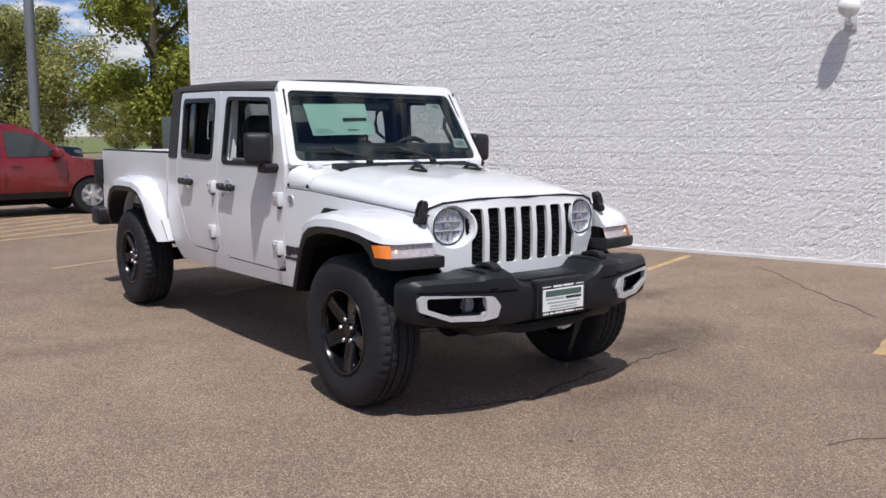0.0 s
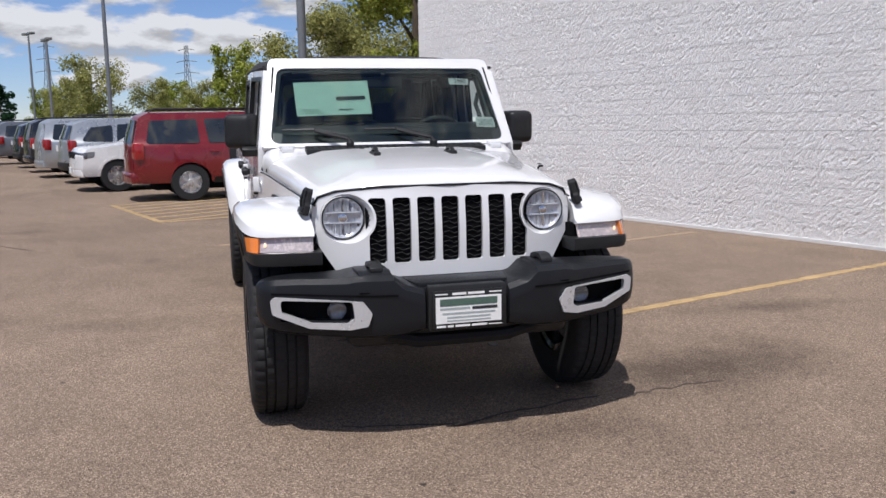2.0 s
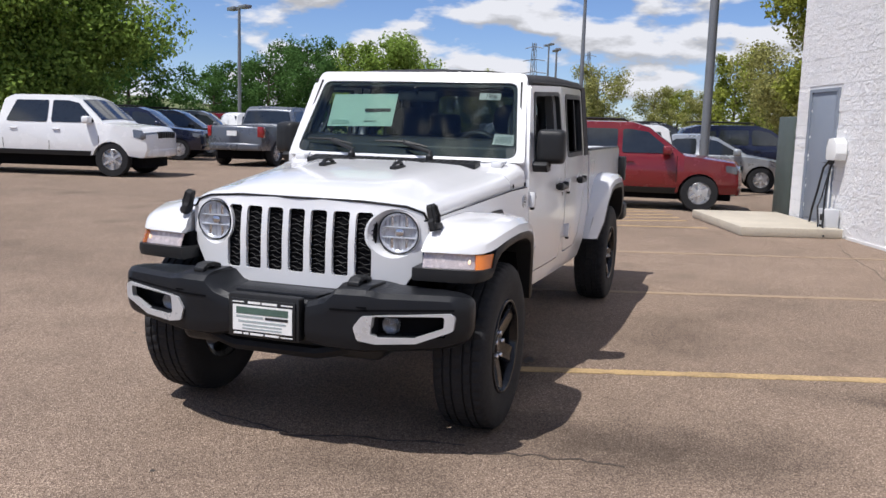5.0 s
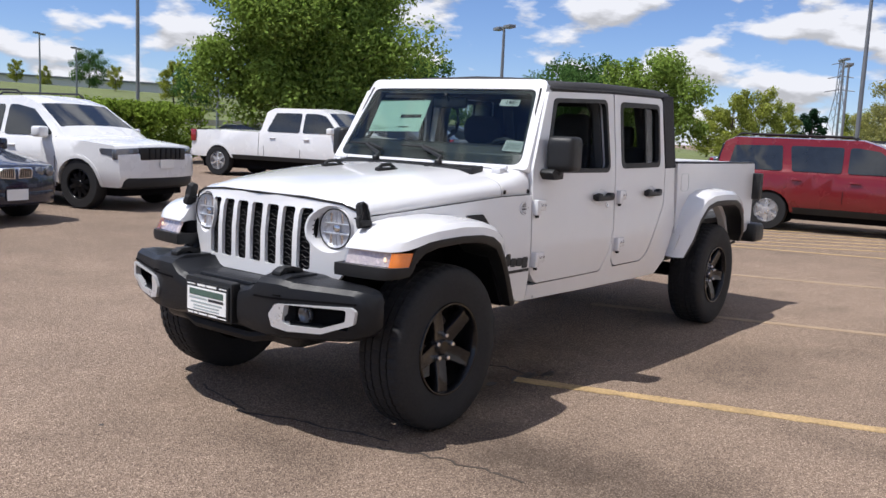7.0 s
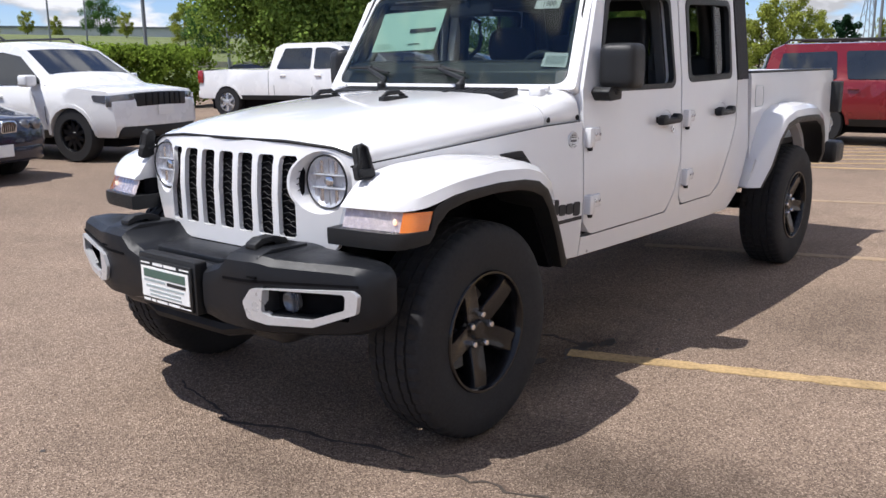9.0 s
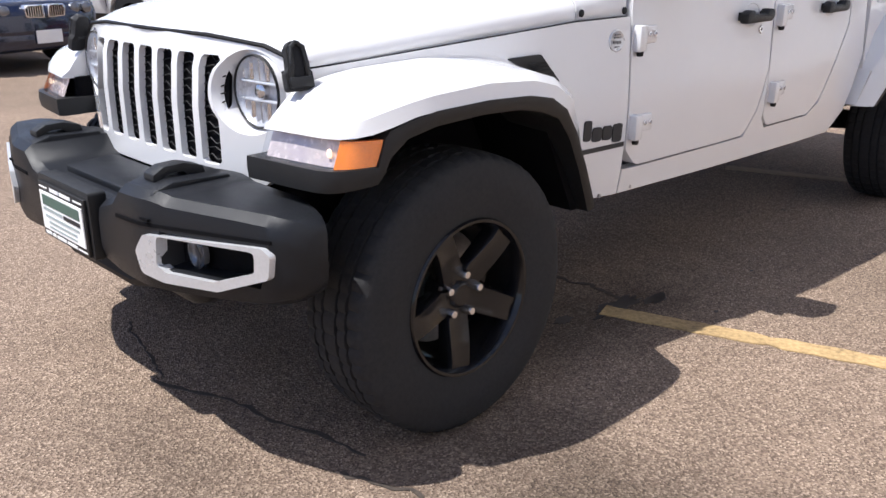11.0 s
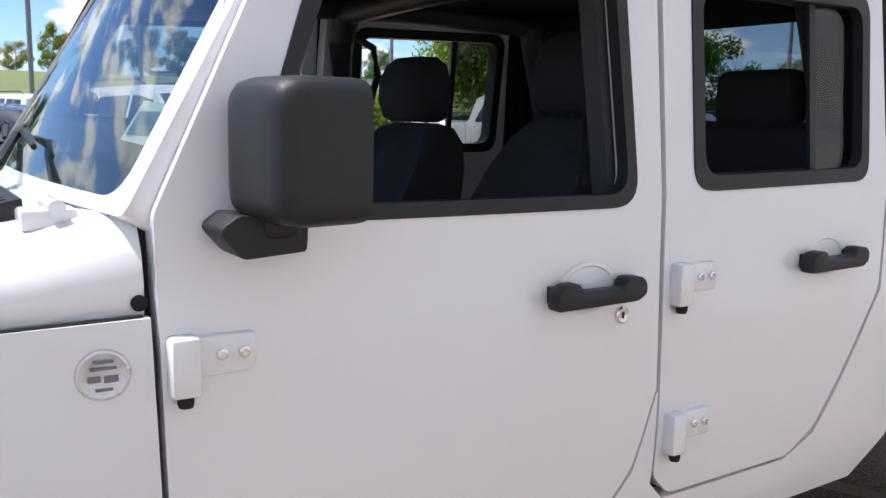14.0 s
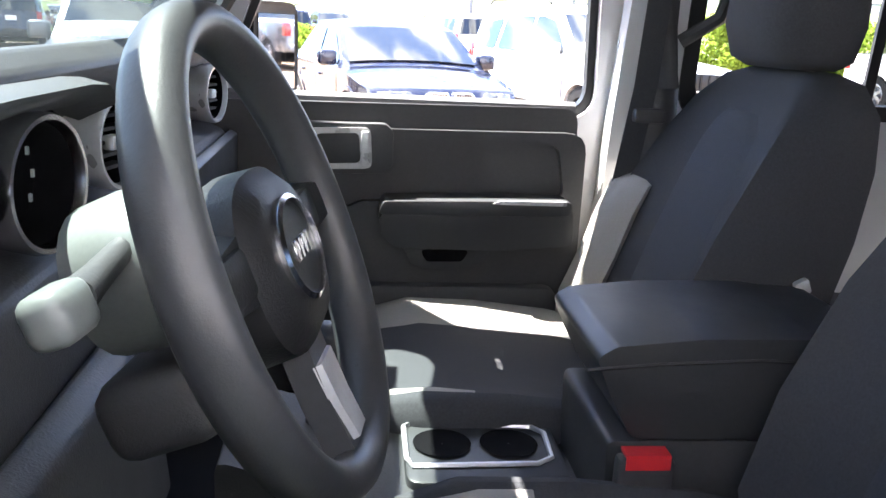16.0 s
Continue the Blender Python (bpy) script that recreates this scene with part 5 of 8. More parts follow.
def handle(s, x, z, parent):
    y = ys(x, z)
    part("handle_cup", flip(moved(lathe([(0.001, -0.001), (0.048, -0.001), (0.054, 0.0035), (0.062, 0.001)], 28), Matrix.Translation((x, y, z + 0.004)) @ Matrix.Diagonal((1.15, 1, 0.78, 1))), s), WHITE, parent)
    grip = [(x + 0.105, z - 0.024), (x + 0.105, z + 0.010), (x + 0.085, z + 0.024), (x + 0.055, z + 0.024), (x + 0.045, z + 0.008), (x - 0.050, z + 0.006), (x - 0.060, z + 0.026), (x - 0.10, z + 0.024), (x - 0.112, z + 0.012), (x - 0.112, z - 0.010), (x - 0.09, z - 0.022)]
    part("door_handle", flip(prism([(p[0], p[1]) for p in grip], "y", y + 0.010, y + 0.046, 0.007, 2), s), PLASTIC, parent, "black plastic door handle")
    for a in (0.06, -0.10):
        part("handle_foot", flip(box(x + a, x + a + 0.035, y - 0.005, y + 0.02, z - 0.015, z + 0.015), s), PLASTIC, parent)


XCUT = [0.1 * k for k in range(-27, 23, 2)]
for s in (1, -1):
    part("front_fender", flip(skin(FENDER, ys, 0.02, xs=XCUT, zs=ZCUT), s), WHITE, truck)
    part("cab_side", flip(skin(CABSIDE, ys, 0.05, xs=XCUT, zs=ZCUT), s), WHITE, truck)
    for x in (0.98, 0.80, 0.42, 0.32, -0.05, -0.13, -0.45, -0.68):
        part("sill_bolt", flip(moved(lathe([(0.007, 0.0), (0.007, 0.006), (0.001, 0.007)], 8), Matrix.Translation((x, 0.741, 0.513 if x > 0.3 else 0.502))), s), STEEL, truck)
    # front door
    fd = part("front_door", flip(skin(rounded(FDOOR, [0.04, 0.03, 0.02, 0.0, 0.05, 0.10, 0.08, 0.07, 0.05], 4), ys, 0.045, [rounded(scaled_in(FWIN, -0.012), [0.11, 0.05, 0.05, 0.06], 6)], XCUT, ZCUT), s), WHITE, truck, "white front door with its window down")
    part("window_seal", flip(skin(rounded(scaled_in(FWIN, -0.021), [0.11, 0.05, 0.05, 0.06], 6), lambda x, z: ys(x, max(z, 1.236)), 0.028, [rounded(scaled_in(FWIN, 0.004), [0.06, 0.04, 0.04, 0.05], 6)], xs=XCUT, lift=0.004), s), PLASTIC, fd, "black rubber window seal")
    if s > 0:
        part("window_trim", skin([(0.050, 1.648), (0.024, 1.226), (-0.034, 1.226), (-0.010, 1.662)], lambda x, z: ys(x, max(z, 1.236)) - 0.047, 0.045, zs=ZCUT), TRIM, fd, "dark inner edge of the window frame")
    hinge(s, 0.852, 1.035, fd)
    hinge(s, 0.848, 0.742, fd)
    handle(s, 0.115, 1.065, fd)
    part("key_lock", flip(moved(lathe([(0.0165, 0.0), (0.0165, 0.005), (0.014, 0.007), (0.001, 0.006)], 18), Matrix.Translation((0.028, ys(0.03, 1.01), 1.010))), s), CHROME, fd, "round key lock")
    part("key_slot", flip(box(0.0265, 0.0295, ys(0.03, 1.01) + 0.004, ys(0.03, 1.01) + 0.008, 1.004, 1.016), s), INK, fd)
    # rear door
    for y, z, w in ((0.762, 1.233, 0.007), (0.743, 1.230, 0.005)):
        part("seal_lip", flip(loft([[(x, y - w, z - 0.012), (x, y + w, z - 0.012), (x, y + w * 0.6, z + 0.004), (x, y - w * 0.4, z + 0.006)] for x in (0.725, 0.50, 0.25, 0.06)]), s), RUBBER, fd)
    rd = part("rear_door", flip(skin(rounded(RDOOR, [0.02, 0.04, 0.0, 0.10, 0.10, 0.06, 0.05, 0.04], 4), ys, 0.045, [rounded(scaled_in(RWIN, -0.012), 0.055, 5)], XCUT, ZCUT), s), WHITE, truck, "white rear door with its window down")
    part("window_seal", flip(skin(rounded(scaled_in(RWIN, -0.018), 0.055, 5), lambda x, z: ys(x, max(z, 1.236)), 0.055, [rounded(scaled_in(RWIN, 0.013), 0.045, 5)], xs=XCUT, lift=0.004), s), PLASTIC, rd, "black rubber window seal")
    part("window_glass", flip(skin(rounded([(-0.588, 1.250), (-0.588, 1.656), (-0.762, 1.660), (-0.757, 1.256)], 0.03, 4), lambda x, z: ys(x, max(z, 1.236)) - 0.02, 0.004), s), TINT, rd, "fixed tinted pane")
    part("window_divider", flip(skin([(-0.570, 1.25), (-0.592, 1.25), (-0.592, 1.66), (-0.570, 1.66)], lambda x, z: ys(x, max(z, 1.236)) - 0.016, 0.01), s), PLASTIC, rd)
    hinge(s, -0.125, 1.065, rd)
    hinge(s, -0.125, 0.76, rd)
    handle(s, -0.615, 1.072, rd)
    # door shuts: the dark gaps behind the panel edges, and the painted pillar between the doors
    part("door_shut", flip(skin([(0.895, 0.57), (0.895, 1.10), (0.90, 1.25), (0.665, 1.69), (-0.855, 1.73), (-0.878, 1.24), (-0.874, 0.97), (-0.63, 0.64), (-0.53, 0.59), (0.85, 0.57)], lambda x, z: ys(x, z) - 0.047, 0.01, [[(0.80, 0.64), (0.80, 1.24), (0.62, 1.655), (-0.03, 1.68), (-0.03, 0.90), (0.10, 0.64)], [(-0.12, 0.66), (-0.12, 1.68), (-0.80, 1.69), (-0.82, 1.24), (-0.81, 1.0), (-0.58, 0.66)]], XCUT, ZCUT), s), FRAME, truck)
    part("pillar", flip(skin([(0.01, 0.62), (-0.035, 1.69), (-0.105, 1.69), (-0.105, 0.62)], lambda x, z: ys(x, z) - 0.058, 0.05, zs=ZCUT), s), WHITE, truck, "white door pillar")
    # side bolts on the cowl, round badge, lettering, vent
    for x in (1.112, 0.902):
        part("cowl_bolt", flip(moved(lathe([(0.0115, 0.0), (0.0115, 0.004), (0.007, 0.006), (0.001, 0.006)], 14), Matrix.Translation((x, 0.7395 if x < 1 else 0.7265, 1.114))), s), FRAME, truck)
    bx, bz = 0.955, 1.024
    rb = part("round_badge", flip(moved(lathe([(0.001, 0.004), (0.029, 0.004), (0.031, 0.0055), (0.0345, 0.005), (0.036, 0.001)], 32), Matrix.Translation((bx, ys(bx, bz) - 0.001, bz)) @ Matrix.Rotation(radians(-7.6), 4, "Z")), s), SILVER, truck, "round silver badge with a dark pattern")
    yb = ys(bx, bz)
    for k, (x0, z0, w0, h0) in enumerate(((0.0, 0.019, 0.026, 0.004), (0.0, 0.010, 0.034, 0.004), (0.0, -0.019, 0.022, 0.004), (0.012, -0.004, 0.016, 0.008), (-0.010, -0.005, 0.020, 0.010))):
        part("badge_mark", flip(box(bx + x0 - w0 / 2, bx + x0 + w0 / 2, yb - 0.002, yb + 0.0055, bz + z0 - h0 / 2, bz + z0 + h0 / 2), s), GREYP2, rb)
    vent = rounded([(1.415, 0.998), (1.286, 1.003), (1.208, 0.918), (1.231, 0.851), (1.325, 0.948)], [0.004, 0.012, 0.012, 0.006, 0.01], 3)
    vt = part("fender_vent", flip(skin(vent, ys, 0.02, lift=0.008), s), PLASTIC, truck, "black fender vent with a mesh insert")
    for k in range(10):
        z = 0.878 + 0.011 * k
        x0 = 1.222 + max(0.0, z - 0.925) * 0.89
        part("vent_bar", flip(box(x0, 1.240 + (z - 0.868) * 0.95, ys(1.27, z) + 0.006, ys(1.27, z) + 0.012, z, z + 0.004), s), FRAME, vt)


def side_letters(s):
    """The make's name as plain dark shapes, with a plain bar below."""
    y = lambda x, z: ys(x, z)
    letters = []
    x0 = 1.086
    for k, (w0, h0, dz) in enumerate(((0.034, 0.068, 0.0), (0.043, 0.048, -0.006), (0.043, 0.048, -0.006), (0.043, 0.062, -0.018))):
        out = rounded([(x0, 0.712 + dz), (x0 - w0, 0.712 + dz), (x0 - w0, 0.712 + dz + h0), (x0, 0.712 + dz + h0)], 0.012, 3)
        part("badge_shape", flip(skin(out, ys, 0.004, lift=0.004), s), INK, truck, "plain black badge shape")
        x0 -= w0 + 0.005
    part("badge_bar", flip(skin([(1.088, 0.668), (0.890, 0.674), (0.890, 0.690), (1.088, 0.684)], ys, 0.004, lift=0.003), s), INK, truck, "thin black badge bar")


for s in (1, -1):
    side_letters(s)

# hood
def hood_ring(x, w, zs, ze, zc):
    h = ze - zs
    half = [(w, zs), (w + 0.001, zs + 0.30 * h), (w - 0.007, zs + 0.60 * h), (w - 0.026, zs + 0.86 * h), (w - 0.055, ze + 0.002), (w - 0.10, ze + 0.013), (w * 0.70, ze + (zc - ze) * 0.45), (w * 0.60, ze + (zc - ze) * 0.80), (w * 0.42, ze + (zc - ze) * 0.93), (w * 0.2, zc)]
    f = max(0.0, min(1.0, (x - 1.5) / 0.62)) ** 2
    bow = lambda y: x - 0.095 * f * (abs(y) / 0.6) ** 2.2
    return [(bow(y), y, z) for y, z in half] + [(x, 0, zc + 0.001)] + [(bow(y), -y, z) for y, z in reversed(half)]


def shell(rings, t=0.015):
    bm = loft(rings, cap=False, closed=False)
    return thicken(bm, lambda c: (c.x, c.y * 0.985, c.z - t))


HOOD = [(2.168, 0.590, 1.030, 1.050, 1.088), (2.156, 0.600, 1.022, 1.064, 1.105), (2.12, 0.605, 1.022, 1.076, 1.122), (2.05, 0.610, 1.026, 1.084, 1.140), (1.95, 0.618, 1.032, 1.092, 1.156), (1.75, 0.640, 1.048, 1.110, 1.182), (1.6, 0.655, 1.060, 1.124, 1.196), (1.3, 0.692, 1.082, 1.152, 1.216), (1.128, 0.715, 1.092, 1.172, 1.225)]
part("hood", shell([hood_ring(*h) for h in HOOD]), WHITE, truck, "white hood with a raised middle", sharp=60)
COWL = [(1.122, 0.7155, 1.100, 1.172, 1.222), (1.02, 0.7275, 1.102, 1.194, 1.229), (0.94, 0.736, 1.102, 1.216, 1.236), (0.895, 0.740, 1.102, 1.232, 1.240)]
part("cowl_panel", shell([hood_ring(*h) for h in COWL]), WHITE, truck, sharp=50)
part("cowl_grille", prism([(1.120, 1.19), (1.120, 1.224), (1.06, 1.232), (1.010, 1.241), (1.010, 1.19)], "y", -0.51, 0.51, 0.004), PLASTIC, truck, "black slatted cowl grille")
for k in range(26):
    y = -0.48 + k * 0.0385
    part("cowl_slat", moved(box(-0.036, 0.036, y, y + 0.010, -0.004, 0.0015), Matrix.Translation((1.066, 0, 1.2315)) @ Matrix.Rotation(radians(9), 4, "Y")), FRAME, truck)
for s in (1, -1):
    part("seam_strip", flip(tube([(2.12, 0.592, 1.012), (1.9, 0.620, 1.024), (1.5, 0.674, 1.058), (1.14, 0.722, 1.088), (0.90, 0.750, 1.096)], 0.0042, 6), s), FRAME, truck)
    # rubber hood stops, hood latches, frame hinges
    part("hood_stop", flip(join_bm(box(1.395, 1.545, 0.184, 0.218, 1.196, 1.216, 0.005), tube([(1.535, 0.20, 1.210), (1.505, 0.20, 1.229), (1.44, 0.20, 1.232), (1.405, 0.20, 1.214)], 0.010, 8)), s), PLASTIC, truck, "black rubber hood stop")
    part("washer_jet", flip(box(1.132, 1.155, 0.20, 0.225, 1.212, 1.228, 0.004), s), PLASTIC, truck)
    lm = Matrix.Translation((2.100, 0.618, 1.030)) @ Matrix.Rotation(radians(-9), 4, "Z") @ Matrix.Rotation(radians(16), 4, "X")
    lt = part("hood_latch", flip(moved(prism(rounded([(-0.036, -0.062), (0.036, -0.062), (0.036, -0.020), (0.026, -0.008), (0.024, 0.042), (0.012, 0.056), (-0.012, 0.056), (-0.024, 0.042), (-0.026, -0.008), (-0.036, -0.020)], 0.009, 3), "y", -0.006, 0.018, 0.005), lm), s), RUBBER, truck, "black rubber hood latch")
    part("latch_loop", flip(moved(join_bm(tube([(-0.022, 0.018, -0.03), (-0.020, 0.027, 0.0), (-0.017, 0.024, 0.040), (0.0, 0.022, 0.052), (0.017, 0.024, 0.040), (0.020, 0.027, 0.0), (0.022, 0.018, -0.03)], 0.0065, 8), box(-0.030, 0.030, 0.014, 0.030, -0.056, -0.030, 0.005)), lm), s), PLASTIC, lt, "black latch loop")
    part("screen_hinge", flip(join_bm(box(0.955, 1.03, 0.575, 0.635, 1.205, 1.236, 0.006), tube([(0.985, 0.56, 1.238), (0.985, 0.65, 1.238)], 0.012, 10)), s), WHITE, truck, "white windscreen frame hinge")


# windscreen frame, laid in its sloping plane
WB, WT = Vector((0.975, 0, 1.232)), Vector((0.668, 0, 1.742))
WDIR = (WT - WB).normalized()
WLEN = (WT - WB).length
WNRM = Vector((WDIR.z, 0, -WDIR.x))


def screen_pt(y, s_, d=0.0):
    return WB + WDIR * s_ + WNRM * d + Vector((-0.05 * (y / 0.7) ** 2, y, 0))


def screen_sheet(outline, holes, d, t, cuts=(-0.5, -0.3, -0.1, 0.1, 0.3, 0.5)):
    bm = fill(outline, holes, cuts, ())
    for v in bm.verts:
        v.co = screen_pt(v.co.x, v.co.z, d)
    return thicken(bm, lambda c: Vector(c) - WNRM * t)


FR_OUT = rounded([(-0.738, 0.0), (0.738, 0.0), (0.664, WLEN), (-0.664, WLEN)], [0.02, 0.02, 0.05, 0.05], 4)
FR_IN = rounded([(-0.690, 0.024), (0.690, 0.024), (0.618, WLEN - 0.068), (-0.618, WLEN - 0.068)], 0.055, 5)
GL_IN = rounded([(-0.664, 0.085), (0.664, 0.085), (0.596, WLEN - 0.090), (-0.596, WLEN - 0.090)], 0.05, 5)
ws = part("windscreen_frame", screen_sheet(FR_OUT, [FR_IN], 0.0, 0.055), WHITE, truck, "white windscreen frame")
part("windscreen", screen_sheet(FR_IN, [], -0.006, 0.005), SCREENGLASS, ws, "clear windscreen")
part("screen_border", screen_sheet(FR_IN, [GL_IN], -0.0115, 0.002), INK, ws, "black border of the windscreen")
part("header_rail", box(0.56, 0.600, -0.60, 0.60, 1.67, 1.715, 0.01), FRAME, ws)


def on_screen(name, y0, y1, s0, s1, material, d, parent, turn=0.0, label="", t=0.0012):
    """A paper on the inner face of the windscreen; y from the vehicle's right to its left."""
    cy, cs = (y0 + y1) / 2, (s0 + s1) / 2
    c, sn = math.cos(radians(turn)), math.sin(radians(turn))
    ring = [(cy + c * (a - cy) - sn * (b - cs), cs + sn * (a - cy) + c * (b - cs)) for a, b in ((y0, s0), (y1, s0), (y1, s1), (y0, s1))]
    bm = loft([[screen_pt(y, s_, d) for y, s_ in ring], [screen_pt(y, s_, d - t) for y, s_ in ring]])
    return part(name, bm, material, parent, label)


SD = -0.0135
st = on_screen("price_sheet", -0.530, -0.098, 0.215, 0.442, GREENPAPER, SD, ws, 1.5, "pale green price sheet behind the windscreen")
rs = random.Random(9)
for k in range(3):
    z = 0.228 + 0.012 * k
    on_screen("print_line", -0.505, -0.505 + rs.uniform(0.09, 0.17), z, z + 0.0022, PALEINK, SD + 0.0012, st, 1.5)
on_screen("print_block", -0.295, -0.125, 0.318, 0.340, INK, SD + 0.0014, st, 1.5)
on_screen("print_block", -0.285, -0.20, 0.250, 0.254, INK, SD + 0.0014, st, 1.5)
tg = on_screen("stock_tag", 0.405, 0.530, 0.418, 0.462, PAPER, SD, ws, -1.0, "white stock number tag behind the windscreen")
fw = Matrix(((0, WDIR.x, WNRM.x, 0), (1, WDIR.y, WNRM.y, 0), (0, WDIR.z, WNRM.z, 0), (0, 0, 0, 1)))
num = writing("stock_number", "21900", 0.036, Matrix.Translation(screen_pt(0.467, 0.440, SD + 0.0016)) @ fw, INK, tg)
t2 = on_screen("barcode_tag", 0.535, 0.655, 0.118, 0.188, PAPER, SD, ws, -3.0, "white paper tag with a printed panel behind the windscreen")
for k in range(12):
    on_screen("barcode_bar", 0.550 + k * 0.0078, 0.5538 + k * 0.0078, 0.130, 0.172, GREYINK, SD + 0.0014, t2, -3.0)

# wipers
for y0, y1 in ((-0.26, -0.62), (0.22, -0.16)):
    wp = part("wiper_arm", tube([(1.04, y0, 1.250), (1.01, y0 - 0.01, 1.275), screen_pt((y0 + y1) / 2, 0.085, 0.03), screen_pt(y1 + 0.18, 0.11, 0.022)], [0.016, 0.012, 0.009, 0.006], 8), PLASTIC, truck, "black wiper")
    part("wiper_blade", tube([screen_pt(y0 - 0.05, 0.075, 0.012), screen_pt((y0 + y1) / 2, 0.100, 0.018), screen_pt(y1, 0.105, 0.012)], [0.006, 0.010, 0.005], 6), PLASTIC, wp)
    part("wiper_pivot", lathe([(0.022, 1.225), (0.022, 1.255), (0.014, 1.263)], 14, "z"), PLASTIC, wp).location = (1.045, y0, 0)

# soft top
def roof_ring(x, zc, ze, w):
    half = [(w + 0.012, ze - 0.050), (w + 0.010, ze - 0.015), (w - 0.006, ze + 0.012), (w - 0.05, ze + 0.022), (w * 0.6, zc - 0.007), (w * 0.3, zc)]
    f = max(0.0, min(1.0, (x - 0.2) / 0.4))
    bow = lambda y: x - 0.06 * f * (y / 0.7) ** 2
    return [(bow(y), y, z) for y, z in half] + [(x, 0, zc + 0.002)] + [(bow(y), -y, z) for y, z in reversed(half)]


ROOF = [(0.620, 1.747, 1.700, 0.655), (0.60, 1.757, 1.709, 0.666), (0.40, 1.768, 1.726, 0.682), (0.0, 1.778, 1.745, 0.696), (-0.4, 1.783, 1.752, 0.700), (-0.86, 1.785, 1.757, 0.696), (-1.00, 1.780, 1.752, 0.690), (-1.04, 1.765, 1.738, 0.680)]
part("soft_top", shell([roof_ring(*h) for h in ROOF], 0.02), FABRIC, truck, "black fabric soft top", sharp=50)
for x, z in ((0.40, 1.767), (-0.10, 1.779), (-0.58, 1.783)):
    part("roof_bow", tube([(x, -0.64, z - 0.040), (x, -0.4, z - 0.010), (x, 0, z + 0.002), (x, 0.4, z - 0.010), (x, 0.64, z - 0.040)], 0.012, 6), FABRIC, truck)
for s in (1, -1):
    part("quarter_panel", flip(skin([(-0.850, 1.732), (-0.880, 1.238), (-1.055, 1.238), (-1.030, 1.745)], lambda x, z: ys(x, max(z, 1.236)) + 0.004, 0.03, zs=[1.4, 1.55]), s), FABRIC, truck, "dark grey fabric rear quarter")
    part("gutter", flip(tube([(0.64, 0.692, 1.690), (-0.1, 0.714, 1.716), (-0.85, 0.714, 1.732)], 0.010, 6), s), FABRIC, truck)
def back_sheet(outline, holes, t):
    bm = fill(outline, holes, (), ())
    for v in bm.verts:
        v.co = (-1.03 - 0.015 * (1.76 - v.co.z) / 0.522, v.co.x, v.co.z)
    return thicken(bm, lambda c: (c.x + t, c.y, c.z))


BACKWIN = rounded([(-0.47, 1.34), (0.47, 1.34), (0.45, 1.66), (-0.45, 1.66)], 0.05, 4)
rp = part("rear_panel", back_sheet([(-0.745, 1.238), (0.745, 1.238), (0.69, 1.76), (-0.69, 1.76)], [BACKWIN], 0.02), FABRIC, truck, "black fabric back of the soft top")
part("rear_window", back_sheet(BACKWIN, [], 0.004), TINT, rp, "dark rear window of the soft top")
part("cab_back", box(-1.06, -1.03, -0.73, 0.73, 0.62, 1.24), FRAME, truck)
part("cab_back_shell", box(-1.072, -1.058, -0.745, 0.745, 0.62, 1.245, 0.004), WHITE, truck)

# mirrors
for s in (1, -1):
    sec = [(math.copysign(abs(math.cos(a)) ** 0.32, math.cos(a)), math.copysign(abs(math.sin(a)) ** 0.32, math.sin(a))) for a in [math.tau * (k + 0.5) / 40 for k in range(40)]]
    mr = part("door_mirror", flip(moved(loft([[(x, 0.083 * f * cy, 0.099 * f * cz) for cy, cz in sec] for x, f in ((-0.080, 0.955), (-0.082, 0.985), (-0.070, 1.0), (0.0, 1.0), (0.025, 0.975), (0.042, 0.92), (0.052, 0.82), (0.057, 0.62), (0.058, 0.3))]), Matrix.Translation((0.728 if s > 0 else 0.720, 0.846, 1.325)) @ Matrix.Rotation(radians(8 if s > 0 else 27), 4, "Z")), s), PLASTIC, truck, "black door mirror", sharp=60)
    part("mirror_foot", flip(prism(rounded([(0.698, 1.186), (0.696, 1.232), (0.795, 1.240), (0.824, 1.220), (0.79, 1.180)], [0.008, 0.008, 0.02, 0.012, 0.015], 4), "y", 0.742, 0.842, 0.010, 3), s), PLASTIC, mr)
    part("mirror_neck", flip(box(0.712, 0.762, 0.79, 0.850, 1.205, 1.240, 0.012, 3), s), PLASTIC, mr)
    gm = Matrix.Translation((0.728 if s > 0 else 0.720, 0.846, 1.325)) @ Matrix.Rotation(radians(8 if s > 0 else 27), 4, "Z") @ Matrix.Translation((-0.0815, 0, 0))
    part("mirror_glass", flip(moved(box(-0.0015, 0.002, -0.066, 0.066, -0.074, 0.074), gm), s), surf("mirror_silver", (0.9, 0.9, 0.9), 0.02, 1.0, var=0.01, rvar=0.01), mr, "mirror glass")


# grille
def gx(y, z):
    y = abs(y)
    top = 2.186 - 0.095 * (y / 0.6) ** 2.2
    low = 2.190 - 0.006 * (y / 0.33) ** 2 if y < 0.33 else 2.184 - 0.345 * (y - 0.33)
    f = min(1.0, max(0.0, (1.07 - z) / 0.07))
    return top + (low - top) * f - max(0.0, z - 0.90) * 0.10


def face_sheet(outline, holes, fx, t, cuts=(-0.53, -0.44, -0.335, -0.15, 0, 0.15, 0.335, 0.44, 0.53), zs=(0.8, 0.9, 1.0, 1.045)):
    bm = fill(outline, holes, cuts, zs)
    for v in bm.verts:
        v.co = (fx(v.co.x, v.co.z), v.co.x, v.co.z)
    return thicken(bm, lambda c: (c.x - t, c.y, c.z))


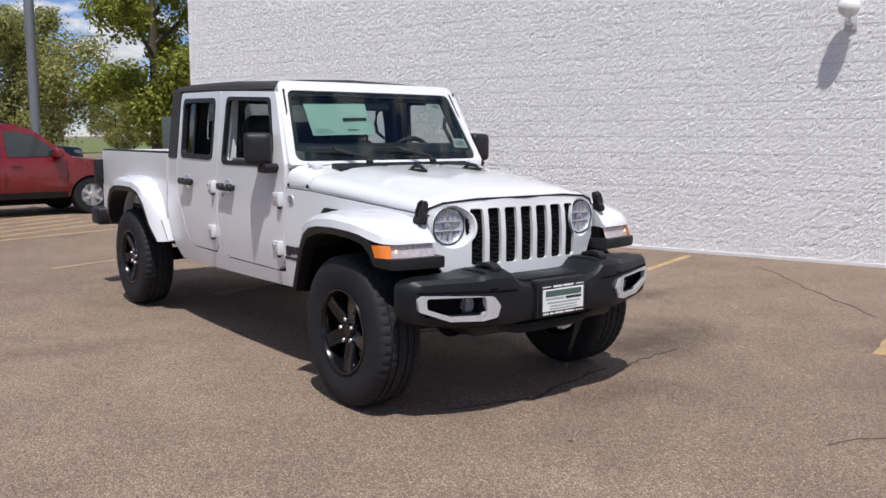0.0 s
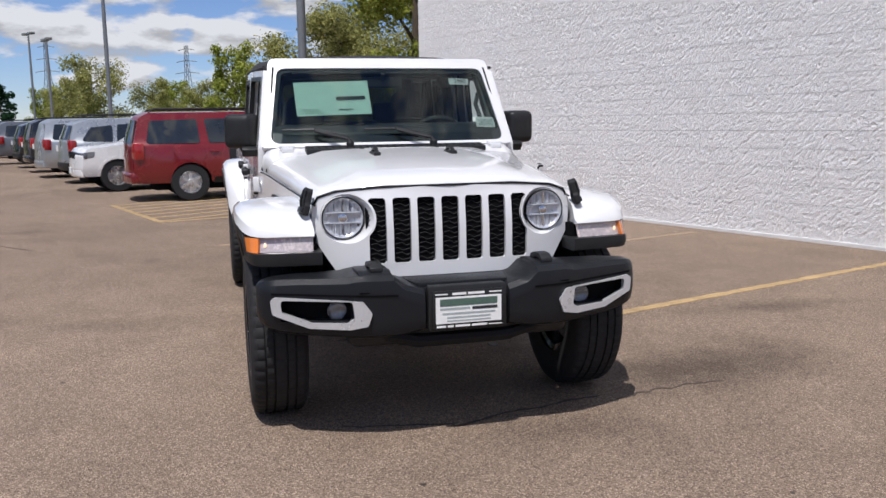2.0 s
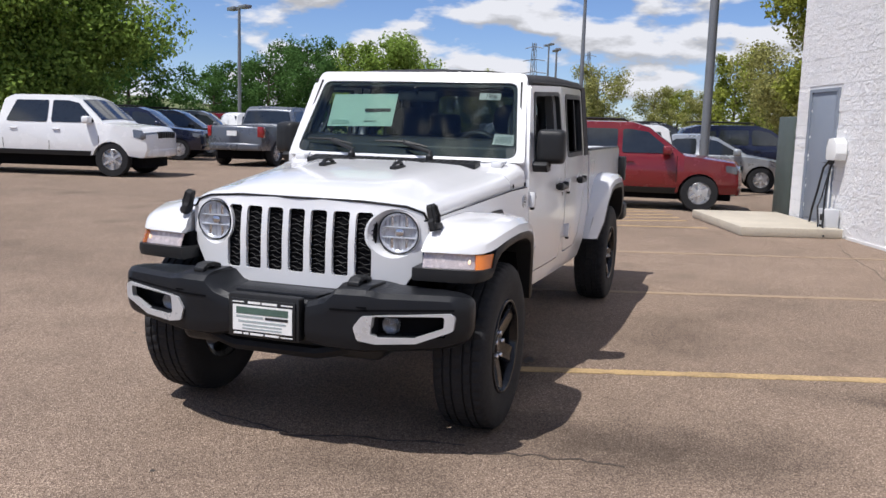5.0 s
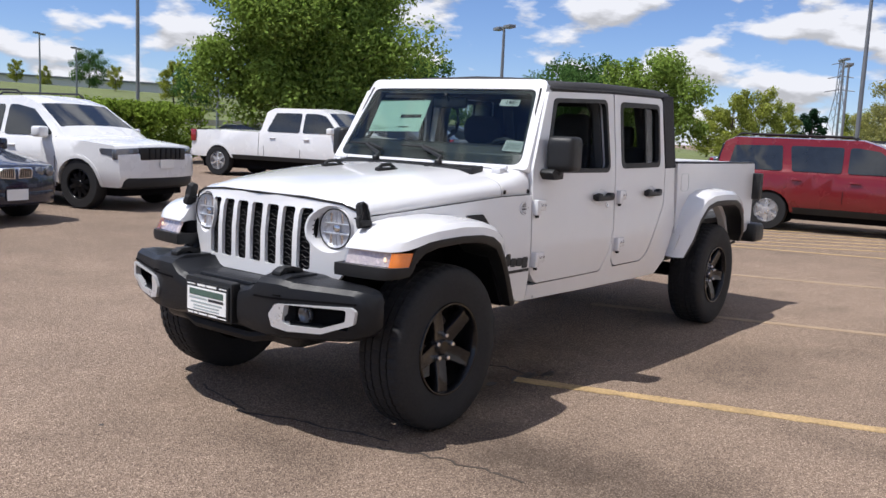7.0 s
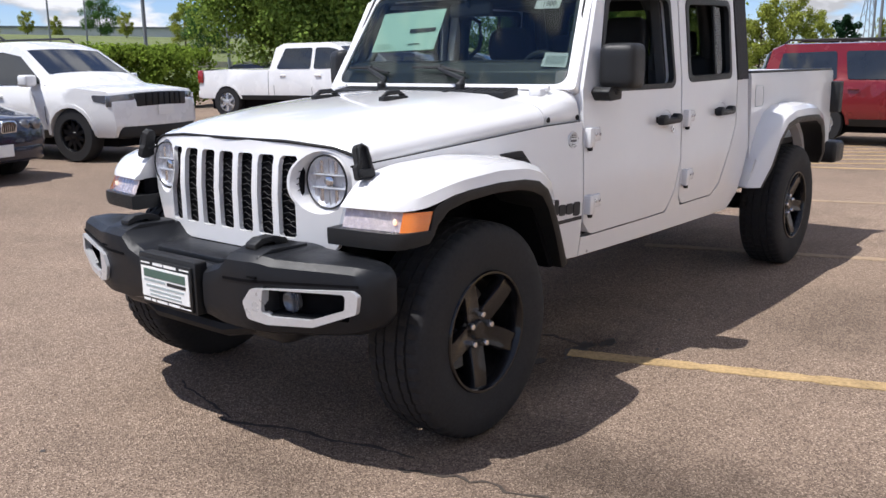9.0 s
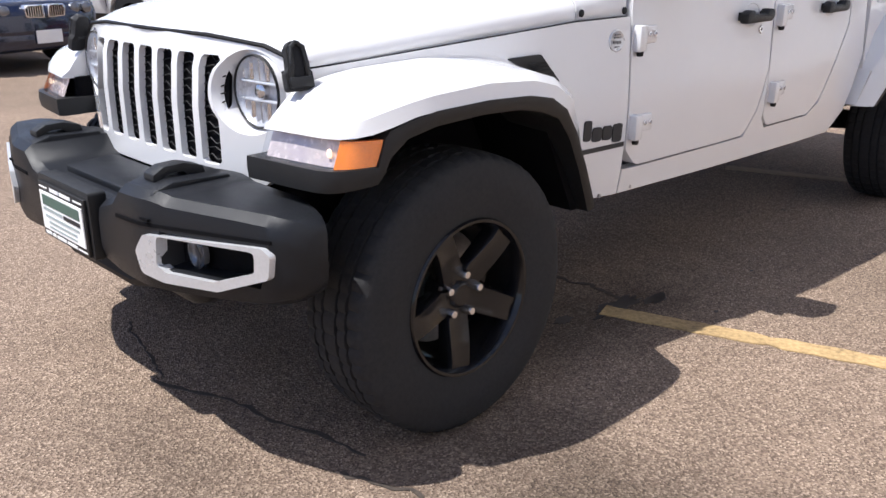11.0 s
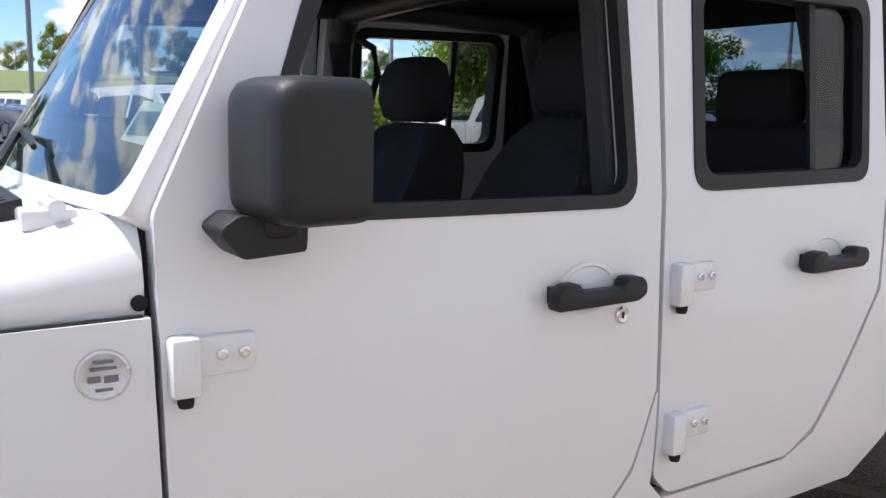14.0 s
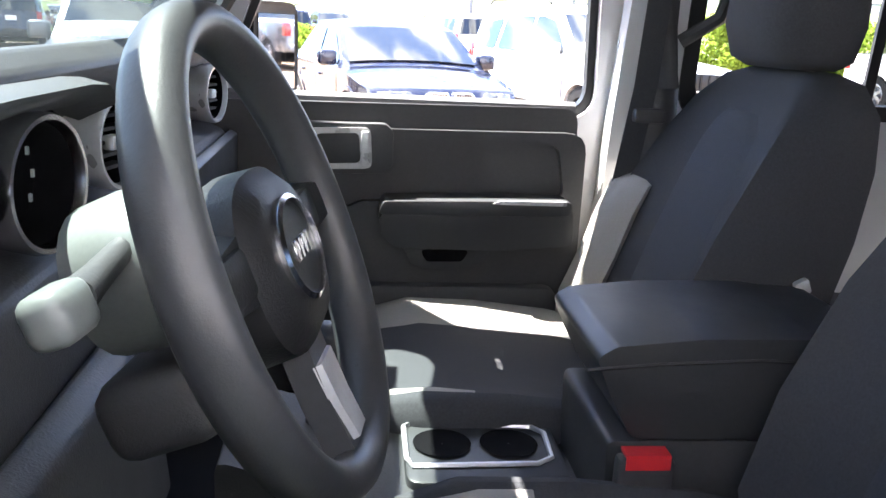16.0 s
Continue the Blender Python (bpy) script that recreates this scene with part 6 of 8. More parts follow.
GR = rounded([(-0.572, 1.040), (-0.50, 1.064), (-0.30, 1.080), (0.30, 1.080), (0.50, 1.064), (0.572, 1.040), (0.606, 0.975), (0.596, 0.86), (0.505, 0.714), (0.43, 0.690), (-0.43, 0.690), (-0.505, 0.714), (-0.596, 0.86), (-0.606, 0.975)], 0.04, 4)
LY, LZ = 0.470, 0.952
BY, BZ, BRY, BRZ = 0.456, 0.949, 0.113, 0.108  # the flared lamp opening
slots = []
for k in range(-3, 4):
    c = k * 0.1095
    cut = 0.0
    slots.append(rounded([(c - 0.039, 0.750), (c + 0.039, 0.750), (c + 0.040, 1.037), (c - 0.040, 1.037)], 0.016, 3))
ringL = [[(sg * (BY + BRY * math.cos(a)), BZ + BRZ * math.sin(a)) for a in [math.tau * k / 40 for k in range(40)]] for sg in (1, -1)]
side = []
for k in range(15):
    z = 0.762 + 0.263 * k / 14
    side.append((min(0.365, BY - 0.010 - (BRY * math.sqrt(max(0.0, 1 - ((z - BZ) / BRZ) ** 2)) if abs(z - BZ) < BRZ else 0.0)), z))
last = [(0.299, 0.750), (0.355, 0.750)] + side + [(0.355, 1.037), (0.299, 1.037), (0.289, 1.026), (0.289, 0.761)]
slots[6] = last
slots[0] = [(-y, z) for y, z in reversed(last)]
gr = part("grille", face_sheet(GR, slots + ringL, gx, 0.020), WHITE, truck, "white seven-slot grille", sharp=30)
part("hood_gap", tube([(gx(y, z) + 0.001, y, z + 0.002) for y, z in ((-0.592, 1.010), (-0.575, 1.042), (-0.50, 1.067), (-0.30, 1.0835), (0.0, 1.0845), (0.30, 1.0835), (0.50, 1.067), (0.575, 1.042), (0.592, 1.010))], 0.006, 6), FRAME, truck)
part("grille_backing", face_sheet([(-0.374, 0.72), (0.374, 0.72), (0.374, 1.05), (-0.374, 1.05)], [], lambda y, z: gx(y, z) - 0.024, 0.01), DARK, gr)
for k in range(-3, 4):
    c = k * 0.1095
    for j in range(13):
        z = 0.765 + 0.0215 * j
        sh = 0.009 if j % 2 else -0.009
        pts = [(c - 0.041, z), (c - 0.012 + sh, z + 0.009), (c + 0.012 + sh, z - 0.004), (c + 0.041, z + 0.005)]
        part("grille_mesh", tube([(gx(y, zz) - 0.019, y, zz) for y, zz in pts if abs(y) < 0.372], 0.0021, 4), FRAME, gr)
for s in (1, -1):
    hl = new("headlamp")
    hl.empty_display_size = 0.1
    hl.parent = truck
    hl.matrix_local = Matrix.Translation((2.118, s * LY, LZ)) @ Matrix.Rotation(s * radians(3), 4, "Z")
    hl["label"] = "round clear headlamp"
    part("bezel", lathe([(0.0945, -0.040), (0.0945, 0.002), (0.0925, 0.005), (0.0895, 0.002), (0.089, -0.040)], 40, "x", closed=True), PLASTIC, hl, "black ring round the lamp")
    part("reflector", lathe([(0.089, 0.0), (0.084, -0.008), (0.072, -0.016), (0.052, -0.024), (0.03, -0.028), (0.001, -0.028)], 36, "x", cap=False), LAMPSILVER, hl, "bright lamp reflector")
    part("bulb_shield", lathe([(0.020, -0.030), (0.022, -0.010), (0.015, -0.005), (0.001, -0.005)], 18, "x"), CHROME, hl)
    part("reflector_shelf", join_bm(box(-0.026, -0.004, -0.078, 0.078, 0.020, 0.026, 0.002), box(-0.026, -0.004, -0.078, 0.078, -0.026, -0.020, 0.002)), LAMPSILVER, hl)
    for k in range(-7, 8):
        y = k * 0.0112
        hgt = math.sqrt(0.086 ** 2 - y * y) * 0.97
        part("reflector_rib", join_bm(*[moved(box(-0.0012, 0.0012, -0.005, 0.005, a, b), Matrix.Translation((-0.013, y, 0)) @ Matrix.Rotation(0.6 if k % 2 else -0.6, 4, "Z")) for a, b in ((0.028, hgt), (-hgt, -0.028))]), CHROME if k % 3 == 0 else LAMPSILVER, hl)
    part("lens", lathe([(0.089, -0.001), (0.087, 0.004), (0.070, 0.011), (0.04, 0.016), (0.001, 0.018)], 36, "x", cap=False), LENS, hl, "clear domed lens")
    # flared recess between the lamp and the grille face
    rim, deep = [], []
    for k in range(40):
        a = math.tau * k / 40
        y, z = BY + BRY * math.cos(a), BZ + BRZ * math.sin(a)
        rim.append((gx(y, z), y, z))
        deep.append((2.112, LY + 0.0935 * math.cos(a), LZ + 0.0935 * math.sin(a)))
    soft_lip = [(x - 0.008, y + (LY - y) * 0.035, z + (LZ - z) * 0.035) for x, y, z in rim]
    bowl = bmesh.new()
    rows = [[bowl.verts.new(q) for q in ring] for ring in (rim, soft_lip, deep)]
    for ra, rb_ in zip(rows, rows[1:]):
        for k in range(40):
            bowl.faces.new((ra[k], ra[(k + 1) % 40], rb_[(k + 1) % 40], rb_[k]))
    part("lamp_bowl", flip(thicken(bowl, lambda c: (c.x - 0.006, LY + (c.y - LY) * 1.03, LZ + (c.z - LZ) * 1.03)), s), WHITE, gr, "white flared recess round the lamp", sharp=60)


# front flares
FL = [((1.120, 0.585), (1.180, 0.545), (1.206, 0.530), 0.868), ((1.195, 0.70), (1.262, 0.688), (1.287, 0.680), 0.885), ((1.272, 0.82), (1.342, 0.802), (1.367, 0.790), 0.905), ((1.345, 0.92), (1.410, 0.878), (1.436, 0.856), 0.918),
      ((1.43, 0.970), (1.485, 0.918), (1.52, 0.885), 0.925), ((1.54, 1.000), (1.585, 0.936), (1.61, 0.903), 0.930), ((1.72, 1.012), (1.74, 0.942), (1.75, 0.908), 0.930), ((1.92, 1.000), (1.92, 0.936), (1.915, 0.900), 0.928)]


def flare(s, stations, inner, nose=(), lip=()):
    """An arch flare: painted top and black edge; nose and lip go on round the front corner."""
    white, black = [], []
    for (tx, tz), (mx, mz), (bx, bz), y in stations:
        yi = inner(tx, tz)
        low = 0.06 * max(0.0, min(1.0, (0.92 - tz) / 0.25))
        white.append([(tx, yi, tz + 0.010), (tx, (yi + y) / 2, tz + 0.008), (tx * 0.85 + mx * 0.15, y - 0.035 - low, tz * 0.94 + mz * 0.06), (tx * 0.55 + mx * 0.45, y - 0.008 - low * 0.6, tz * 0.58 + mz * 0.42), (mx, y, mz), (mx, y - 0.03, mz), (mx, yi, mz)])
        black.append([(mx, y + 0.002, mz + 0.002), (mx * 0.5 + bx * 0.5, y + 0.003, (mz + bz) / 2), (bx, y - 0.006, bz), (bx, y - 0.05, bz), (bx, yi, bz + 0.005), (mx, yi, mz - 0.004), (mx, y - 0.03, mz - 0.002)])
    for x, y, qx, qy, zq, zm, zs_, zn, ze in nose:
        at = lambda f, z: (qx + (x - qx) * f, qy + (y - qy) * f, z)
        white.append([at(0, zq), at(0.5, zm), at(0.84, zs_), at(0.965, zn), at(1, ze), at(0.9, ze - 0.002), at(0, ze - 0.004)])
    for x, y, qx, qy, z1, z0 in lip:
        at = lambda f, z: (qx + (x - qx) * f, qy + (y - qy) * f, z)
        black.append([at(1, z1), at(1.012, (z1 + z0) / 2), at(0.985, z0), at(0.85, z0 - 0.003), at(0, z0), at(0, z1), at(0.9, z1)])
    part("fender_flare", flip(loft(white), s), WHITE, truck, "white wheel arch flare", sharp=30)
    part("flare_trim", flip(loft(black), s), PLASTIC, truck, "black plastic edge of the wheel arch", sharp=48)


NOSE = [(1.98, 0.922, 1.95, 0.62, 1.005, 1.003, 0.988, 0.964, 0.930), (2.04, 0.908, 1.99, 0.62, 1.000, 0.996, 0.977, 0.950, 0.912), (2.085, 0.890, 2.02, 0.62, 0.995, 0.988, 0.965, 0.936, 0.898), (2.12, 0.868, 2.045, 0.62, 0.990, 0.980, 0.952, 0.924, 0.891),
        (2.145, 0.840, 2.065, 0.618, 0.984, 0.970, 0.938, 0.911, 0.888), (2.158, 0.805, 2.085, 0.616, 0.978, 0.957, 0.924, 0.902, 0.887), (2.166, 0.76, 2.105, 0.613, 0.968, 0.943, 0.912, 0.896, 0.887), (2.174, 0.70, 2.125, 0.610, 0.952, 0.928, 0.905, 0.893, 0.887), (2.182, 0.65, 2.145, 0.606, 0.932, 0.914, 0.899, 0.891, 0.887), (2.19, 0.606, 2.165, 0.602, 0.908, 0.900, 0.893, 0.889, 0.887)]
LIP = [(2.00, 0.917, 1.95, 0.62, 0.920, 0.880), (2.045, 0.905, 2.00, 0.62, 0.904, 0.838), (2.058, 0.901, 2.02, 0.618, 0.888, 0.805), (2.075, 0.895, 2.03, 0.616, 0.822, 0.780), (2.12, 0.882, 2.05, 0.61, 0.822, 0.774), (2.16, 0.868, 2.06, 0.606, 0.822, 0.771), (2.184, 0.848, 2.07, 0.603, 0.822, 0.769), (2.198, 0.812, 2.08, 0.600, 0.822, 0.768), (2.208, 0.74, 2.085, 0.597, 0.822, 0.767), (2.218, 0.65, 2.09, 0.585, 0.822, 0.767), (2.226, 0.578, 2.095, 0.570, 0.822, 0.767)]


def lens_band(top, low, dx, dy, depth):
    """A sloping band between an upper and a lower edge, set back by dx, dy."""
    return loft([[(x0 + dx, y0 + dy, 0.823), (x1 + dx, y1 + dy, 0.884), (x1 + dx - depth, y1 + dy - depth * 0.7, 0.884), (x0 + dx - depth, y0 + dy - depth * 0.7, 0.823)] for (x1, y1), (x0, y0) in zip(top, low)])


CLEAR_TOP, CLEAR_LOW = [(2.140, 0.838), (2.152, 0.806), (2.166, 0.74), (2.186, 0.615)], [(2.168, 0.845), (2.183, 0.806), (2.196, 0.73), (2.212, 0.618)]
AMBER_TOP, AMBER_LOW = [(2.056, 0.893), (2.10, 0.877), (2.124, 0.860), (2.140, 0.838)], [(2.078, 0.888), (2.122, 0.876), (2.148, 0.864), (2.168, 0.845)]
for s in (1, -1):
    flare(s, FL, lambda x, z: ys(x, 1.0) - 0.03, NOSE, LIP)
    plan = [(2.06, 0.880), (2.11, 0.862), (2.140, 0.825), (2.158, 0.76), (2.176, 0.615), (2.06, 0.60)]
    ml = part("marker_housing", flip(prism(rounded([(x - 0.026, y - 0.022) for x, y in plan], 0.02, 3), "z", 0.818, 0.886), s), DARK, truck)
    part("clear_lens", flip(lens_band(CLEAR_TOP, CLEAR_LOW, 0.0, 0.0, 0.004), s), LENS, ml, "clear turn signal lens")
    part("reflector", flip(lens_band(CLEAR_TOP, CLEAR_LOW, -0.020, -0.004, 0.004), s), WARMLENS, ml)
    part("amber_lens", flip(lens_band(AMBER_TOP, AMBER_LOW, 0.0, 0.0, 0.014), s), AMBER, ml, "amber side marker")
    part("bulb", flip(lathe([(0.001, -0.011), (0.005, -0.008), (0.0065, 0.0), (0.005, 0.008), (0.001, 0.011)], 14, "z"), s), GLOW, ml, "lit signal bulb").location = (2.152, s * 0.812, 0.853)
    # dark liner behind the front wheel
    part("wheel_liner", flip(join_bm(box(1.28, 2.02, 0.47, 0.50, 0.50, 1.00), box(1.20, 2.02, 0.50, 0.60, 0.94, 0.96), prism([(1.20, 0.53), (1.235, 0.53), (1.375, 0.80), (1.43, 0.87), (1.40, 0.90), (1.32, 0.80)], "y", 0.5, 0.82)), s), DARK, truck)
    part("rear_liner", flip(join_bm(box(-2.35, -1.10, 0.50, 0.535, 0.52, 1.06), box(-2.30, -1.15, 0.50, 0.76, 1.00, 1.03)), s), DARK, truck)

# rear flares, bed
RTOP = [(-1.03, 0.585), (-1.105, 0.75), (-1.20, 0.92), (-1.32, 1.02), (-1.48, 1.06), (-1.75, 1.068), (-1.98, 1.055), (-2.13, 1.005), (-2.25, 0.90), (-2.335, 0.75), (-2.40, 0.625)]
rst = []
for k, (x, z) in enumerate(RTOP):
    f = k / (len(RTOP) - 1)
    dx, dz = -AX - x, 0.42 - z
    n_ = math.hypot(dx, dz)
    dx, dz = dx / n_, dz / n_
    if z < 0.7:
        dx, dz = (1 if x < -AX else -1) * 0.98, 0.0
    rst.append(((x, z), (x + dx * 0.075, z + dz * 0.075), (x + dx * 0.115, z + dz * 0.115), 0.862 + 0.068 * math.sin(math.pi * min(1, max(0, f))) ** 0.5))
BED = [(-1.082, 1.268), (-1.112, 0.62), (-1.16, 0.60)] + [(-AX + 0.52 * math.cos(a), 0.45 + 0.52 * math.sin(a)) for a in [math.radians(20 + 140 * k / 12) for k in range(13)]] + [(-2.36, 0.60), (-2.70, 0.68), (-2.80, 0.72), (-2.80, 1.268)]
byd = lambda x, z: min(ys(x, z), 0.768) + 0.010
for s in (1, -1):
    flare(s, rst, lambda x, z: 0.74)
    bs = part("bed_side", flip(skin(BED, byd, 0.06, xs=XCUT, zs=ZCUT), s), WHITE, truck, "white cargo bed side")
    part("bed_rail", flip(box(-2.79, -1.085, 0.690, 0.768, 1.262, 1.282, 0.006), s), PLASTIC, truck, "black bed rail cap")
    part("tail_lamp", flip(box(-2.845, -2.775, 0.69, 0.835, 0.97, 1.17, 0.018, 3), s), REDLENS, truck, "red tail lamp")
    part("tail_lamp_guard", flip(box(-2.86, -2.77, 0.72, 0.842, 0.955, 1.185, 0.012, 2), s), PLASTIC, truck)
part("fuel_door", skin(rounded([(-1.30, 1.195), (-1.155, 1.195), (-1.155, 1.065), (-1.30, 1.065)], 0.03, 4), byd, 0.012, [rounded([(-1.296, 1.191), (-1.159, 1.191), (-1.159, 1.069), (-1.296, 1.069)], 0.028, 4)], lift=0.0015), GREYINK, truck, "seam of the fuel door")
part("bed_floor", box(-2.78, -1.085, -0.72, 0.72, 0.78, 0.82), PLASTIC, truck)
part("bed_front", box(-1.13, -1.085, -0.715, 0.715, 0.8, 1.262, 0.006), WHITE, truck)
part("tailgate", box(-2.805, -2.755, -0.685, 0.685, 0.74, 1.275, 0.012), WHITE, truck, "white tailgate")
part("rear_bumper", box(-2.96, -2.72, -0.86, 0.86, 0.58, 0.74, 0.03, 3), PLASTIC, truck, "black rear bumper")


# front bumper: stations across the vehicle
def bump_ring(y, back, front, zt, zb, ft=0.03):
    d = front - back
    return [(back, y, zb + 0.01), (back, y, zt - 0.004), (back + min(0.03, d * 0.2), y, zt), (front - min(ft, d * 0.35), y, zt - 0.002), (front - min(0.006, d * 0.1), y, zt - 0.022), (front, y, zt - 0.055), (front, y, zb + 0.05), (front - min(0.010, d * 0.15), y, zb + 0.015), (front - min(0.045, d * 0.5), y, zb)]


def bumper_x(y):
    a = abs(y)
    return 2.447 - 0.165 * (math.hypot(a - 0.42, 0.03) + a - 0.42) - 0.06 * max(0.0, (a - 0.80) / 0.07) ** 2


half = [(0.0, 0.674, 0.500), (0.17, 0.674, 0.500), (0.185, 0.674, 0.495), (0.27, 0.700, 0.480), (0.315, 0.742, 0.478), (0.44, 0.745, 0.478), (0.482, 0.740, 0.479), (0.488, 0.738, 0.479), (0.50, 0.735, 0.480), (0.60, 0.733, 0.486), (0.70, 0.732, 0.494), (0.770, 0.730, 0.503), (0.776, 0.730, 0.505), (0.80, 0.728, 0.512), (0.832, 0.722, 0.525), (0.852, 0.710, 0.545), (0.862, 0.692, 0.572)]
stations = [(-y, a, b) for y, a, b in reversed(half[1:])] + half
rings = []
for y, zt, zb in stations:
    recess = 0.030 if abs(y) < 0.18 else 0.0
    rings.append(bump_ring(y, 2.16 + 0.045 * max(0.0, (abs(y) - 0.70) / 0.162), bumper_x(y) - recess, zt, zb))
dense = []
for ra, rb_ in zip(rings, rings[1:]):
    n_ = max(1, int(abs(rb_[0][1] - ra[0][1]) / 0.03))
    dense += [[tuple(a + (b - a) * (k / n_) for a, b in zip(pa, pb_)) for pa, pb_ in zip(ra, rb_)] for k in range(n_)]
dense.append(rings[-1])
for ring_ in dense:
    y_ = ring_[0][1]
    shift_ = bumper_x(y_) - (0.030 if abs(y_) < 0.18 else 0.0) - ring_[5][0]
    for k in (4, 5, 6, 7, 8):
        ring_[k] = (ring_[k][0] + shift_, ring_[k][1], ring_[k][2])
    # pocket of the fog lamp
    inside = 0.486 < abs(y_) < 0.772
    x_, za, zb_ = ring_[5][0], ring_[5][2], ring_[6][2]
    ring_[6:6] = [(x_ - (d if inside else 0.0), y_, z if inside else za + (zb_ - za) * f) for z, d, f in ((0.650, 0.0, 0.2), (0.646, 0.062, 0.3), (0.560, 0.062, 0.7), (0.556, 0.0, 0.8))]
fb = part("front_bumper", loft(dense), BUMPERGREY, truck, "dark grey plastic front bumper", sharp=34)
for s in (1, -1):
    # fog lamp panel: bright frame round a black pocket
    fp = rounded([(0.445, 0.640), (0.792, 0.661), (0.812, 0.646), (0.806, 0.588), (0.66, 0.531), (0.50, 0.524), (0.428, 0.538), (0.410, 0.592)], 0.016, 3)
    fi = rounded([(0.488, 0.641), (0.772, 0.648), (0.768, 0.597), (0.65, 0.554), (0.51, 0.552), (0.480, 0.566)], 0.014, 3)
    part("bumper_groove", flip(face_sheet([(0.30, 0.662), (0.806, 0.678), (0.806, 0.669), (0.30, 0.653)], [], lambda y, z: bumper_x(y) + 0.003, 0.004, (0.38, 0.42, 0.46, 0.55, 0.65, 0.70, 0.74, 0.78), ()), s), DARK, fb)
    fx = lambda y, z: bumper_x(y) + 0.014
    part("fog_lamp_frame", flip(face_sheet(fp, [fi], fx, 0.03, (0.42, 0.45, 0.50, 0.55, 0.65, 0.70, 0.74, 0.78), ()), s), SILVER, fb, "silver fog lamp surround")
    part("fog_pocket", flip(face_sheet(fi, [], lambda y, z: bumper_x(y) - 0.057, 0.006, (0.55, 0.65, 0.70, 0.74, 0.78), ()), s), DARK, fb)
    fl = part("fog_lamp", flip(moved(lathe([(0.040, 0.0), (0.040, 0.012), (0.040, 0.014), (0.035, 0.008), (0.018, 0.003), (0.001, 0.001)], 24, "x"), Matrix.Translation((bumper_x(0.555) - 0.050, 0.545, 0.597))), s), LENSCAR, fb, "round fog lamp")
    part("fog_lens", flip(moved(lathe([(0.040, 0.012), (0.030, 0.018), (0.001, 0.022)], 20, "x", cap=False), Matrix.Translation((bumper_x(0.555) - 0.050, 0.545, 0.597))), s), LENS, fl)
    # raised horn and tow hook
    part("bumper_pod", flip(prism([(2.20, 0.735), (2.20, 0.752), (2.36, 0.757), (2.412, 0.742), (2.43, 0.715)], "y", 0.315, 0.455, 0.010, 2), s), BUMPERGREY, fb)
    part("tow_hook", flip(prism(rounded([(2.24, 0.745), (2.25, 0.772), (2.30, 0.786), (2.355, 0.784), (2.385, 0.768), (2.388, 0.748), (2.368, 0.748), (2.350, 0.764), (2.305, 0.766), (2.285, 0.745)], 0.008, 3), "y", 0.352, 0.402, 0.006), s), PLASTIC, fb, "black tow hook")
    part("bumper_seam", flip(box(bumper_x(0.44) - 0.004, bumper_x(0.44) + 0.004, 0.325, 0.46, 0.672, 0.678), s), DARK, fb)
part("bumper_top_step", prism(rounded([(2.20, -0.24), (2.20, 0.24), (2.37, 0.20), (2.37, -0.20)], 0.02, 3), "z", 0.665, 0.690, 0.006), BUMPERGREY, fb)
# dealer plate in its frame; its lettering stays plain bars
pb = part("plate_bracket", prism(rounded([(-0.175, 0.498), (0.165, 0.498), (0.165, 0.688), (-0.175, 0.688)], 0.012, 3), "x", 2.41, 2.460, 0.004), PLASTIC, fb)
part("plate_frame", prism([(-0.160, 0.508), (0.150, 0.508), (0.150, 0.668), (-0.160, 0.668)], "x", 2.460, 2.469, 0.002), PLASTIC, fb, "black plate frame")
pl = part("dealer_plate", box(2.469, 2.472, -0.148, 0.138, 0.530, 0.642), PAPER, fb, "white dealer plate with printed bars")
for y0, y1, z0, z1, mt in ((-0.13, 0.12, 0.604, 0.634, PLATEINK), (-0.13, 0.00, 0.588, 0.597, GREYINK), (0.01, 0.12, 0.585, 0.597, INK), (-0.12, 0.11, 0.568, 0.576, GREYINK), (-0.10, 0.09, 0.552, 0.559, GREYINK), (-0.10, 0.09, 0.538, 0.544, GREYINK)):
    part("print_bar", box(2.472, 2.4732, y0, y1, z0, z1), mt, pl)
for y0, y1, z0, z1 in ((-0.075, -0.015, 0.649, 0.659), (-0.008, 0.065, 0.649, 0.659), (-0.145, -0.105, 0.513, 0.522), (-0.097, -0.072, 0.513, 0.522), (-0.064, 0.0, 0.513, 0.522), (0.008, 0.075, 0.513, 0.522), (0.082, 0.14, 0.514, 0.518), (-0.150, -0.095, 0.652, 0.657), (0.085, 0.140, 0.652, 0.657)):
    part("frame_print", box(2.469, 2.4702, y0, y1, z0, z1), PAPER, pl)


# ---- inside the pickup's cab ----
SOFT = surf("dark_leather", (0.035, 0.037, 0.040), 0.42, var=0.12, scale=5, fine=180, bump=0.0002, bscale=420)
CLOTH = surf("black_seat_cloth", (0.045, 0.047, 0.053), 0.92, var=0.25, scale=6, fine=300, bump=0.0010, bscale=700)
MESHCLOTH = surf("blue_black_seat_insert", (0.049, 0.053, 0.062), 0.92, var=0.3, scale=6, fine=320, bump=0.0012, bscale=600)
GREYCLOTH = surf("light_grey_seat_cloth", (0.34, 0.325, 0.30), 0.9, var=0.08, scale=6, fine=300, bump=0.0008, bscale=700)
PALEPLASTIC = surf("grey_green_plastic", (0.13, 0.145, 0.14), 0.4, var=0.1, scale=6, fine=200)
# dark plastic of the door ledges, grazing light painted in as a paler grey
LITLEDGE = surf("grey_window_ledge", (0.11, 0.11, 0.112), 0.45, var=0.1, scale=6, fine=200)
BEZEL = surf("satin_chrome", (0.62, 0.62, 0.62), 0.3, 0.25, var=0.08, scale=20, fine=100)
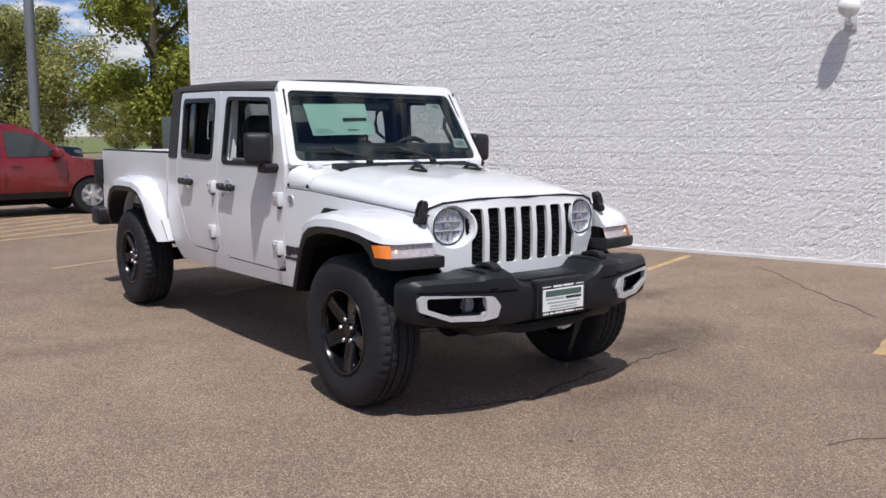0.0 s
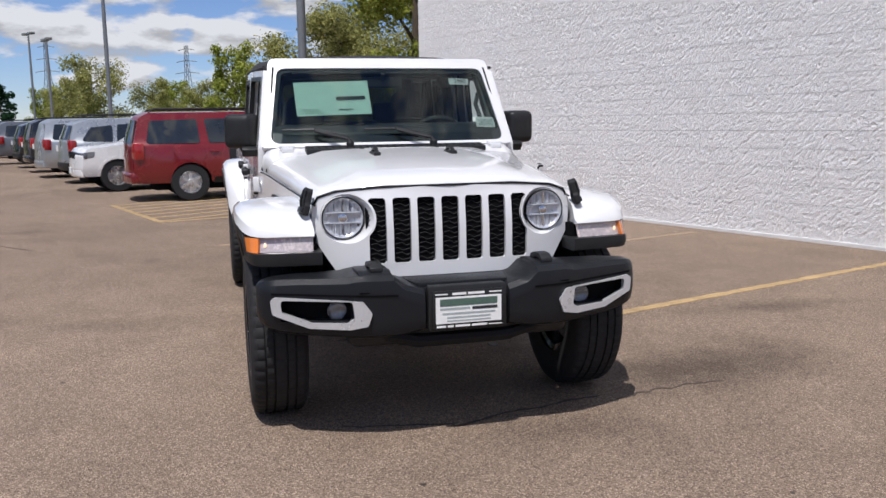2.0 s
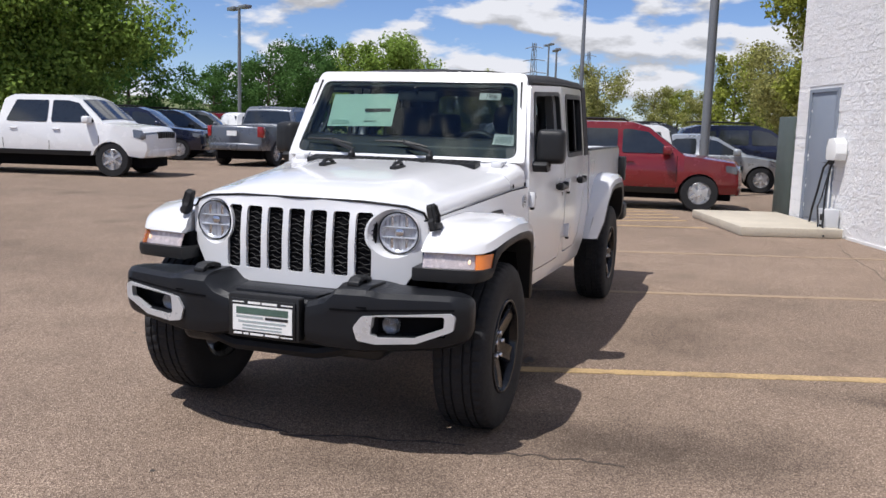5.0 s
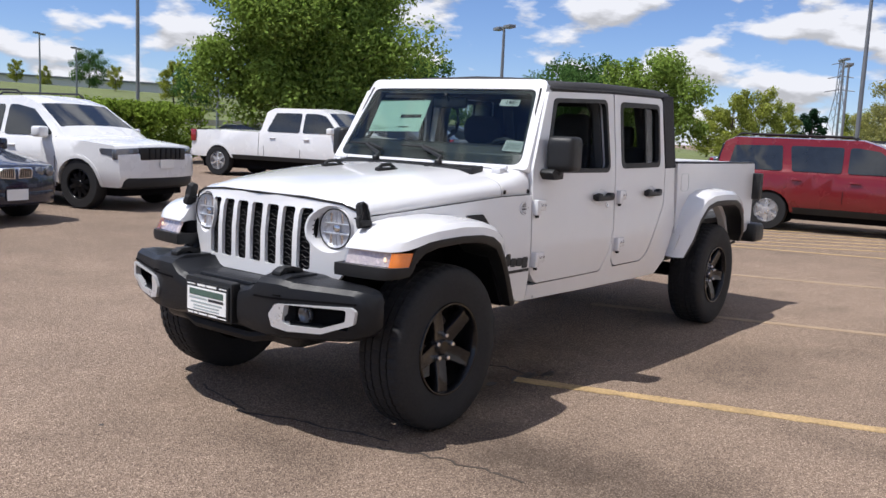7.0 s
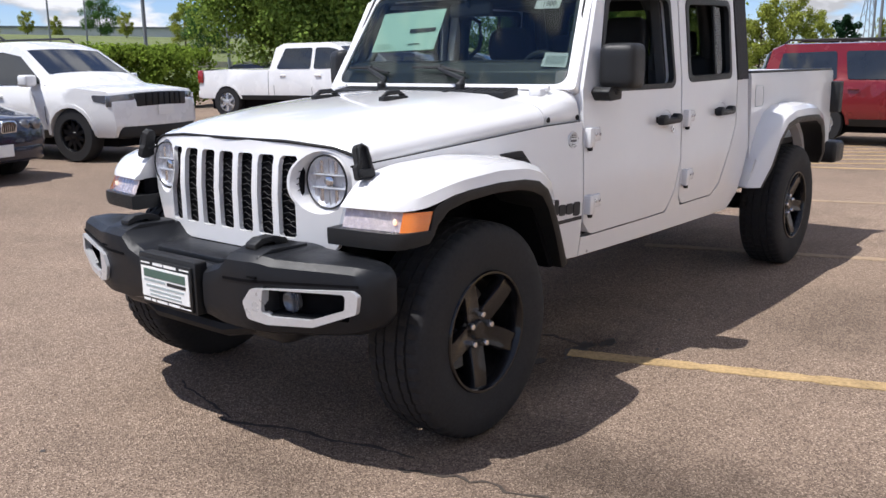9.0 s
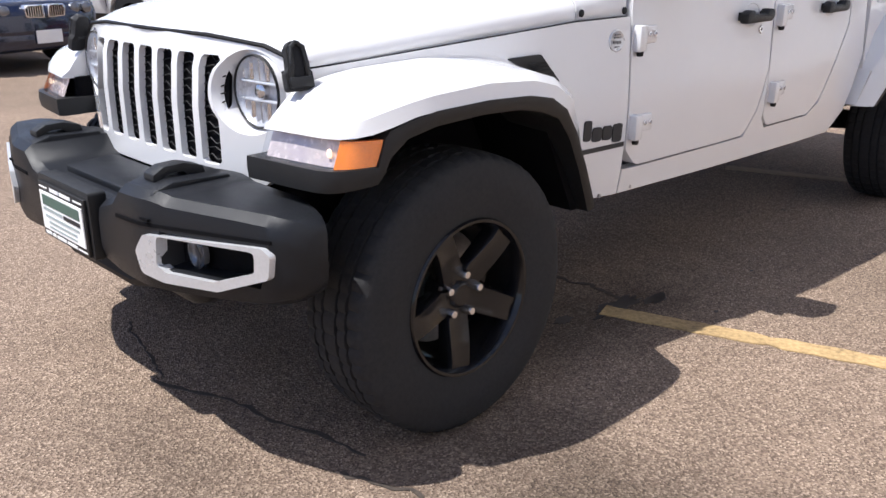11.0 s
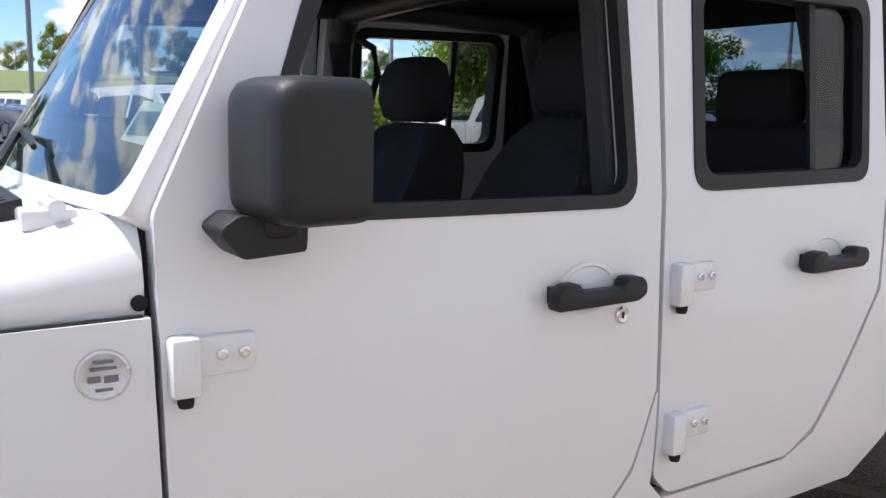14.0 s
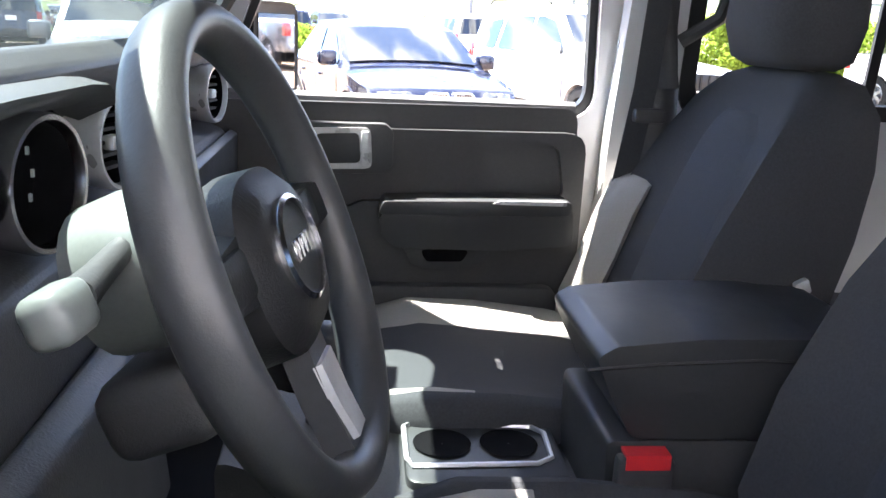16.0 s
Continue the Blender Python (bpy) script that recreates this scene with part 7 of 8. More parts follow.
REDPLASTIC = surf("red_button", (0.65, 0.03, 0.04), 0.4, var=0.05, scale=20, fine=100)

part("carpet", box(-1.0, 0.95, -0.68, 0.68, 0.615, 0.64), CLOTH, truck)
part("firewall", box(0.93, 0.97, -0.69, 0.69, 0.62, 1.20), TRIM, truck)


def across(profile, y0, y1, bevel=0.0, seg=2):
    return prism(profile, "y", y0, y1, bevel, seg)


dash = part("dashboard", across(rounded([(0.925, 1.215), (0.862, 1.325), (0.81, 1.367), (0.752, 1.378), (0.722, 1.358), (0.738, 1.325), (0.765, 1.318), (0.772, 1.225), (0.715, 1.20), (0.70, 1.10), (0.665, 1.02), (0.72, 0.82), (0.90, 0.82)], [0.01, 0.03, 0.03, 0.02, 0.012, 0.008, 0.008, 0.02, 0.02, 0.02, 0.02, 0.02, 0.02], 3), -0.672, 0.672, 0.01, 2), TRIM, truck, "dark dashboard with a soft top pad")
dash.location = (0.016, 0, -0.018)
part("dash_band", across(rounded([(0.704, 1.205), (0.690, 1.195), (0.690, 1.115), (0.704, 1.105), (0.716, 1.16)], 0.004, 2), -0.66, 0.10), SOFT, dash)
part("instrument_hood", loft([[(0.765, y, 1.314), (0.735, y, 1.325 - d), (0.700, y, 1.342 - d), (0.697, y, 1.347 - d), (0.722, y, 1.353 - d), (0.765, y, 1.352)] for y, d in ((0.12, 0.02), (0.145, 0.004), (0.20, 0.0), (0.37, -0.002), (0.54, 0.0), (0.60, 0.004), (0.625, 0.02))]), TRIM, dash, "grey edge of the instrument hood")
part("instrument_face", box(0.757, 0.764, 0.11, 0.63, 1.21, 1.32), DARK, dash)
GY = Matrix.Rotation(radians(-12), 4, "Z")
for y in (0.498, 0.268):
    g = part("gauge_ring", lathe([(0.048, 0.020), (0.052, -0.022), (0.050, -0.028), (0.0465, -0.028), (0.0445, -0.020), (0.0435, 0.020)], 40, "x", closed=True), CHROME, dash, "chrome gauge ring")
    g.matrix_local = Matrix.Translation((0.742, y, 1.271)) @ GY @ Matrix.Scale(1.14, 4)
    part("gauge_well", lathe([(0.0440, -0.020), (0.0425, 0.012), (0.001, 0.012)], 32, "x", cap=False), DARK, g)
    part("needle", box(0.006, 0.008, -0.002, 0.002, -0.036, 0.006), REDPLASTIC, g)
    for k in range(9):
        a = math.radians(-120 + 30 * k)
        part("gauge_mark", box(0.008, 0.010, 0.036 * math.sin(a) - 0.0012, 0.036 * math.sin(a) + 0.0012, 0.036 * math.cos(a) - 0.003, 0.036 * math.cos(a) + 0.003), GREYINK, g)
for y, x in ((0.035, 0.742), (-0.165, 0.730), (-0.60, 0.742)):
    v = part("air_vent", lathe([(0.048, 0.020), (0.052, -0.022), (0.050, -0.028), (0.0465, -0.028), (0.0445, -0.020), (0.0435, 0.020)], 32, "x", closed=True), SILVER, dash, "round air vent")
    v.matrix_local = Matrix.Translation((x, y, 1.273)) @ GY
    part("vent_throat", lathe([(0.0440, -0.020), (0.0425, 0.014), (0.001, 0.014)], 28, "x", cap=False), DARK, v)
    for k in range(5):
        part("vent_blade", box(-0.012, 0.004, -0.038, 0.038, -0.030 + 0.014 * k, -0.026 + 0.014 * k), TRIM, v)
    part("vent_tab", box(-0.022, -0.008, -0.010, 0.010, -0.008, 0.008, 0.003), SILVER, v)
part("centre_screen", box(0.684, 0.715, -0.150, 0.030, 1.10, 1.205, 0.006), INK, dash)
part("centre_controls", box(0.668, 0.70, -0.10, 0.10, 0.93, 1.08, 0.01), TRIM, dash)
for y in (-0.07, 0.0, 0.07):
    part("knob", lathe([(0.019, 0.672), (0.019, 0.650), (0.015, 0.646), (0.001, 0.646)], 18, "x"), SILVER, dash).location = (0, y, 1.03)
part("knee_panel", across(rounded([(0.70, 1.12), (0.668, 1.10), (0.650, 0.93), (0.70, 0.83)], 0.02, 3), 0.16, 0.66, 0.01), TRIM, dash)

# steering column and wheel, turned a little towards the door
SU = Vector((0.368, 0, 0.93)).normalized()
SA = Vector((-SU.z, 0, SU.x))
SC = Vector((0.5355, 0.374, 1.227))
SM = Matrix.Translation(SC) @ Matrix.Rotation(radians(-8), 4, "Z") @ Matrix(((0, SU.x, SA.x, 0), (-1, SU.y, SA.y, 0), (0, SU.z, SA.z, 0), (0, 0, 0, 1)))
col = part("steering_column", moved(loft([[(0.062 * k * math.cos(a), 0.055 * k * math.sin(a) + 0.02, z) for a in [math.tau * i / 20 for i in range(20)]] for z, k in ((-0.13, 1.05), (-0.095, 1.10), (-0.055, 1.0), (-0.045, 0.86))]), SM), PALEPLASTIC, truck, "grey-green steering column shroud")
part("column_lower", moved(box(-0.055, 0.055, -0.11, -0.045, -0.16, -0.07, 0.02, 3), SM), TRIM, col)
stalk = part("signal_stalk", moved(tube([(-0.05, 0.045, -0.085), (-0.11, 0.040, -0.078), (-0.155, 0.038, -0.070)], [0.009, 0.010, 0.012], 10), SM), TRIM, col)
part("stalk_end", moved(box(-0.200, -0.158, 0.020, 0.052, -0.082, -0.054, 0.009, 3), SM), PALEPLASTIC, stalk)
part("wiper_stalk", moved(tube([(0.05, 0.015, -0.09), (0.13, 0.0, -0.085), (0.18, -0.004, -0.08)], [0.009, 0.012, 0.014], 10), SM), TRIM, col)
sw = part("steering_wheel", moved(loft([[((0.170 + 0.0165 * math.cos(b)) * math.cos(a), (0.172 + 0.0165 * math.cos(b)) * math.sin(a), 0.0215 * math.sin(b)) for b in [math.tau * j / 14 for j in range(14)]] for a in [math.tau * i / 64 for i in range(65)]], cap=False), SM), SOFT, truck, "black leather steering wheel")
HUB = SM @ Matrix.Translation((0, 0, -0.021))
part("hub", moved(loft([[(rx * math.copysign(abs(math.cos(a)) ** 0.75, math.cos(a)), ry * math.copysign(abs(math.sin(a)) ** 0.75, math.sin(a)) - 0.004, z) for a in [math.tau * i / 28 for i in range(28)]] for rx, ry, z in ((0.060, 0.055, -0.03), (0.082, 0.070, -0.005), (0.080, 0.068, 0.022), (0.066, 0.054, 0.034), (0.035, 0.030, 0.038))]), HUB), PLASTIC, sw)
for sgn in (1, -1):
    part("spoke", moved(loft([[(sgn * x, y0, z - 0.012), (sgn * x, y1, z - 0.012), (sgn * x, y1 - 0.006, z + 0.010), (sgn * x, y0 + 0.006, z + 0.010)] for x, y0, y1, z in ((0.055, -0.025, 0.040, 0.012), (0.11, -0.018, 0.034, 0.012), (0.170, -0.010, 0.030, 0.020))]), HUB), PLASTIC, sw)
    part("switch_pad", moved(box(sgn * 0.078, sgn * 0.132, -0.008, 0.026, 0.016, 0.026, 0.005, 2), HUB), PLASTIC, sw)
    part("switch_rim", moved(box(sgn * 0.074, sgn * 0.136, -0.012, 0.030, 0.014, 0.019, 0.004, 2), HUB), PLASTIC, sw)
part("lower_spoke", moved(loft([[(-w, y, z - 0.010), (w, y, z - 0.010), (w - 0.006, y, z + 0.010), (-w + 0.006, y, z + 0.010)] for y, w, z in ((-0.05, 0.030, 0.012), (-0.11, 0.028, 0.012), (-0.174, 0.032, 0.020))]), HUB), SOFT, sw)
part("spoke_insert", moved(loft([[(-w, y, z), (w, y, z), (w * 0.8, y, z + 0.006), (-w * 0.8, y, z + 0.006)] for y, w, z in ((-0.085, 0.024, 0.020), (-0.12, 0.022, 0.022), (-0.150, 0.018, 0.026))]), HUB), SILVER, sw)
em = part("emblem_ring", moved(lathe([(0.044, 0.030), (0.044, 0.040), (0.040, 0.042), (0.039, 0.030)], 36, "z", closed=True), HUB @ Matrix.Diagonal((1.15, 0.9, 1, 1))), CHROME, sw, "oval chrome ring on the hub")
for k in range(4):
    part("emblem_mark", moved(box(-0.022 + k * 0.012, -0.014 + k * 0.012, -0.008, 0.008, 0.037, 0.0405, 0.001, 1), HUB), CHROME, em)
part("stitching", moved(loft([[((0.1545 + 0.0012 * math.cos(b)) * math.cos(a), (0.1565 + 0.0012 * math.cos(b)) * math.sin(a), 0.0012 * math.sin(b)) for b in (0, 2.1, 4.2)] for a in [math.tau * i / 48 for i in range(49)]], cap=False), SM), INK, sw)


# seats
def seat(yc, dx, grey_out):
    """A front seat facing forward; grey_out: the side, +1 or -1, of the light outer bolsters."""
    base = new("seat")
    base.empty_display_size = 0.1
    base.parent = truck
    base.matrix_local = pose(dx, yc, 0)
    base["label"] = "black cloth front seat with light grey side bolsters"
    part("seat_base", box(-0.05, 0.40, -0.20, 0.20, 0.64, 0.78, 0.03, 2), TRIM, base)
    def ring(x, w, z0, z1, lift):
        ys_ = [-w, -w * 0.86, -w * 0.62, -w * 0.3, 0, w * 0.3, w * 0.62, w * 0.86, w]
        zs_ = [z1 - 0.03, z1 + lift, z1 + lift * 0.55, z1, z1 - 0.004, z1, z1 + lift * 0.55, z1 + lift, z1 - 0.03]
        return [(x, y, z) for y, z in zip(ys_, zs_)] + [(x, w * 0.95, z0), (x, -w * 0.95, z0)]
    part("cushion", loft([ring(-0.06, 0.235, 0.76, 0.83, 0.02), ring(0.05, 0.245, 0.75, 0.835, 0.035), ring(0.20, 0.25, 0.75, 0.850, 0.035), ring(0.36, 0.245, 0.76, 0.870, 0.025), ring(0.44, 0.235, 0.77, 0.872, 0.012), ring(0.480, 0.22, 0.79, 0.850, 0.004), ring(0.495, 0.20, 0.81, 0.832, 0.0)]), CLOTH, base, sharp=60)
    bol = lambda sg, wi: loft([[(x, sg * (0.250 - wi + o), z + 0.002), (x, sg * (0.250 - wi * 0.5 + o), z + h), (x, sg * (0.244 + o), z + h * 0.8), (x, sg * (0.256 + o), z - 0.02), (x, sg * (0.250 + o), z - 0.06), (x, sg * (0.2 + o), z - 0.05)] for x, z, h, o in ((-0.02, 0.845, 0.02, -0.01), (0.10, 0.852, 0.042, 0), (0.25, 0.868, 0.042, 0), (0.38, 0.880, 0.032, -0.004), (0.45, 0.876, 0.018, -0.02), (0.485, 0.85, 0.004, -0.04))])
    part("cushion_bolster", bol(grey_out, 0.10), GREYCLOTH, base, "light grey side bolster", sharp=60)
    part("cushion_bolster", bol(-grey_out, 0.06), CLOTH, base, "black side bolster", sharp=60)
    part("cushion_piping", loft([[(x, -grey_out * (y - 0.012), z), (x, -grey_out * y, z + 0.006), (x, -grey_out * (y + 0.014), z)] for x, y, z in ((0.30, 0.205, 0.902), (0.36, 0.200, 0.905), (0.42, 0.190, 0.897), (0.462, 0.176, 0.880), (0.49, 0.165, 0.850))]), GREYCLOTH, base, "light grey seat piping", sharp=60)
    def back(z, xf, w, depth, wing):
        ys_ = [-w, -w * 0.88, -w * 0.66, -w * 0.33, 0, w * 0.33, w * 0.66, w * 0.88, w]
        f = [xf - 0.02, xf + wing, xf + wing * 0.35, xf, xf - 0.003, xf, xf + wing * 0.35, xf + wing, xf - 0.02]
        return [(x, y, z) for x, y in zip(f, ys_)] + [(xf - depth, w * 0.92, z), (xf - depth - 0.02, 0, z), (xf - depth, -w * 0.92, z)]
    part("backrest", loft([back(0.80, 0.02, 0.235, 0.16, 0.02), back(0.90, 0.005, 0.250, 0.17, 0.055), back(1.02, -0.035, 0.255, 0.16, 0.062), back(1.15, -0.080, 0.250, 0.15, 0.052), back(1.25, -0.118, 0.232, 0.135, 0.034), back(1.325, -0.148, 0.205, 0.115, 0.015), back(1.368, -0.172, 0.160, 0.085, 0.004), back(1.382, -0.19, 0.10, 0.05, 0.0)]), CLOTH, base, sharp=60)
    part("back_insert", loft([[(xf - 0.004, -w, z), (xf + 0.005, -w * 0.7, z), (xf + 0.007, 0, z), (xf + 0.005, w * 0.7, z), (xf - 0.004, w, z), (xf - 0.02, 0, z)] for z, xf, w in ((0.90, 0.008, 0.10), (0.96, -0.012, 0.125), (1.02, -0.034, 0.138), (1.10, -0.062, 0.142), (1.18, -0.091, 0.136), (1.25, -0.117, 0.118), (1.29, -0.132, 0.092), (1.312, -0.141, 0.060))]), MESHCLOTH, base, sharp=60)
    sg = grey_out
    part("back_bolster", loft([[(xf + 0.030, sg * 0.158, z), (xf + 0.068, sg * 0.192, z), (xf + 0.078, sg * 0.235, z), (xf - 0.02, sg * 0.264, z), (xf - 0.07, sg * 0.255, z), (xf - 0.02, sg * 0.2, z)] for z, xf in ((0.86, 0.005), (0.93, 0.0), (1.02, -0.035), (1.10, -0.060), (1.155, -0.085))] + [[(-0.062, sg * 0.215, 1.175), (-0.056, sg * 0.222, 1.177), (-0.060, sg * 0.232, 1.177), (-0.08, sg * 0.238, 1.177), (-0.10, sg * 0.235, 1.175), (-0.09, sg * 0.22, 1.175)]]), GREYCLOTH, base, "light grey side bolster", sharp=60)
    for y in (-0.05, 0.05):
        part("headrest_post", tube([(-0.225, y, 1.33), (-0.215, y, 1.44)], 0.007, 8), STEEL, base)
    def head(z, x0, x1, w):
        return [(x0 + (x1 - x0) * (0.5 + 0.5 * math.copysign(abs(math.cos(a)) ** 0.6, math.cos(a))), w * math.copysign(abs(math.sin(a)) ** 0.6, math.sin(a)), z) for a in [math.tau * i / 24 for i in range(24)]]
    part("headrest", loft([head(1.384, -0.255, -0.165, 0.095), head(1.398, -0.275, -0.140, 0.120), head(1.45, -0.285, -0.125, 0.132), head(1.51, -0.285, -0.128, 0.130), head(1.555, -0.275, -0.148, 0.115), head(1.578, -0.255, -0.175, 0.080)]), CLOTH, base, sharp=60)
    return base


seat(-0.37, 0.0, -1).location.z = -0.03
seat(0.37, -0.02, 1)

# console
cs = part("console", join_bm(box(-0.10, 0.66, -0.135, 0.105, 0.63, 0.84, 0.02, 2), across(rounded([(0.66, 0.83), (0.66, 0.93), (0.56, 0.90), (0.45, 0.85), (0.22, 0.85), (0.22, 0.83)], 0.01, 2), -0.13, 0.10)), TRIM, truck, "dark centre console")
cs.location = (-0.028, 0, -0.022)
part("console_box", across(rounded([(0.205, 0.80), (0.212, 0.958), (-0.09, 0.958), (-0.09, 0.80)], 0.012, 3), -0.118, 0.104, 0.008), TRIM, cs)
part("armrest", across(rounded([(0.262, 1.062), (0.240, 1.076), (0.14, 1.086), (0.0, 1.088), (-0.10, 1.080), (-0.115, 1.055), (-0.10, 0.962), (0.212, 0.962), (0.244, 1.020)], [0.012, 0.02, 0.03, 0.03, 0.02, 0.02, 0.01, 0.02, 0.02], 5), -0.125, 0.108, 0.024, 4), SOFT, cs, "padded dark armrest").location.x = -0.028
part("armrest_seam", tube([(0.245, 0.1085, 1.048), (0.16, 0.1090, 1.056), (0.04, 0.1090, 1.062), (-0.09, 0.1085, 1.056)], 0.0022, 5), INK, cs)
part("cup_tray", prism(rounded([(0.222, -0.135), (0.222, 0.030), (0.437, 0.030), (0.437, -0.145)], 0.02, 3), "z", 0.842, 0.862, 0.005), SOFT, cs)
part("tray_rim", join_bm(*[tube(q, 0.004, 6) for q in ([(0.252, -0.120, 0.864), (0.236, -0.10, 0.864), (0.240, -0.03, 0.864), (0.262, -0.014, 0.864), (0.428, -0.008, 0.864), (0.434, -0.03, 0.864), (0.434, -0.12, 0.864), (0.42, -0.134, 0.864), (0.252, -0.120, 0.864)],)]), SILVER, cs, "thin silver rim round the cup holders")
for x in (0.292, 0.384):
    part("cup_well", lathe([(0.040, 0.8655), (0.038, 0.8645), (0.001, 0.864)], 24, "z", cap=False), DARK, cs, "dark cup well").location = (x, -0.070, 0)
part("shifter", join_bm(tube([(0.56, -0.06, 0.88), (0.545, -0.06, 0.98)], 0.012, 10), moved(box(-0.028, 0.028, -0.024, 0.024, -0.04, 0.04, 0.018, 3), Matrix.Translation((0.54, -0.06, 1.0)))), SOFT, cs)
bk = part("belt_buckle", moved(box(-0.034, 0.034, -0.012, 0.012, -0.055, 0.045, 0.008, 2), Matrix.Translation((0.173, 0.128, 0.908))), TRIM, cs)
part("release_button", moved(box(-0.026, 0.026, 0.0125, 0.0145, -0.002, 0.012), Matrix.Translation((0.173, 0.128, 0.943))), REDPLASTIC, bk, "red release button")
part("buckle_cap", moved(box(-0.026, 0.026, -0.010, 0.014, 0.0, 0.004), Matrix.Translation((0.173, 0.128, 0.955))), REDPLASTIC, bk)
for x, y, z in ((-0.02, -0.60, 0.98), (-0.165, -0.13, 1.03)):
    part("belt_clip", moved(box(-0.010, 0.010, -0.012, 0.012, -0.05, 0.02, 0.004), Matrix.Translation((x, y, z)) @ Matrix.Rotation(0.4, 4, "Y")), TRIM, truck)
    part("belt_clip_top", moved(box(-0.011, 0.011, -0.013, 0.013, 0.02, 0.042, 0.004), Matrix.Translation((x, y, z)) @ Matrix.Rotation(0.4, 4, "Y")), SILVER, truck)

# door linings, pillars, sport bar, belts
for s in (1, -1):
    yi = lambda x, z: ys(x, min(z, 1.22)) - 0.048
    lining = part("door_lining", flip(skin(rounded([(0.80, 1.180 if s > 0 else 1.238), (0.045, 1.180 if s > 0 else 1.246), (0.03, 0.70), (0.12, 0.64), (0.78, 0.64)], 0.03, 3), yi, 0.030, zs=[0.8, 0.95, 1.1, 1.18]), s), TRIM, truck, "dark inner door panel")
    part("door_ledge", flip(loft([[(x, y, z + (0.014 if s < 0 else -0.034)) for y, z in ((0.722, 1.200), (0.721, 1.238), (0.714, 1.244), (0.704, 1.236), (0.700, 1.212), (0.700, 1.170))] for x in (0.745, 0.60, 0.30, 0.05)]), s), LITLEDGE, lining)
    part("panel_plate", flip(skin(rounded([(0.66, 1.192), (0.030, 1.200), (0.030, 0.700), (0.62, 0.700)], 0.04, 4), lambda x, z: 0.692, 0.022, [rounded([(0.385, 1.170), (0.085, 1.176), (0.065, 1.060), (0.47, 1.052), (0.535, 1.020), (0.45, 1.105)], [0.05, 0.03, 0.03, 0.02, 0.01, 0.06], 5)]), s), TRIM, lining, "raised dark panel of the door")
    part("armrest", flip(prism(rounded([(0.437, 1.030), (0.420, 1.050), (0.060, 1.058), (0.056, 0.985), (0.20, 0.972), (0.400, 0.974), (0.430, 0.995)], 0.016, 4), "y", 0.614, 0.690, 0.010, 3), s), SOFT, lining)
    part("armrest_pad", flip(prism(rounded([(0.440, 1.040), (0.428, 1.066), (0.20, 1.072), (0.064, 1.074), (0.064, 1.046), (0.20, 1.042)], 0.010, 4), "y", 0.610, 0.690, 0.006, 3), s), SOFT, lining)
    part("pull_pocket", flip(prism(rounded([(0.390, 0.975), (0.205, 0.978), (0.235, 0.938), (0.265, 0.926), (0.345, 0.926), (0.372, 0.938)], 0.014, 4), "y", 0.636, 0.690, 0.006, 2), s), TRIM, lining)
    part("pull_recess", flip(prism(rounded([(0.355, 0.966), (0.255, 0.968), (0.270, 0.944), (0.340, 0.942)], 0.010, 3), "y", 0.6335, 0.640), s), DARK, lining)
    part("door_pocket", flip(prism(rounded([(0.50, 0.888), (0.07, 0.890), (0.075, 0.72), (0.47, 0.72)], 0.03, 4), "y", 0.642, 0.690, 0.008, 3), s), TRIM, lining)
    part("pull_accent", flip(prism(rounded([(0.225, 1.066), (0.205, 1.073), (0.075, 1.075), (0.075, 1.066)], 0.003, 2), "y", 0.606, 0.614, 0.001, 1), s), SILVER, lining)
    part("window_switch", flip(box(0.545, 0.585, 0.662, 0.680, 1.070, 1.098, 0.005), s), SOFT, lining)
    drop = Vector((-0.012, 0, -0.06 if s > 0 else -0.008))
    part("bezel_plate", flip(prism(rounded([(0.615, 1.212), (0.440, 1.214), (0.424, 1.200), (0.424, 1.132), (0.440, 1.118), (0.590, 1.114)], 0.014, 3), "y", 0.656, 0.692, 0.006, 2), s), TRIM, lining).location = drop
    part("handle_bezel", flip(skin(rounded([(0.590, 1.202), (0.468, 1.207), (0.463, 1.128), (0.582, 1.124)], 0.015, 3), lambda x, z: 0.662, 0.012, [rounded([(0.572, 1.192), (0.490, 1.196), (0.486, 1.138), (0.566, 1.134)], 0.01, 3)]), s), BEZEL, lining, "chrome door release").location = drop
    part("release_lever", flip(box(0.470, 0.486, 0.642, 0.658, 1.134, 1.200, 0.004), s), BEZEL, lining).location = drop
    part("pillar_trim", flip(tube([(0.845, 0.665, 1.235), (0.735, 0.635, 1.44), (0.60, 0.605, 1.68)], 0.026, 8), s), TRIM, truck)
    part("grab_handle", flip(tube([(0.78, 0.63, 1.34), (0.742, 0.60, 1.37), (0.68, 0.585, 1.47), (0.665, 0.605, 1.53)], 0.014, 8), s), TRIM, truck)
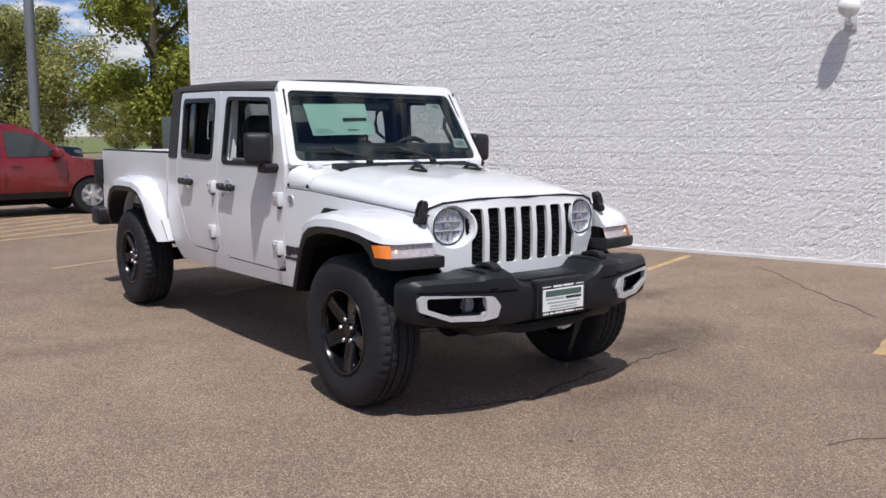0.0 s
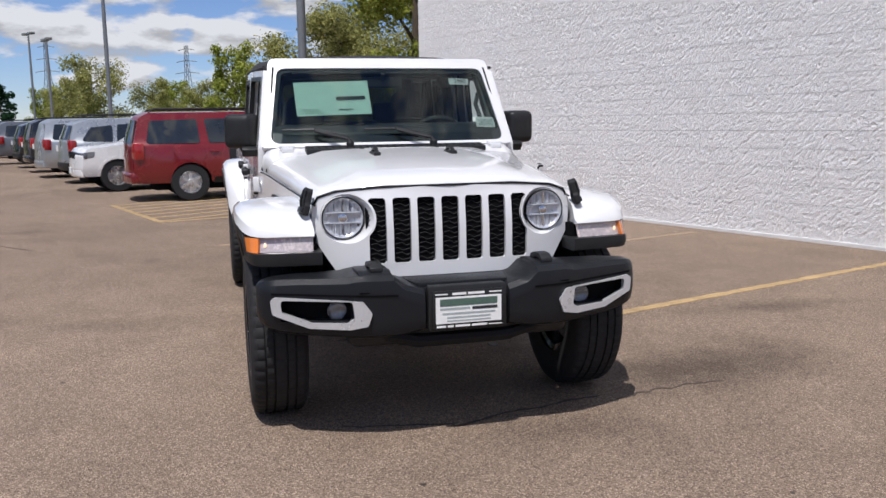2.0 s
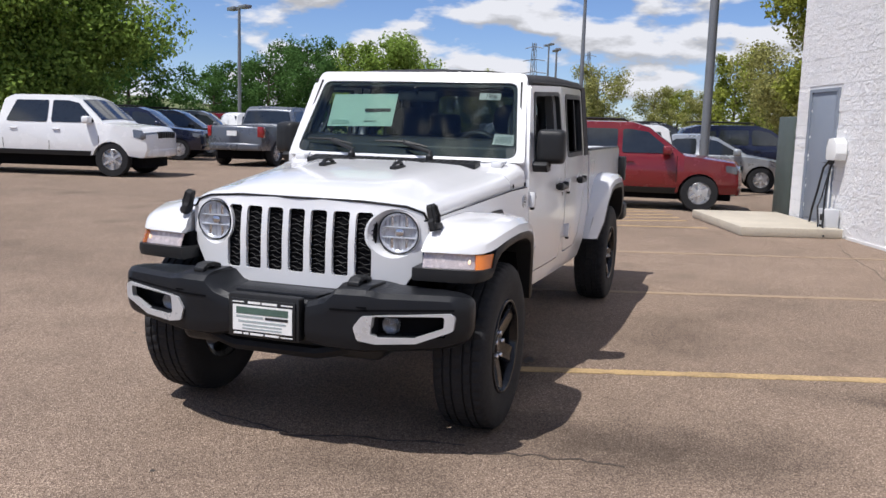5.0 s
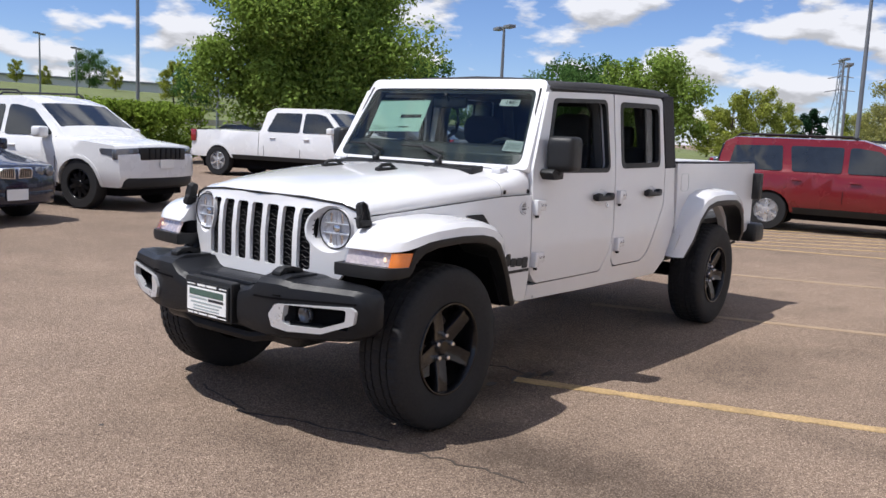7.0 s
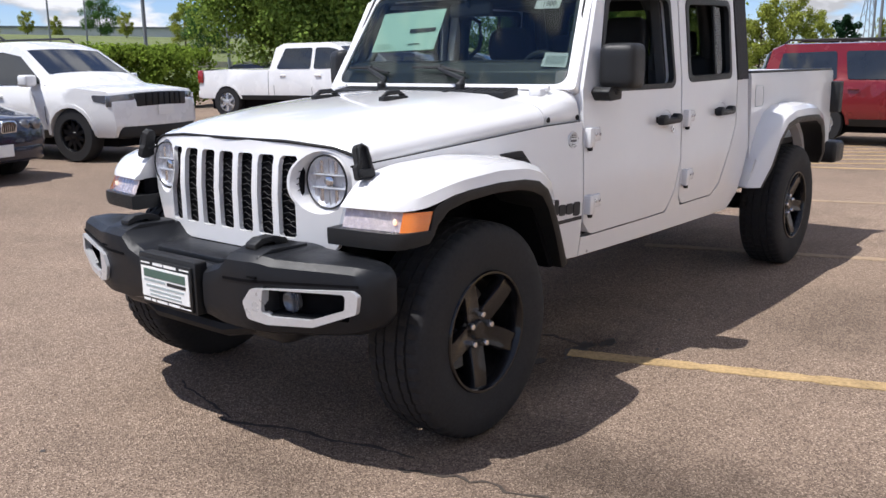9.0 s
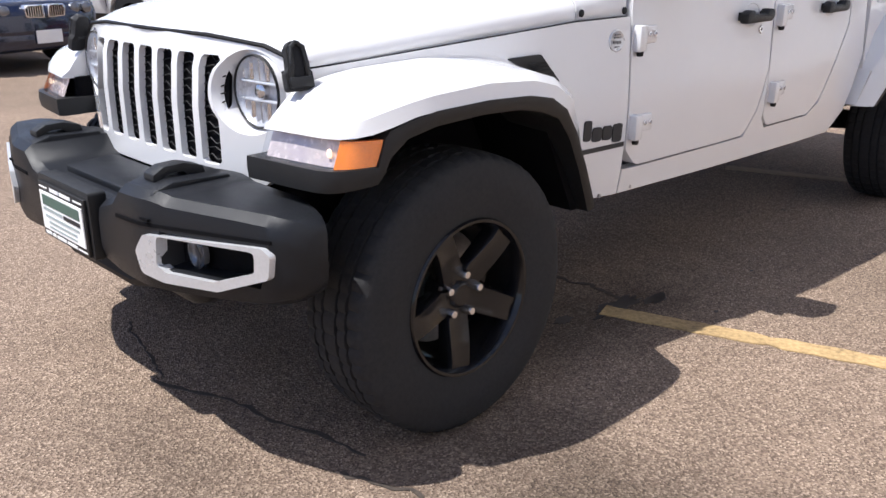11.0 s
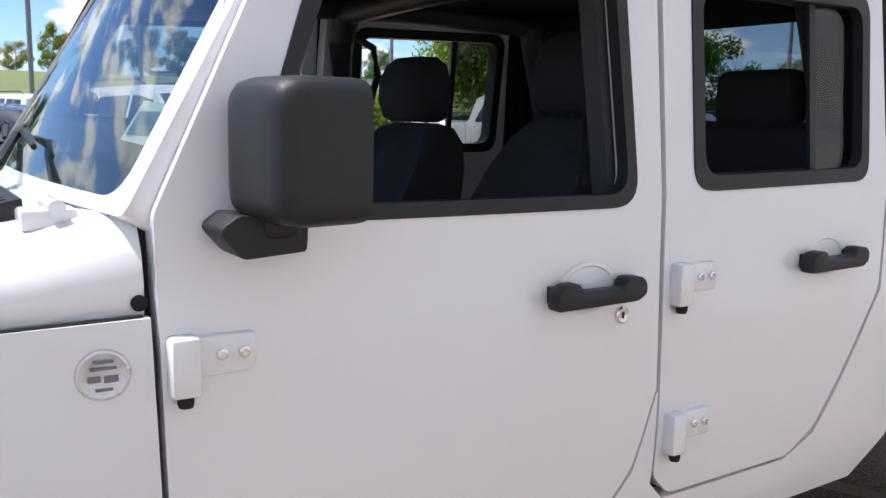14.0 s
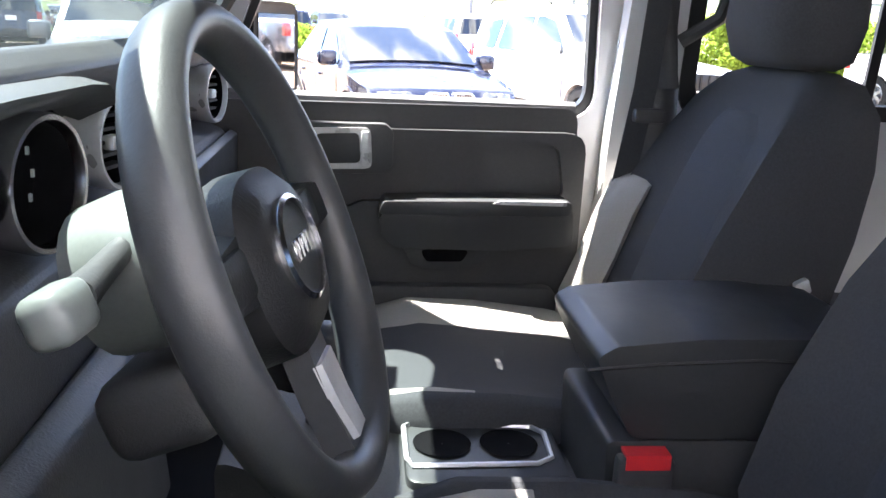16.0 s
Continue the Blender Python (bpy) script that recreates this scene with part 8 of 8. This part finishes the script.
    part("sport_bar", flip(join_bm(tube([(-0.10, 0.625, 0.70), (-0.085, 0.630, 1.30), (-0.075, 0.605, 1.60), (-0.07, 0.56, 1.685)], 0.042, 12), tube([(0.64, 0.555, 1.675), (0.3, 0.57, 1.69), (-0.4, 0.57, 1.70), (-0.80, 0.56, 1.69)], 0.032, 10), tube([(-0.80, 0.56, 1.69), (-0.92, 0.58, 1.30), (-0.95, 0.6, 0.9)], 0.04, 10)), s), TRIM, truck, "padded black roll bar")
    part("pillar_handle", flip(tube([(-0.115, 0.60, 1.62), (-0.175, 0.575, 1.585), (-0.188, 0.57, 1.50), (-0.170, 0.575, 1.43), (-0.110, 0.60, 1.385)], 0.013, 8), s), TRIM, truck)
    part("seat_belt", flip(loft([[(x - 0.022, y, z), (x + 0.022, y, z), (x + 0.022, y + 0.002, z), (x - 0.022, y + 0.002, z)] for x, y, z in ((-0.062, 0.578, 1.56), (-0.05, 0.588, 1.30), (-0.02, 0.600, 1.05), (0.005, 0.61, 0.80))]), s), CLOTH, truck, "black seat belt")
    part("belt_guide", flip(box(-0.09, -0.03, 0.572, 0.596, 1.235, 1.262, 0.006), s), TRIM, truck)
part("cross_bar", tube([(-0.07, -0.56, 1.685), (-0.07, 0, 1.70), (-0.07, 0.56, 1.685)], 0.036, 10), TRIM, truck)
part("rear_bench", join_bm(box(-0.80, -0.38, -0.60, 0.60, 0.80, 0.92, 0.05, 3), moved(box(-0.07, 0.07, -0.62, 0.62, -0.28, 0.28, 0.05, 3), Matrix.Translation((-0.86, 0, 1.10)) @ Matrix.Rotation(-0.25, 4, "Y"))), CLOTH, truck, "black rear bench")
for y in (-0.36, 0.36):
    part("rear_headrest", moved(box(-0.05, 0.05, -0.13, 0.13, -0.08, 0.08, 0.035, 3), Matrix.Translation((-0.90, y, 1.44))), CLOTH, truck)
rv = part("interior_mirror", moved(box(-0.015, 0.020, -0.125, 0.125, -0.033, 0.033, 0.014, 3), Matrix.Translation((0.665, 0.0, 1.60))), TRIM, truck, "dark interior mirror")
part("mirror_stem", tube([(0.685, 0, 1.61), (0.715, 0, 1.65)], 0.009, 8), TRIM, rv)
for y in (-0.34, 0.34):
    part("sun_visor", box(0.50, 0.63, y - 0.18, y + 0.18, 1.693, 1.708, 0.006), TRIM, truck)


build_blocks()
